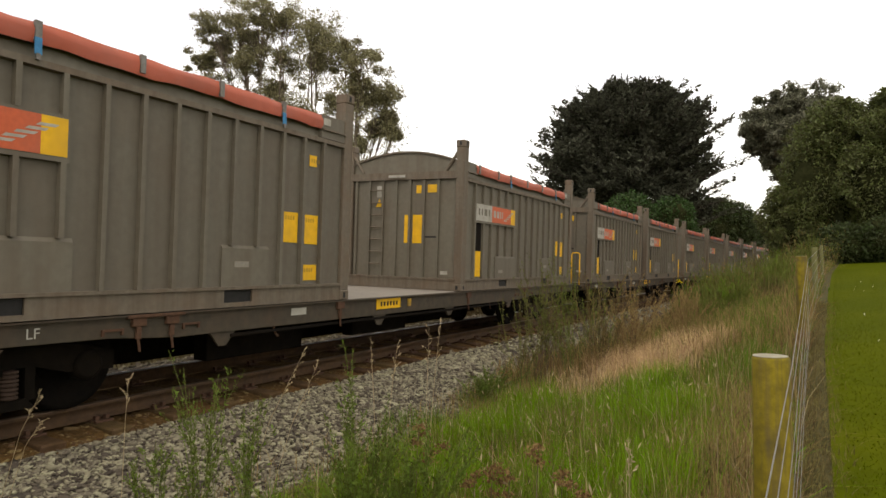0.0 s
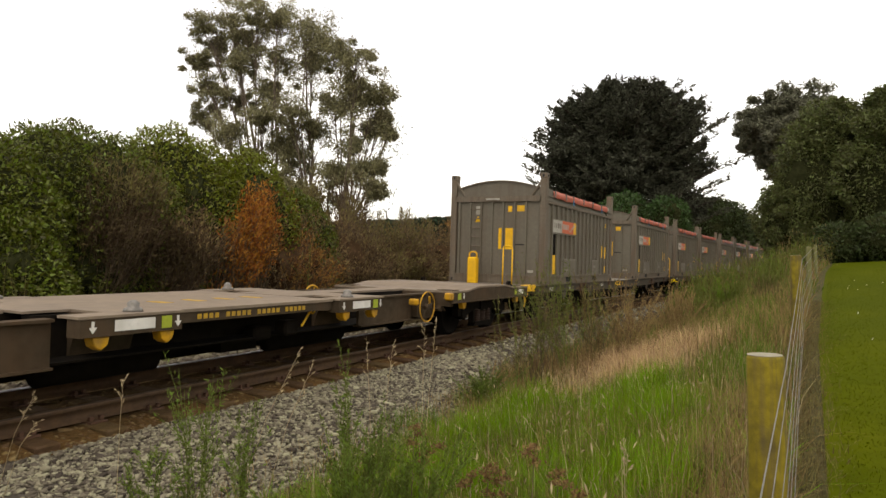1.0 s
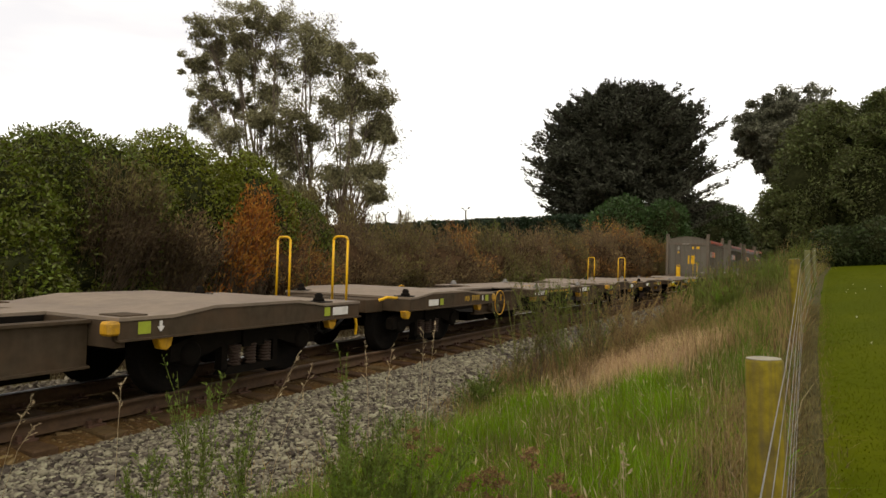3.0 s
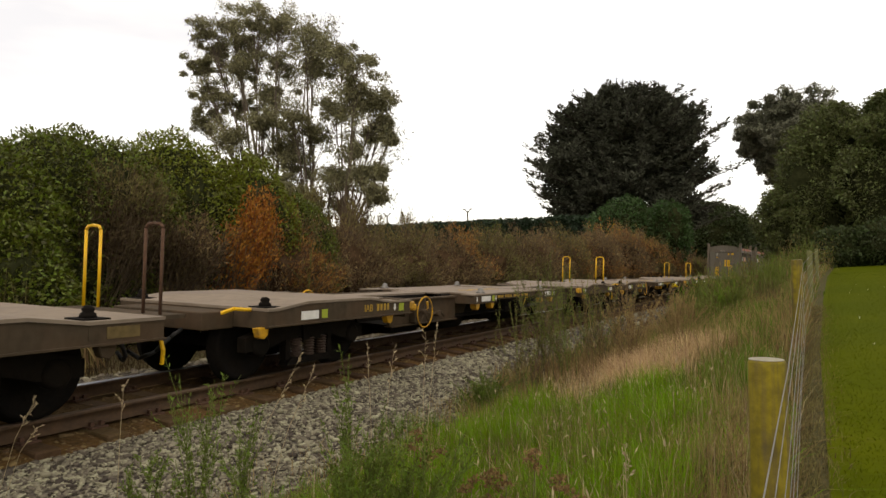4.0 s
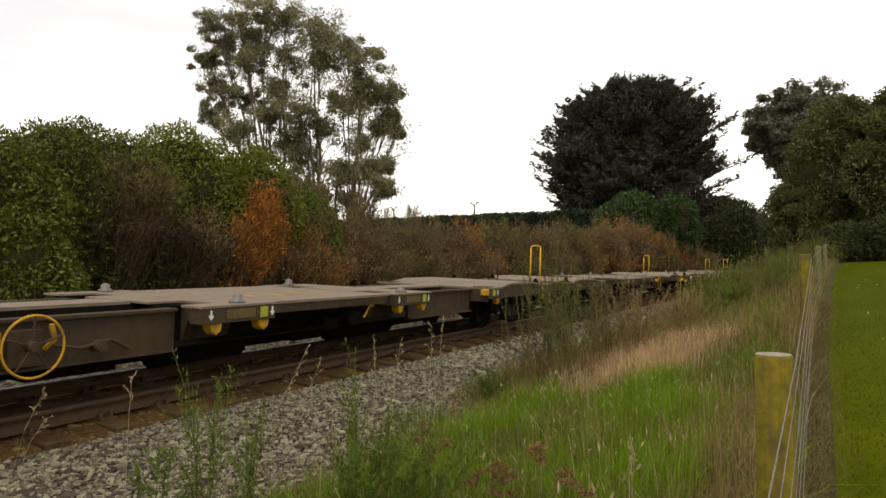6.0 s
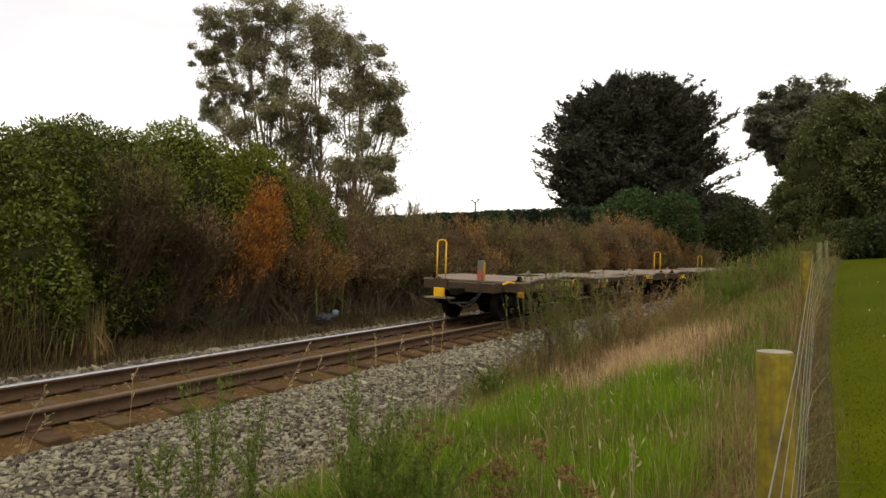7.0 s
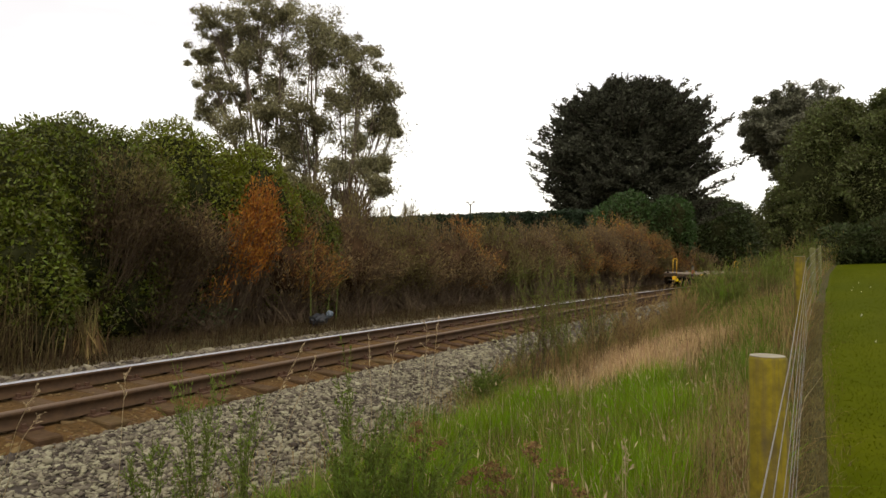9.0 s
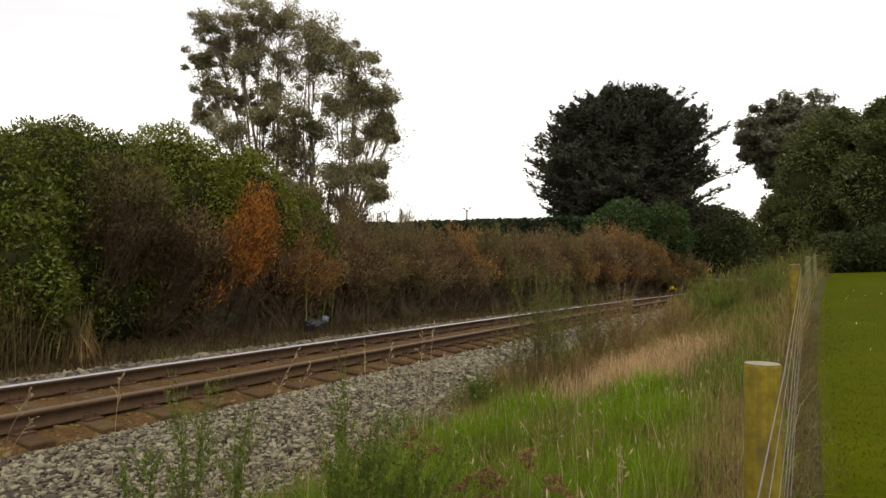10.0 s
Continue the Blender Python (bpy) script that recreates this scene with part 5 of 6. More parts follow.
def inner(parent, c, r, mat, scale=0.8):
    """Adds an uneven dark core beneath the outer leaves, as shade inside a bush or crown."""
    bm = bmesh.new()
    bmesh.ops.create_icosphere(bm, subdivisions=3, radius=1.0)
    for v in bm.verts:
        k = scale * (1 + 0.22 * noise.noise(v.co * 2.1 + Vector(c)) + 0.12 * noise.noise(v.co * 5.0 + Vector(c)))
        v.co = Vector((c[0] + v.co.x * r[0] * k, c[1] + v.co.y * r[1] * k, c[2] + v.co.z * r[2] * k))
    part("inner_growth", bm, mat, parent, "dark core added as the shade inside the growth")


def shrub(name, lobes, per, mats, length, width, label, category="shrub", core=None, shell=0.2, spread=1.0, stems=True, group=""):
    """A broad shrub: bent stems from the ground into uneven lobes of small leaves."""
    t = thing(name, label, category, group)
    for k, (c, r, count) in enumerate(lobes):
        pts, nrm = lobe_points(int(count * 1.7), c, r, shell, 0.07)
        part("foliage", leaf_mesh("foliage", pts, length, width, mats[k % len(mats)], lean=nrm * 0.6 + np.array([0, 0, -0.15]), spread=spread), None, t)
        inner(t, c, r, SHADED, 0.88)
    if stems:
        a, b = [], []
        for c, r, count in lobes:
            gz = float(land(c[0], c[1]))
            for q in range(14):
                dx, dy = rng.uniform(-0.6, 0.6, 2)
                base = np.array([c[0] + dx * r[0] * 0.5, c[1] + dy * r[1] * 0.5, gz - 0.05])
                mid = base + (np.array([c[0] + dx * r[0], c[1] + dy * r[1], c[2]]) - base) * 0.55 + rng.normal(0, 0.12, 3)
                end = np.array(c) + unit(rng.normal(size=(1, 3)))[0] * np.array(r) * 0.85
                a += [base, mid]
                b += [mid, end]
        part("stem_growth", sticks("stem_growth", a, b, 0.03, core or BARK_DARK), None, t)
    return t


shrub("broadleaf_shrub", (((-7.2, 4.0, 0.55), (2.2, 2.0, 1.9), 13000), ((-6.1, 6.7, 1.45), (1.8, 1.5, 2.0), 18000), ((-4.9, 6.35, 0.75), (1.2, 1.15, 1.35), 14000), ((-5.3, 4.6, 0.8), (1.3, 1.6, 1.5), 11000)),
      0, (L_SHRUB, L_SHRUB), 0.085, 0.038, "large dark green broadleaf shrub beside the railway", group="shrubs across the line", shell=0.10)
shrub("broadleaf_shrub", (((-6.6, 8.6, 1.65), (2.3, 2.2, 2.52), 24000), ((-6.6, 11.2, 1.95), (1.9, 2.0, 2.6), 20000)),
      0, (L_SHRUB, L_SHRUB_YOUNG), 0.085, 0.038, "tall green broadleaf shrub with a rounded crown", group="shrubs across the line", shell=0.10)
shrub("broadleaf_shrub", (((-6.0, 12.8, 1.90), (1.6, 1.6, 2.25), 18000), ((-5.7, 14.5, 1.35), (1.3, 1.4, 1.95), 13000)),
      0, (L_SHRUB_YOUNG, L_SHRUB), 0.085, 0.038, "yellow-green broadleaf shrub behind rust-coloured foliage", group="shrubs across the line", shell=0.10)


def twiggy(name, c, r, n_twig, n_leaf, mat, label, length=0.10, width=0.022, twig_mat=None, group="", r_twig=0.006, back=None, fill=0.0, low=-0.6, mat2=None):
    """A half-dead bush: a haze of fine forked twigs with small dry leaves along them."""
    t = thing(name, label, "bush", group)
    c, r = np.array(c, float), np.array(r, float)
    gz = float(land(c[0], c[1]))
    tips, nrm = lobe_points(n_twig, c, r, 0.3, 0.3, low=low)
    root = np.array([c[0], c[1], min(gz, c[2] - r[2])]) + np.c_[rng.normal(0, 0.22, (len(tips), 2)) * r[:2], np.zeros(len(tips))]
    if back is not None:
        root = np.array([c[0] + back, c[1], gz]) + np.c_[rng.normal(0, 0.08, (len(tips), 2)), np.zeros(len(tips))]
    if fill:
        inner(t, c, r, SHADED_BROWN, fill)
    fork = root + (tips - root) * rng.uniform(0.5, 0.75, (len(tips), 1)) + rng.normal(0, 0.08, tips.shape)
    part("branchwork", sticks("branchwork", np.r_[root, fork], np.r_[fork, tips], np.r_[np.full(len(tips), r_twig * 1.6), np.full(len(tips), r_twig)], twig_mat or TWIG), None, t)
    k = rng.integers(0, len(tips), n_leaf)
    w = rng.uniform(0, 1, (n_leaf, 1)) ** 0.7
    pts = fork[k] + (tips[k] - fork[k]) * w + rng.normal(0, 0.07, (n_leaf, 3))
    aim = unit(tips - fork)[k] * 1.2
    other = np.sin(pts[:, 1] * 1.9 + c[0]) + np.sin(pts[:, 2] * 2.7 + pts[:, 0] * 2.1 + c[1]) + rng.normal(0, 0.35, n_leaf) > (0.45 if mat2 else 99)
    part("foliage", leaf_mesh("foliage", pts[~other], length, width, mat, lean=aim[~other], spread=0.7), None, t)
    if other.any():
        part("foliage", leaf_mesh("foliage", pts[other], length, width, mat2, lean=aim[other], spread=0.7), None, t)
    return t


G_DEAD = "dead bushes across the line"
twiggy("dead_bush", (-4.6, 8.3, 1.95), (0.8, 0.85, 0.70), 600, 11000, L_DEAD, "grey-brown dead broom bush tangled before the green shrub", group=G_DEAD, back=-0.9, low=-0.25, mat2=L_BROWN)
twiggy("dead_bush", (-4.5, 9.7, 1.70), (0.8, 1.0, 0.70), 600, 11000, L_DEAD, "brown twiggy dead bush with bare stems", group=G_DEAD, back=-0.9, low=-0.2, mat2=L_BROWN)
twiggy("dead_bush", (-4.9, 8.7, 2.75), (0.7, 0.9, 0.55), 400, 8000, L_BROWNGREEN, "dull olive broom leaning over the dead twigs", group=G_DEAD, back=-0.9)
twiggy("dead_bush", (-4.6, 9.4, 0.45), (0.5, 1.2, 0.40), 90, 260, L_DEAD, "dark tangled undergrowth beneath the dead bush", group=G_DEAD, back=-0.5)
for c, r, n in (((-4.25, 11.30, 2.62), (0.24, 0.16, 0.34), 900), ((-4.30, 11.75, 2.78), (0.26, 0.17, 0.36), 1100), ((-4.35, 12.02, 2.50), (0.22, 0.13, 0.26), 600), ((-4.30, 12.15, 2.20), (0.20, 0.10, 0.24), 300),
                ((-4.20, 10.72, 2.18), (0.24, 0.17, 0.20), 480), ((-4.15, 11.20, 2.16), (0.26, 0.22, 0.30), 1000), ((-4.25, 11.80, 2.15), (0.26, 0.22, 0.34), 1000), ((-4.20, 11.95, 1.85), (0.20, 0.14, 0.22), 400),
                ((-4.15, 10.95, 1.66), (0.20, 0.15, 0.24), 420), ((-4.20, 11.50, 1.70), (0.20, 0.18, 0.22), 520), ((-4.10, 11.25, 1.30), (0.13, 0.16, 0.20), 260), ((-4.3, 10.4, 0.85), (0.3, 0.35, 0.2), 170)):
    twiggy("rust_bush", c, (r[0] * 1.2, r[1] * 1.25, r[2] * 1.2), 34, n, L_ORANGE, "rust-orange dying bush with dense dry leaves", 0.10, 0.026, group="rust-coloured bushes", back=-0.8, mat2=L_RUSTBROOM)
twiggy("rust_bush", (-4.9, 13.1, 2.0), (0.5, 0.8, 0.85), 300, 1500, L_RUSTBROOM, "thin rust-brown bush beside the orange one", 0.10, 0.026, group="rust-coloured bushes", back=-0.4)
twiggy("green_undergrowth", (-4.6, 10.4, 0.15), (0.4, 0.9, 0.35), 90, 260, L_DARKBUSH, "small dark green undergrowth below the dead bush", 0.08, 0.03)

# a long band of dead and dying broom along the far side of the line
HEDGE_S = [11, 13, 16, 22, 30, 38, 45, 52, 60, 68, 78]
HEDGE_Z = [1.9, 2.3, 2.4, 2.4, 2.85, 3.2, 3.9, 4.1, 3.7, 2.9, 2.4]
for k, (s0, s1) in enumerate(((12.0, 14.6), (14.6, 17.4), (17.4, 20.6), (20.6, 24.2), (24.2, 28.4), (28.4, 33.2), (33.2, 38.6), (38.6, 44.6), (44.6, 51.0), (51.0, 58.0), (58.0, 66.0), (66, 76))):
    sm = (s0 + s1) / 2
    h = float(np.interp(sm, HEDGE_S, HEDGE_Z)) + 0.3
    p = track_points(np.array([sm]), -5.3, 0.0)[0]
    mat = (L_BROWN, L_BROWN, L_BROWNGREEN, L_BROWN, L_BROWNGREEN, L_BROWN, L_BROWNGREEN, L_BROWN, L_BROWN, L_BROWNGREEN, L_BROWN, L_BROWNGREEN)[k]
    big = 1 + 0.035 * sm / 2
    twiggy("broom_thicket", (p[0], p[1], h * 0.47), (1.6, (s1 - s0) * 0.86, h * 0.53), 1500, 30000, mat,
           "brown half-dead broom thicket along the railway" if mat is L_BROWN else "olive-brown broom thicket along the railway", 0.085 * big, 0.019 * big, group="broom along the line", r_twig=0.006 * big, fill=0.6, mat2=(L_RUSTBROOM, L_BROWNGREEN, L_BROWN, L_RUSTBROOM, L_BROOM_FAR, L_BROWNGREEN, L_RUSTBROOM, L_RUSTBROOM, L_RUSTBROOM, L_RUSTBROOM, L_RUSTBROOM, L_BROWN)[k])
for sm, h, mat in ((36, 2.5, L_BROOM), (47, 4.4, L_RUSTBROOM), (53, 4.6, L_BROWNGREEN), (50, 3.7, L_RUSTBROOM)):
    p = track_points(np.array([sm]), -6.6, 0.0)[0]
    twiggy("gorse_bush", (p[0], p[1], h * 0.55), (2.2, 2.8, h * 0.48), 500, 9000, mat, "rounded gorse bush with fading brown and green growth", 0.20, 0.055, group="gorse beside the line", fill=0.7, mat2=L_BROWNGREEN)
p = track_points(np.array([51.0]), -7.4, 0.0)[0]
pts, _ = lobe_points(60, (p[0], p[1], 4.2), (1.6, 1.8, 0.9), 0.2)
tagged(new("gorse_flowers", leaf_mesh("gorse_flowers", pts, 0.12, 0.07, L_FLOWER)), "yellow gorse flowers on top of the bush", "flowers", kind="stuff")

# a grey leafless bush and pale green growth at the foot of the gum tree
twiggy("bare_bush", (-10.3, 24.0, 3.3), (1.3, 0.9, 1.9), 420, 2600, L_DEAD, "grey leafless bush standing before the gum tree", 0.16, 0.03, TWIG, G_DEAD, r_twig=0.010)
twiggy("pale_bush", (-12.6, 24.0, 3.4), (1.3, 0.9, 2.2), 320, 5200, L_BROWNGREEN, "pale olive bush standing before the gum tree", 0.16, 0.045, TWIG, G_DEAD, r_twig=0.010)

# bare sapling stems before the thicket
for y, x, hgt, lean in ((12.9, -3.9, 2.2, 0.25), (13.6, -4.0, 1.7, 0.7), (14.3, -4.2, 1.9, 0.5)):
    t = thing("bare_sapling", "thin pale bare sapling in front of the thicket", "sapling", "bare saplings")
    base = np.array([x, y, float(land(x, y))])
    top = base + np.array([-0.1, lean, hgt])
    mid = (base + top) / 2 + np.array([0, -0.08, 0.05])
    a, b = [base, mid], [mid, top]
    for q in range(9):
        st = mid + (top - mid) * rng.uniform(-0.3, 0.9)
        a.append(st)
        b.append(st + np.array([rng.normal(0, 0.15), rng.normal(0.1, 0.3), rng.uniform(0.2, 0.6)]))
    part("stem", sticks("stem", a, b, [0.018, 0.012] + [0.006] * 9, GREEN_STEM), None, t)

# tussocks, reeds and litter by the far shoulder
t = thing("flax_tussock", "pale drooping dry flax tussock by the ballast", "tussock")
pts = np.c_[rng.normal(-3.55, 0.06, 80), rng.normal(6.87, 0.08, 80), np.full(80, -0.25)]
part("tuft", blade_mesh("tuft", pts, 0.75, 0.016, L_BROWNGREEN, 0.2), None, t)
pts = np.c_[rng.normal(-3.55, 0.07, 90), rng.normal(6.90, 0.10, 90), rng.uniform(0.16, 0.34, 90)]
part("drooping_leaves", leaf_mesh("drooping_leaves", pts, 0.54, 0.022, L_STRAW_DULL, lean=np.array([0.10, 0.0, -1.4]), spread=0.30), None, t, "pale dead leaves hanging down")
for y0, n, mat, h in ((4.2, 600, L_DEAD, 1.25), (5.2, 420, L_BROWNGREEN, 1.1), (5.5, 500, L_DEAD, 0.9), (6.3, 260, L_DEAD, 0.6)):
    t = thing("reed_clump", "tall dull brown and olive reeds beside the ballast", "reeds", "reeds by the far shoulder")
    x = rng.normal(-4.0, 0.35, n)
    y = rng.normal(y0, 0.5, n)
    part("tuft", blade_mesh("tuft", np.c_[x, y, land(x, y) - 0.02], h, 0.013, mat, 0.42, 0.6), None, t)
n = 26000
s, d = scatter(n, 2, 70, -4.9, -2.95, 1.3)
p = track_points(s, d, 0 * s)
p[:, 2] = land(p[:, 0], p[:, 1]) - 0.02
tagged(new("verge_grass", blade_mesh("verge_grass", p, 0.22, 0.012, L_DEAD, 0.7)), "brown dead grass at the foot of the far bushes", "grass", kind="stuff")
t = thing("rubbish_bag", "crumpled dark and pale blue plastic bag lying by the track", "rubbish")
for nm, c, r, mat in (("bag", (-3.75, 13.0, -0.10), (0.20, 0.26, 0.15), BAG_DARK), ("torn_flap", (-3.62, 13.26, 0.02), (0.08, 0.10, 0.09), BAG_BLUE)):
    bm = bmesh.new()
    bmesh.ops.create_icosphere(bm, subdivisions=3, radius=1.0)
    for v in bm.verts:
        k = 1 + 0.3 * noise.noise(v.co * 2.3) + 0.15 * noise.noise(v.co * 6)
        v.co = Vector((c[0] + v.co.x * r[0] * k, c[1] + v.co.y * r[1] * k, max(c[2] + v.co.z * r[2] * k, -0.28)))
    part(nm, bm, mat, t)

# ---------------------------------------------------------------- trees


def limb(bm, points, r0, r1, seg=7):
    n = len(points) - 1
    for i, (a, b) in enumerate(zip(points, points[1:])):
        rod(bm, a, b, r0 + (r1 - r0) * i / n, r0 + (r1 - r0) * (i + 1) / n, seg, False)


def gum_tree(lobes, y, bases, clumps, leaves, label, size=0.24, depth=2.5, name="gum_tree", mat=None, bare=0.0):
    """A gum tree: several pale trunks forking into rounded clumps of hanging leaves with sky between them."""
    t = thing(name, label, "tree", "gum trees")
    trunk, crown = bmesh.new(), []
    for i, (x, z, r) in enumerate(lobes):
        base = min(bases, key=lambda b: abs(b - x) + (0.5 if z > 14 else 0))
        gz = float(land(base, y))
        dy = rng.uniform(-depth, depth)
        x = 6.2 + (x - 6.2) * (1 + dy / y)
        z = 1.17 + (z - 1.17) * (1 + dy / y)
        up = min(z, gz + (z - gz) * 0.9)
        start = Vector((base + 0.12 * (x - base), y + 0.2 * dy, gz + (up - gz) * 0.38))
        mid = Vector((base + 0.50 * (x - base) + rng.normal(0, 0.25), y + 0.6 * dy, gz + (up - gz) * 0.70))
        end = Vector((x, y + dy, z))
        limb(trunk, (start, mid, end), 0.065, 0.02, 6)
        low = z < bare
        for q in range(clumps):
            o = unit(rng.normal(size=(1, 3)))[0] * rng.uniform(0.15, 1.22) * np.array([r * 1.1, r * 1.4, r * 0.95])
            c = np.array([x, y + dy, z]) + o
            rr = max(r, 0.9) * rng.uniform(0.22, 0.46)
            n = int(leaves * rng.uniform(0.6, 1.4) * (0.85 if low else 1))
            d = unit(rng.normal(size=(n, 3))) * rng.uniform(0.15, 1, (n, 1)) ** 0.5
            d[:, 2] *= np.where(d[:, 2] < 0, 0.55, 0.8)
            if low:
                d = d * np.array([1.25, 1.25, 1.6]) + np.array([0, 0, -0.3])
            crown.append(c + d * rr * (1 + 0.25 * np.sin(5 * d[:, :1] + i + q)))
            limb(trunk, (mid + (end - mid) * rng.uniform(0.3, 1.0), Vector(c)), 0.022, 0.008, 4)
    # thin hanging sprays that bridge the gaps between neighbouring clumps
    for q in range(len(lobes) * clumps // 2):
        (xa, za, ra), (xb, zb, rb) = (lobes[int(k)] for k in rng.integers(0, len(lobes), 2))
        if math.hypot(xa - xb, za - zb) < 5.0:
            w = rng.uniform(0, 1)
            c = np.array([xa + (xb - xa) * w, y + rng.uniform(-depth, depth), za + (zb - za) * w]) + rng.normal(0, 0.35, 3)
            crown.append(c + np.clip(rng.normal(0, 0.5, (int(leaves * 0.5), 3)), -0.9, 0.9) * np.array([0.7, 0.7, 0.8]))
    for b in bases:
        gz = float(land(b, y))
        tops = [l for l in lobes if min(bases, key=lambda q: abs(q - l[0])) == b] or lobes[:1]
        tx, tz = sum(l[0] for l in tops) / len(tops), max(l[1] for l in tops)
        limb(trunk, ((b, y, gz - 0.3), (b + 0.05 * (tx - b), y, gz + 0.25 * (tz - gz)), (b + 0.2 * (tx - b) + 0.15, y + 0.3, gz + 0.5 * (tz - gz)), (b + 0.5 * (tx - b), y, gz + 0.72 * (tz - gz)), (b + 0.7 * (tx - b), y, gz + 0.9 * (tz - gz))), 0.17, 0.03, 9)
    part("trunk", trunk, BARK, t, "pale smooth trunks and limbs")
    part("crown", leaf_mesh("crown", np.concatenate(crown), size, size * 0.34, mat or L_GUM, lean=np.array([0, 0, -0.6]), spread=0.8), None, t, "open grey-green crown of hanging leaves")
    return t


GUM_TOP = ((-29.1, 19.6, 1.8), (-31.2, 18.9, 1.1), (-30.4, 17.5, 1.1), (-32.2, 16.8, 0.9), (-27.2, 17.6, 1.6), (-24.7, 18.6, 1.6), (-26.6, 19.4, 1.4), (-22.2, 17.2, 1.75), (-19.4, 15.9, 1.75), (-18.2, 14.5, 1.3), (-28.2, 16.0, 1.35), (-24.6, 15.8, 1.6), (-21.7, 15.0, 1.6), (-30.9, 14.6, 1.25))
GUM_LOW = ((-28.2, 13.5, 1.0), (-31.6, 12.7, 0.8), (-16.6, 12.4, 1.05), (-18.1, 12.6, 1.2), (-19.9, 12.2, 1.1), (-16.3, 10.9, 0.5), (-15.7, 9.8, 0.4), (-16.8, 10.3, 0.75), (-26.0, 12.1, 0.9), (-23.5, 12.2, 1.0), (-21.6, 10.6, 1.0), (-18.4, 9.4, 1.0), (-16.3, 7.8, 0.5), (-17.5, 7.6, 0.9), (-17.0, 6.3, 0.7), (-20.1, 7.8, 1.1), (-22.9, 8.7, 1.1), (-22.0, 6.4, 0.75), (-29.2, 11.3, 1.3), (-19.4, 5.8, 0.8), (-24.6, 10.3, 1.2), (-26.9, 9.6, 1.1), (-24.2, 7.4, 1.0), (-25.4, 13.7, 1.1))
gum_tree(GUM_TOP + GUM_LOW, 36, (-26.6, -25.2, -22.0, -20.8, -19.4), 25, 185, "tall open grey-green gum tree with several pale trunks", 0.18, bare=13.2)
gum_tree(((3.0, 16.3, 1.7), (4.2, 18.6, 2.0), (6.6, 20.0, 2.1), (9.0, 19.2, 2.3), (11.5, 17.6, 2.4), (6.4, 17.2, 2.4), (5.2, 15.2, 2.2), (8.0, 15.0, 2.8), (6.5, 13.2, 2.4)), 86, (10.5, 11.3), 30, 330, "grey-green gum tree behind the garden trees", 0.36, mat=L_GUM_FAR)


def spiky_conifer(x, y, z, label):
    """A broad dark cypress: tiers of spreading boughs that end in ragged upturned sprays."""
    t = thing("cypress_tree", label, "tree")
    gz = float(land(x, y))
    top = 21.0
    trunk = bmesh.new()
    limb(trunk, ((x, y, gz - 0.5), (x - 0.3, y, 7), (x + 0.2, y, 14), (x, y, top - 1.5)), 0.9, 0.15, 10)
    sprays, leans = [], []
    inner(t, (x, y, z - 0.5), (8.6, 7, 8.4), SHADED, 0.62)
    for q in range(860):
        h = rng.uniform(0, 1) ** 0.85
        a = rng.uniform(0, 6.283)
        side = math.cos(a)
        wide = float(np.interp(h, [0, 0.12, 0.3, 0.5, 0.6, 0.70, 0.84, 0.90, 0.96, 1], [9.6, 10.2, 10.5, 11.0, 9.6, 9.0, 9.6, 7.4, 5.8, 3.2]))
        lump = 0.93 + 0.09 * math.sin(2.6 * a + 9 * h) + 0.07 * math.sin(5.3 * a - 17 * h)
        reach = wide * lump * rng.uniform(0.60, 1.0) * (0.94 if side > 0.3 and 0.5 < h < 0.68 else 1)
        long_tip = q % 6 == 0
        if long_tip:
            reach = wide * lump * rng.uniform(1.02, 1.17)
        lift = 0.04 + 0.34 * h
        ztip = 6.4 + h * (top - 6.4) + rng.normal(0, 0.4)
        out = np.array([side, 0.8 * math.sin(a), 0.0])
        tip = np.array([x, y, ztip]) + out * reach
        root = np.array([x, y, max(gz + 1.5, ztip - lift * reach - 0.6)])
        mid = root + (tip - root) * 0.58 + np.array([0, 0, -0.35 - 0.3 * rng.uniform()])
        if q % 2 == 0:
            limb(trunk, (Vector(root), Vector(mid), Vector(tip)), 0.12, 0.02, 4)
        across = np.array([-out[1], out[0], 0.0])
        n = 80 if long_tip else 190
        w = rng.uniform(0.0, 1, (n, 1)) ** (0.75 if long_tip else 0.6)
        fan = (1.12 - w) * (0.5 if long_tip else 1.35)
        pts = mid + (tip - mid) * w + across * rng.normal(0, 1, (n, 1)) * fan + np.array([0, 0, 1.0]) * (np.abs(rng.normal(0, 0.22, (n, 1))) - 0.1 + 0.25 * w * w)
        sprays.append(pts)
        leans.append(np.repeat((out * 0.9 + np.array([0, 0, 0.25 + 0.35 * h]))[None], n, 0) + across * np.clip(rng.normal(0, 0.8, (n, 1)), -1, 1))
    part("trunk", trunk, BARK_DARK, t, "dark trunk and branches")
    part("crown", leaf_mesh("crown", np.concatenate(sprays), 0.46, 0.16, L_CONIFER, lean=np.concatenate(leans), spread=0.62), None, t, "dense near-black sprays with ragged upturned tips")
    return t


spiky_conifer(-9.2, 75, 14.6, "broad near-black cypress with ragged upturned branch tips")


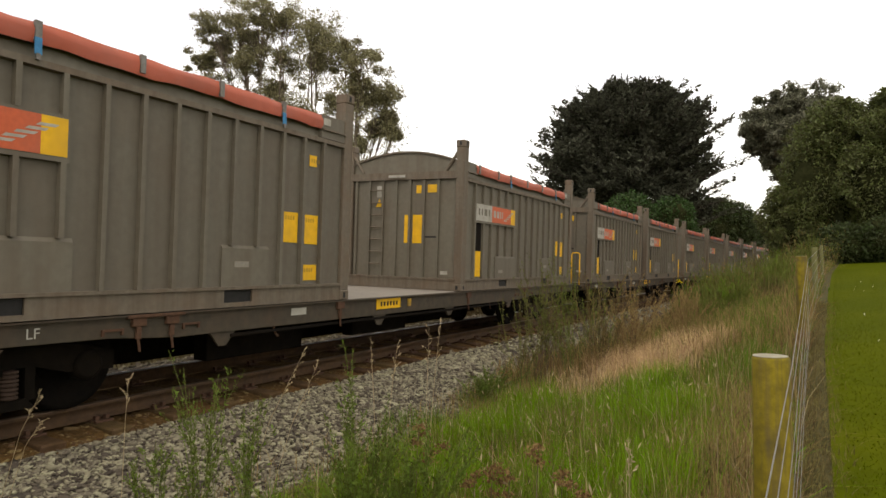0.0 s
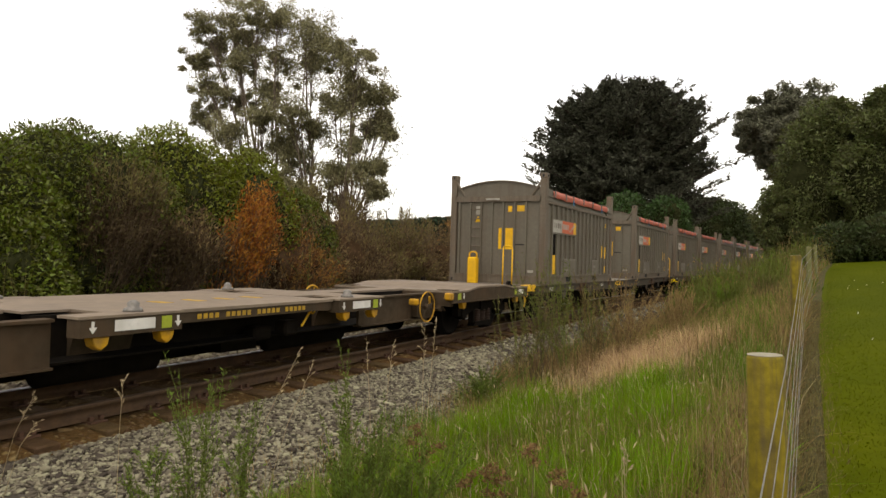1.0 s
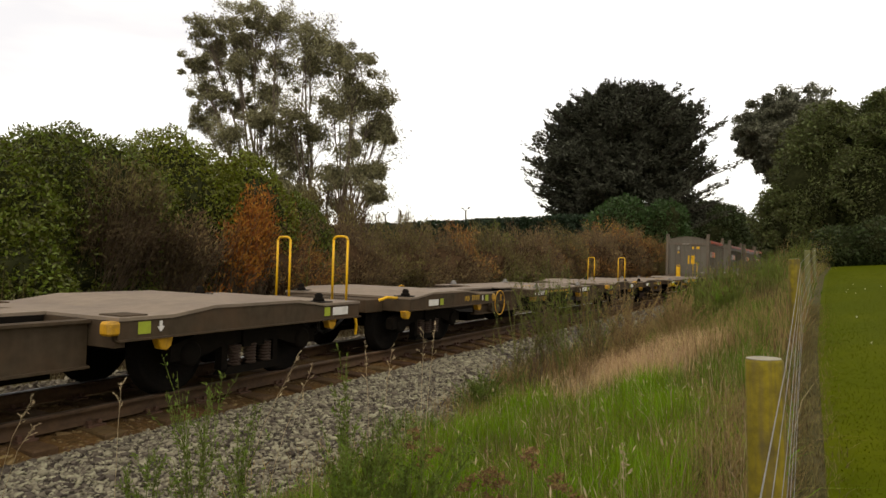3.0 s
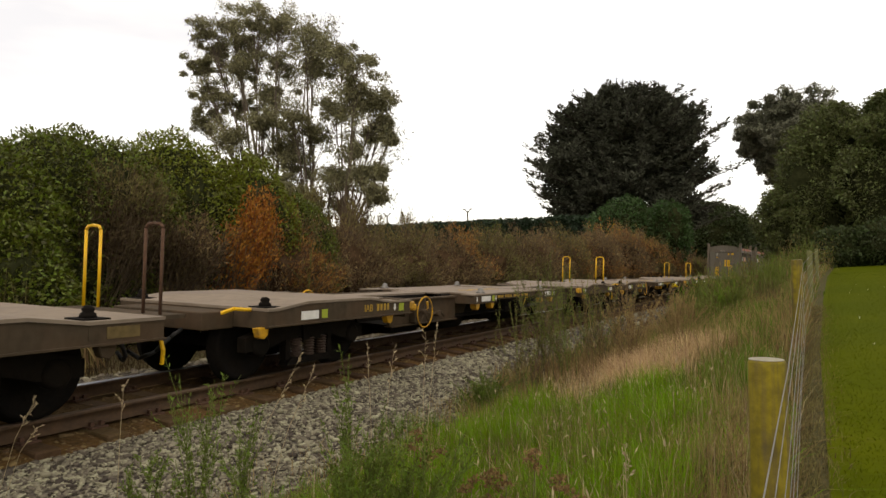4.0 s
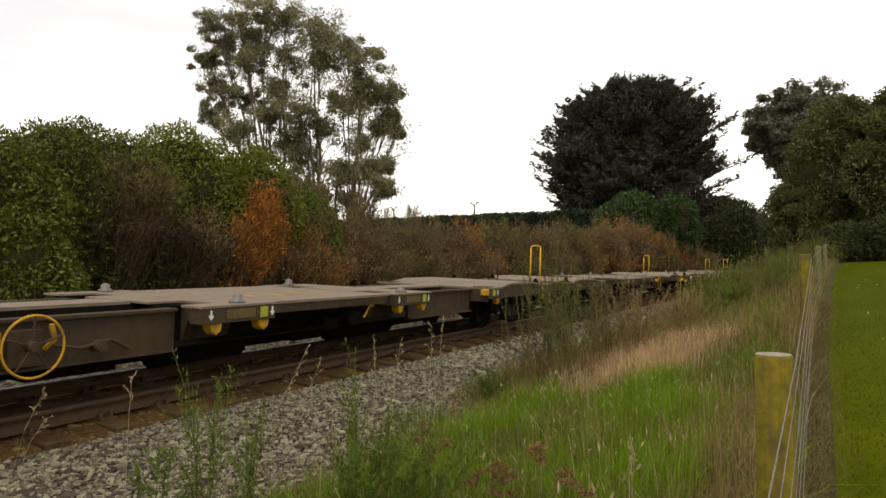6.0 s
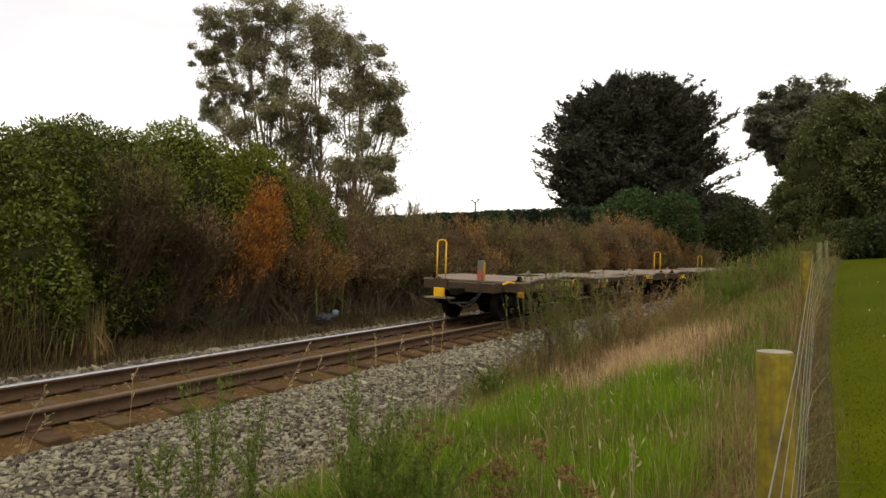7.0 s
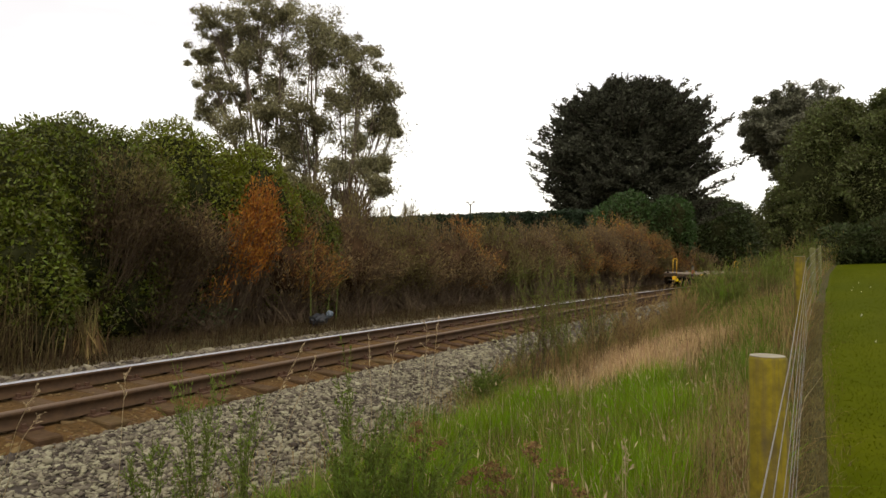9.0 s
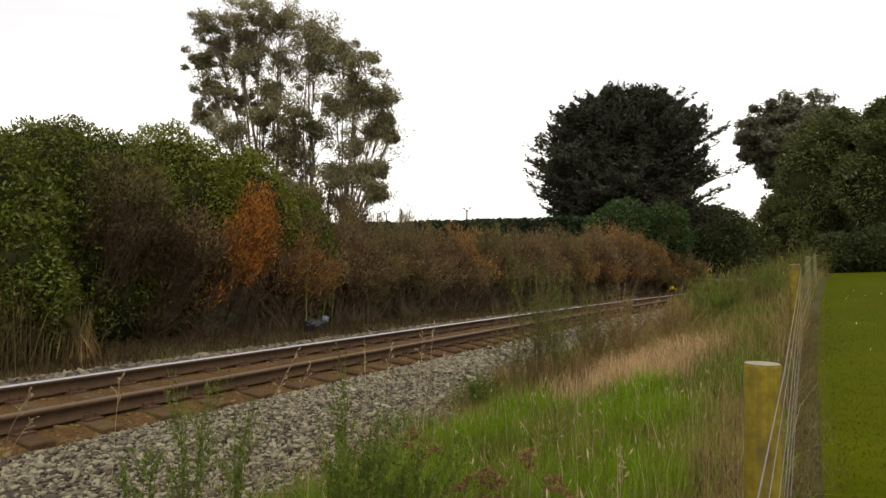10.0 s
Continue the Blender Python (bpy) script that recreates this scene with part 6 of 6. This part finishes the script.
def broad_tree(x, y, lobes, label, mat, leaves, size=0.22, name="garden_tree", group="garden trees"):
    t = thing(name, label, "tree", group)
    gz = float(land(x, y))
    trunk = bmesh.new()
    zs = max(c[2] for c, r in lobes)
    limb(trunk, ((x, y, gz - 0.3), (x + 0.1, y, gz + (zs - gz) * 0.5), (x, y, zs)), 0.28, 0.08, 9)
    pts, lean = [], []
    for c, r in lobes:
        limb(trunk, ((x, y, gz + (zs - gz) * 0.3), tuple((np.array((x, y, zs)) + np.array(c)) / 2), c), 0.12, 0.04, 6)
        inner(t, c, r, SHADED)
        a, nrm = lobe_points(leaves, c, r, 0.13, 0.22)
        pts.append(a)
        lean.append(nrm * 0.7)
        for q in range(26):
            o = unit(rng.normal(size=(1, 3)))[0]
            cc = np.array(c) + o * np.array(r) * 0.95
            rr = min(r) * rng.uniform(0.16, 0.3)
            b, n2 = lobe_points(int(leaves / 34), cc, (rr, rr, rr * 0.8), 0.3)
            pts.append(b)
            lean.append(n2 * 0.7)
    part("trunk", trunk, BARK_DARK, t)
    part("crown", leaf_mesh("crown", np.concatenate(pts), size, size * 0.42, mat, lean=np.concatenate(lean), spread=1.0), None, t, "dense bushy crown")
    return t


broad_tree(9.2, 52, (((8.6, 52, 6.2), (3.3, 3.2, 4.6)), ((10.0, 52, 9.3), (2.7, 2.8, 3.0)), ((7.2, 51.5, 4.4), (2.4, 2.4, 3.0))), "dense grey-green bushy tree at the lawn's end", L_TREE, 16150, 0.21)
broad_tree(13.2, 50, (((12.9, 50, 6.3), (3.6, 3.4, 4.8)), ((13.2, 50, 9.6), (2.7, 2.8, 2.9))), "dense grey-green bushy tree at the lawn's end", L_TREE, 18050, 0.21)
broad_tree(18.5, 49, (((18.5, 49, 6.5), (4.0, 3.6, 5.2)), ((17.6, 49, 9.8), (2.6, 2.6, 2.8))), "dense dark bushy tree beyond the lawn", L_TREE, 13300, 0.21)
for x, y, z, r, mat in ((9.2, 45.5, 2.4, 1.6, L_DARKBUSH), (11.6, 45, 2.7, 1.8, L_DARKBUSH), (14.4, 45, 2.7, 1.9, L_TREE), (17.4, 44.5, 2.8, 1.9, L_DARKBUSH)):
    shrub("garden_shrub", (((x, y, z), (r, r * 0.9, r * 0.85), 5200),), 0, (mat,), 0.2, 0.09, "rounded dark green shrub at the edge of the lawn", group="shrubs along the lawn")
for x, y, z, r, n in ((-6.3, 60, 4.6, (3.2, 2.6, 3.2), 9000), (-2.6, 61, 4.6, (1.9, 2.0, 2.9), 5000)):
    shrub("rounded_bush", (((x, y, z), r, n),), 0, (L_ROUNDBUSH,), 0.3, 0.12, "rounded bright green bush below the cypress", group="bushes below the cypress")
for x, y, z, r, n in ((-2.6, 105, 5.6, (5.2, 3.5, 6.0), 11000), (2.4, 108, 4.0, (3.0, 2.5, 4.6), 6000), (-7.5, 104, 4.4, (5, 3, 5), 6000)):
    shrub("distant_bush", (((x, y, z), r, n),), 0, (L_DARKBUSH,), 0.5, 0.2, "dark green bush beyond the bend of the line", group="bushes beyond the bend")

# far shelter belt with two light poles behind it
hx = np.linspace(-85, -9.5, 60000) + rng.normal(0, 0.3, 60000)
top = 6.45 + 0.05 * np.sin(hx * 0.9)
face = rng.uniform(0, 1, 60000)
hz = np.where(face < 0.3, top - np.abs(rng.normal(0, 0.1, 60000)), rng.uniform(0.3, 1, 60000) * top)
hy = np.where(face < 0.3, rng.uniform(61, 63.5, 60000), 61 + rng.normal(0, 0.15, 60000))
t = thing("clipped_hedge", "long dark clipped shelter hedge across the field", "hedge")
part("foliage", leaf_mesh("foliage", np.c_[hx, hy, hz], 0.32, 0.15, L_HEDGE, spread=1.0), None, t)
part("core", boxes((-85, -9.8, 61.3, 63.3, 0.2, 6.2)), L_HEDGE, t, "dense dark inside of the hedge")
for x in (-39.9, -28.3):
    bm = bmesh.new()
    rod(bm, (x, 75, 0.5), (x, 75, 9.0), 0.13, 0.09, 8)
    for sx in (-1, 1):
        rod(bm, (x, 75, 8.85), (x + sx * 0.45, 75, 9.2), 0.05, 0.04, 6)
        box(bm, x + sx * 0.45 - 0.16, x + sx * 0.45 + 0.16, 74.9, 75.1, 9.17, 9.27)
    t = thing("light_pole", "slim grey pole with two arms beyond the hedge", "pole", "poles beyond the hedge")
    part("pole", bm, WAGON, t)
for x, h in ((-38.2, 10.4), (-37.3, 10.0), (-34.5, 8.4), (-26.2, 7.9), (-24.0, 7.8)):
    t = thing("bare_poplar", "thin bare treetop showing above the hedge", "tree", "bare treetops beyond the hedge")
    a = [np.array([x, 76, 0.6])] * 9
    b = [np.array([x + rng.normal(0, 0.28), 76, h - rng.uniform(0, 2.0)]) for _ in range(9)]
    part("branchwork", sticks("branchwork", a, b, 0.06, TWIG), None, t)

# ---------------------------------------------------------------- grass and weeds on the near verge


def verge(n, y0, y1, power, inside):
    """Rooted places between the ballast and the fence, kept where inside(x, y, chance) says so."""
    y = y0 + (y1 - y0) * rng.uniform(0, 1, n) ** power
    fx = np.interp(y, FENCE_Y, FENCE_X)
    x0 = y ** 2 * BEND / 2 + 2.15
    x = x0 + (fx + 0.05 - x0) * rng.uniform(0, 1, n)
    keep = inside(x, y, rng.uniform(0, 1, n))
    x, y = x[keep], y[keep]
    return np.c_[x, y, land(x, y) - 0.02]


def patchy(x, y, f=1.3):
    return 0.5 + 0.25 * np.sin(x * f * 1.7 + 0.6) + 0.25 * np.sin(y * f + 1.1 * np.sin(x * f))


def green_zone(x, y, c):
    edge = np.clip((x - (2.65 + 0.03 * y)) / 0.5, 0, 1) * np.clip((6.0 - x) / 0.5, 0.12, 1)
    near = np.clip((8.5 - 0.7 * np.clip(x - 4.7, 0, 2) - y + 0.35 * np.sin(x * 3)) / 1.1, 0.0, 1)
    near = near * np.where((x > 5.55) & (y < 3.25), 0.0, 1)
    return c < edge * near * (0.35 + 0.65 * patchy(x, y, 2.3))


def straw_zone(x, y, c):
    strip_ = np.clip((x - 5.50) / 0.4, 0, 1) * 0.5 * np.where(y > 8, 0.25 + 0.75 * patchy(x, y, 2.0), 1)
    patch = np.clip(1.3 - np.hypot((x - 4.45) / 0.75, (y - 9.8) / 1.4), 0, 1) * 0.6
    rest = 0.10 + 0.22 * np.clip((y - 8) / 3, 0, 1) * patchy(x, y, 1.7)
    clear = np.where((x > 5.6) & (y < 3.25), 0.0, 1)
    return c < np.maximum(np.maximum(strip_, patch), rest) * clear


def patch_zone(x, y, c):
    r = np.hypot((x - 4.5) / 0.72, (y - 9.7) / 1.25) + 0.45 * np.sin(4.3 * x + 0.5) * np.sin(2.6 * y)
    return c < np.clip(1.5 - r, 0, 1)


def stuff(name, me, label, category="grass"):
    return tagged(new(name, me), label, category, kind="stuff")


stuff("green_grass", blade_mesh("green_grass", verge(130000, 1.6, 9, 1.05, green_zone), 0.235, 0.0048, L_GRASS, 0.55, 0.6), "lush green meadow grass on the verge")
stuff("green_grass", blade_mesh("green_grass", verge(40000, 1.6, 9, 1.05, green_zone), 0.19, 0.008, L_GRASS_DARK, 0.5), "darker green grass beneath the taller blades")
stuff("dry_grass", blade_mesh("dry_grass", verge(70000, 1.6, 14, 0.85, straw_zone), 0.25, 0.0065, L_STRAW_DULL, 0.6), "dry straw-coloured grass along the verge and fence")
stuff("pale_straw", blade_mesh("pale_straw", verge(60000, 6.5, 13, 1.0, patch_zone), 0.34, 0.0065, L_STRAW, 0.5, 0.6), "bleached pinkish straw lying in a patch")
stuff("grass_thatch", blade_mesh("grass_thatch", verge(13000, 1.6, 9, 1.0, green_zone), 0.22, 0.005, L_STRAW_DULL, 0.7, 0.6), "brown dead blades among the green grass")
stuff("dark_tufts", blade_mesh("dark_tufts", verge(60000, 1.6, 9, 1.0, lambda x, y, c: green_zone(x, y, c) & (np.sin(5.1 * x + 1.3 * y) * np.sin(3.7 * y - 2.2 * x) > 0.45)), 0.27, 0.005, L_GRASS_DARK, 0.45, 0.5), "darker tufts in the green grass")
stuff("rank_grass", blade_mesh("rank_grass", verge(56000, 7.0, 16, 1.0, lambda x, y, c: c < np.clip((x - 4.85 + 0.35 * np.sin(2.1 * y)) / 0.4, 0, 1) * np.clip((6.25 - x) / 0.4, 0.1, 1) * patchy(x, y, 1.9)), 0.30, 0.008, L_GRASS_DARK, 0.5, 0.6), "dark green rank grass along the fence")
stuff("shoulder_straw", blade_mesh("shoulder_straw", verge(40000, 7.2, 12, 1.0, lambda x, y, c: (x < 3.9) & (c < 0.75 * patchy(x, y, 2.4) + 0.1)), 0.20, 0.0065, L_STRAW_DULL, 0.8, 0.6), "matted brown straw at the edge of the ballast")
stuff("shoulder_weeds", blade_mesh("shoulder_weeds", verge(14000, 6.2, 10, 1.0, lambda x, y, c: (x < 3.6) & (patchy(x, y, 3.1) > 0.66)), 0.24, 0.0065, L_GRASS_DARK, 0.7, 0.6), "low green weeds at the edge of the ballast")
stuff("fence_straw", blade_mesh("fence_straw", verge(34000, 2.6, 9.5, 1.0, lambda x, y, c: (x > 5.15 + 0.25 * np.sin(3 * y)) & (x < 5.95) & ((x < 5.7) | (y > 3.3))), 0.24, 0.0052, L_STRAW_DULL, 0.7, 0.6), "dense tan dry grass beside the fence")
stuff("dead_stems", blade_mesh("dead_stems", verge(9000, 2.2, 6.2, 1.0, lambda x, y, c: (c < patchy(x, y, 2.6) ** 1.5) & (x > 3.3)), 0.32, 0.0042, L_STRAW_DULL, 0.9, 0.6), "tangled dead stems in the foreground grass")
stuff("dry_tufts", blade_mesh("dry_tufts", verge(60000, 2.2, 8.6, 1.0, lambda x, y, c: (x > 3.2) & (np.sin(4.3 * x + 2.1 * y + 1.2) * np.sin(3.1 * y - 2.9 * x) > 0.62)), 0.26, 0.0045, L_BROWNGREEN, 0.6, 0.6), "dull olive and brown tufts among the green")
stuff("tall_tufts", blade_mesh("tall_tufts", verge(50000, 2.2, 8.6, 1.0, lambda x, y, c: (x > 3.1) & (x < 5.7) & (np.sin(2.7 * x - 1.6 * y + 0.4) * np.sin(2.3 * y + 1.9 * x) > 0.5)), 0.36, 0.0052, L_GRASS, 0.45, 0.5), "taller lush tufts of green grass")
y = 2.4 + 5.5 * rng.uniform(0, 1, 420)
x = 3.2 + 2.5 * rng.uniform(0, 1, 420)
z = land(x, y) + rng.uniform(0.18, 0.42, 420)
stuff("pale_seed_heads", leaf_mesh("pale_seed_heads", np.c_[x, y, z], 0.055, 0.010, L_STRAW_PALE, lean=np.array([0, 0, 1.2]), spread=0.6), "small pale seed heads above the grass")
stuff("seed_stalks", blade_mesh("seed_stalks", verge(2200, 1.8, 9, 1.0, lambda x, y, c: (c < 0.7) & (x > 3.0)), 0.42, 0.004, L_STRAW_PALE, 0.35), "pale dry seed stalks among the green grass")
stuff("far_verge_grass", blade_mesh("far_verge_grass", verge(34000, 10.2, 48, 1.5, lambda x, y, c: (c < 0.15 + 0.7 * patchy(x, y, 0.9)) & (y > 11.5 - 0.9 * np.clip(x - 5, 0, 2) + 0.6 * np.sin(4 * x))), 0.34, 0.011, L_GRASS_DARK, 0.4), "rank green grass farther along the verge")
stuff("far_verge_straw", blade_mesh("far_verge_straw", verge(40000, 9.5, 48, 1.5, lambda x, y, c: c < 0.9 - 0.6 * patchy(x, y, 0.9)), 0.40, 0.010, L_STRAW_DULL, 0.4), "dry brown grass farther along the verge")
y = 2.2 + 14 * rng.uniform(0, 1, 9000) ** 1.2
x = np.interp(y, FENCE_Y, FENCE_X) + rng.normal(0.10, 0.12, 9000)
stuff("fence_grass", blade_mesh("fence_grass", np.c_[x, y, land(x, y) + 0.02], 0.10, 0.005, L_BROWNGREEN, 0.9), "dead flattened grass under the fence wires")
y = 2.5 + 32 * rng.uniform(0, 1, 70000) ** 1.6
x = np.interp(y, FENCE_Y, FENCE_X) + 0.34 + 5.5 * rng.uniform(0, 1, 70000) ** 1.2 * (0.4 + y / 20)
stuff("lawn_grass", blade_mesh("lawn_grass", np.c_[x, y, land(x, y) + 0.05], 0.028, 0.006, L_LAWN, 1.3), "short mown lawn grass with a few daisies")
y = 4 + 25 * rng.uniform(0, 1, 60)
x = np.interp(y, FENCE_Y, FENCE_X) + 0.8 + 5 * rng.uniform(0, 1, 60)
stuff("daisies", leaf_mesh("daisies", np.c_[x, y, land(x, y) + 0.10], 0.035, 0.035, WHITE), "small white daisies in the lawn", "flowers")


def broom(x, y, height, width, stems, label, mat=None, twig=None, name="broom_plant", leafy=100, lean=(0, 0), thin=0.0032):
    """A wiry broom plant: many upright green stems, each forked, with tiny leaves."""
    t = thing(name, label, "broom plant", "broom plants on the verge")
    base = np.array([x, y, float(land(x, y)) - 0.02])
    a, b, rr, pts, lns = [], [], [], [], []
    for q in range(stems):
        h = height * rng.uniform(0.55, 1.0)
        o = np.array([rng.normal(lean[0], width * 0.5), rng.normal(lean[1], width * 0.5), 0])
        root = base + np.array([rng.normal(0, width * 0.12), rng.normal(0, width * 0.12), 0])
        knee = root + o * 0.35 + np.array([0, 0, h * 0.5])
        tip = root + o + np.array([0, 0, h])
        a += [root, knee]
        b += [knee, tip]
        rr += [thin * 1.3, thin]
        forks = [(knee, tip)]
        for k in range(4):
            st = knee + (tip - knee) * rng.uniform(-0.5, 0.7)
            en = st + (tip - knee) * rng.uniform(0.3, 0.55) + np.array([rng.normal(0, 0.06), rng.normal(0, 0.06), 0.03])
            a.append(st)
            b.append(en)
            rr.append(thin * 0.7)
            forks.append((st, en))
        for st, en in forks:
            n = int(leafy * 0.35)
            w = rng.uniform(0, 1, (n, 1))
            pts.append(st + (en - st) * w + rng.normal(0, 0.006, (n, 3)))
            lns.append(np.repeat(unit((en - st)[None]) * 1.3, n, 0))
    part("stem_growth", sticks("stem_growth", a, b, rr, twig or GREEN_STEM), None, t)
    part("foliage", leaf_mesh("foliage", np.concatenate(pts), 0.030, 0.008, mat or L_BROOM, lean=np.concatenate(lns), spread=0.7), None, t)
    return t


broom(2.98, 3.05, 1.28, 0.22, 12, "thin green broom plant standing at the ballast's edge", leafy=52)
broom(3.34, 3.05, 1.22, 0.16, 7, "slender green broom plant at the ballast's edge", leafy=52)
broom(3.72, 3.55, 1.40, 0.07, 4, "single tall leafy broom shoot", leafy=130)
broom(4.08, 3.10, 0.98, 0.34, 26, "bushy green broom plant in the long grass")
broom(4.38, 3.30, 0.92, 0.30, 16, "bushy green broom plant in the long grass")
broom(2.80, 2.85, 0.85, 0.16, 5, "small wiry broom plant on the stones")
for x, y, h, mat, stem, n in ((2.9, 9.0, 1.6, L_BROWNGREEN, GREEN_STEM, 13), (3.05, 9.3, 2.1, L_BROOM_FAR, TWIG, 22), (3.4, 9.5, 1.9, L_BROOM_FAR, GREEN_STEM, 18), (3.75, 9.8, 1.7, L_BROWNGREEN, L_STRAW_DULL, 18), (4.2, 10.0, 1.4, L_STRAW_DULL, L_STRAW_DULL, 20),
                              (2.95, 10.6, 1.7, L_BROWN, TWIG, 18), (3.5, 11.0, 1.7, L_BROOM_FAR, TWIG, 18), (3.9, 11.4, 1.6, L_STRAW_DULL, TWIG, 26), (4.6, 12.0, 1.2, L_STRAW_DULL, L_STRAW_DULL, 26)):
    broom(x, y, h, 0.60, n, "loose hazy olive broom bush by the ballast" if mat is not L_STRAW_DULL else "loose dry straw-coloured broom by the ballast", mat, stem, leafy=90, thin=0.0032)
broom(2.75, 8.0, 0.62, 0.45, 24, "low green broom on the ballast shoulder", leafy=70)
for x, y, h, w_ in ((3.2, 21.5, 0.85, 0.4), (3.35, 25.5, 1.15, 0.5), (3.7, 30, 1.4, 0.6), (4.1, 21, 1.2, 0.6), (3.7, 24.5, 1.5, 0.7), (3.9, 28, 1.8, 0.8), (4.2, 32.5, 2.0, 0.9), (4.6, 18.5, 0.9, 0.5), (5.1, 17.2, 0.8, 0.6), (5.9, 18.6, 0.8, 0.7), (4.9, 21.5, 1.25, 0.7), (5.9, 22.5, 1.1, 0.8), (4.7, 25, 1.5, 0.9), (5.9, 26.5, 1.3, 0.9), (5.2, 30, 1.7, 1.0), (6.6, 31, 1.5, 1.0), (5.9, 36, 1.9, 1.1), (7.3, 39, 2.0, 1.2)):
    broom(x, y, h, w_ * 0.6, 60, "green broom bush farther along the verge", L_BROOM_FAR, leafy=110, thin=0.006)
    for q in range(5):
        o = rng.normal(0, 0.5, 2) * w_
        hq = h * rng.uniform(0.45, 1.05)
        pts = np.array([x + o[0], y + o[1], float(land(x, y)) + hq * 0.42]) + np.clip(rng.normal(0, 0.5, (330, 3)), -1.3, 1.3) * np.array([w_ * 0.55, w_ * 0.8, hq * 0.62])
        stuff("broom_foliage", leaf_mesh("broom_foliage", pts, 0.16, 0.016, (L_BROOM_FAR, L_BROWNGREEN, L_BROOM_FAR, L_STRAW_DULL, L_GRASS_DARK)[q], lean=np.array([0, 0, 1.5]), spread=0.45), "fine green and dry broom growth along the verge", "foliage")
pts = np.array([4.3, 14, 0.93]) + rng.normal(0, 0.02, (14, 3))
stuff("broom_flowers", leaf_mesh("broom_flowers", pts, 0.04, 0.03, L_FLOWER), "small cluster of yellow broom flowers", "flowers")


def dock(x, y, h):
    """A dock plant gone to seed: a brown stem with whorls of rusty seed."""
    t = thing("dock_plant", "rust-brown dock seed head above the grass", "dock plant", "docks gone to seed")
    base = np.array([x, y, float(land(x, y))])
    tip = base + np.array([0.03, 0.02, h])
    part("stem", sticks("stem", [base], [tip], 0.005, TWIG), None, t)
    pts = []
    for q in range(3):
        c = base + (tip - base) * (1.0 - 0.07 * q) + np.array([rng.normal(0, 0.035), rng.normal(0, 0.035), 0])
        pts.append(c + rng.normal(0, 1, (60, 3)) * np.array([0.024, 0.024, 0.007]))
    heads = part("seed_head", leaf_mesh("seed_head", np.concatenate(pts), 0.018, 0.014, L_DOCK), None, t)
    tagged(heads, "small dry seeds along the stem", kind="stuff")


for x, y, z in ((4.17, 3.6, 0.21), (4.22, 3.6, 0.10), (4.55, 3.6, -0.03), (4.66, 3.6, 0.0), (4.77, 3.6, 0.05), (4.94, 3.6, 0.18), (4.70, 3.6, -0.12), (5.18, 3.6, -0.01), (5.05, 3.7, 0.03)):
    h = z - float(land(x, y))
    dock(x, y, h)


def dry_stalk(x, y, x1, y1, z1):
    """One bleached grass stalk with a drooping seed head."""
    t = thing("dry_stalk", "bleached dry grass stalk with a drooping seed head", "dry grass stalk", "dry stalks by the ballast")
    base = np.array([x, y, float(land(x, y)) if off_track(x, y) > 2.8 else -0.35])
    tip = np.array([x1, y1, z1])
    mid = base + (tip - base) * 0.6 + np.array([0, 0, 0.10])
    a, b, r = [base, mid], [mid, tip], [0.0034, 0.0026]
    pts, ln = [], []
    for q in range(7):
        st = mid + (tip - mid) * (0.35 + 0.1 * q)
        en = st + unit((tip - mid)[None])[0] * 0.06 + np.array([rng.normal(0, 0.015), rng.normal(0, 0.015), -0.02])
        a.append(st)
        b.append(en)
        r.append(0.0016)
        pts.append(st + (en - st) * rng.uniform(0.3, 1.0, (5, 1)))
        ln.append(np.repeat(unit((en - st)[None]), 5, 0))
    part("stem", sticks("stem", a, b, r, L_STRAW_PALE), None, t)
    heads = part("seed_head", leaf_mesh("seed_head", np.concatenate(pts), 0.022, 0.007, L_STRAW_PALE, lean=np.concatenate(ln), spread=0.4), None, t)
    tagged(heads, "small dry seeds along the stem", kind="stuff")


for row in ((2.02, 2.35, 2.38, 2.4, 0.46), (1.98, 2.42, 2.33, 2.45, 0.30), (2.56, 2.8, 2.62, 2.8, 0.50), (3.05, 3.15, 3.66, 3.2, 0.70), (3.25, 3.2, 3.72, 3.25, 0.62),
            (3.66, 4.0, 3.60, 4.0, 0.68), (3.68, 4.0, 3.82, 4.0, 0.66), (3.76, 4.5, 3.90, 4.5, 0.78), (3.78, 4.45, 3.80, 4.5, 0.74), (5.62, 2.9, 5.62, 2.9, 0.42)):
    dry_stalk(*row)

# ---------------------------------------------------------------- sleepers, one by one
for i in range(300):
    s = -22 + i * 0.62
    jig = 0.05 * math.sin(i * 12.9898)
    part("sleeper", sleeper_me, SLEEPER, track, place=on_track(s) @ pose(jig, 0, 0, 0, 0, 40 * jig))
    if -12 < s < 70:
        part("rail_plates", plate_me, RUST, track, place=on_track(s))


# ---------------------------------------------------------------- what moves
def motions():
    times = [i * 0.5 for i in range(21)]
    for w, u in TRAIN:
        walk(w, [(t, on_track(START + SPEED * t + u)) for t in times])
    for c, u in containers:
        walk(c, [(t, on_track(START + SPEED * t + u + LONG / 2) @ pose(0, -LONG / 2, ZB)) for t in times])
    # wheels turn as the wagons roll, a row for every thirtieth of a second
    step = math.degrees(SPEED / FPS / 0.42)
    for w, u in TRAIN[:6]:
        for b in w.children:
            if b.name.startswith("bogie"):
                for a in b.children:
                    if a.name.startswith("wheelset"):
                        at = a.matrix_basis.translation.copy()
                        walk(a, [(i / FPS, pose(at.x, at.y, at.z, -step * i)) for i in range(301)])


motions()
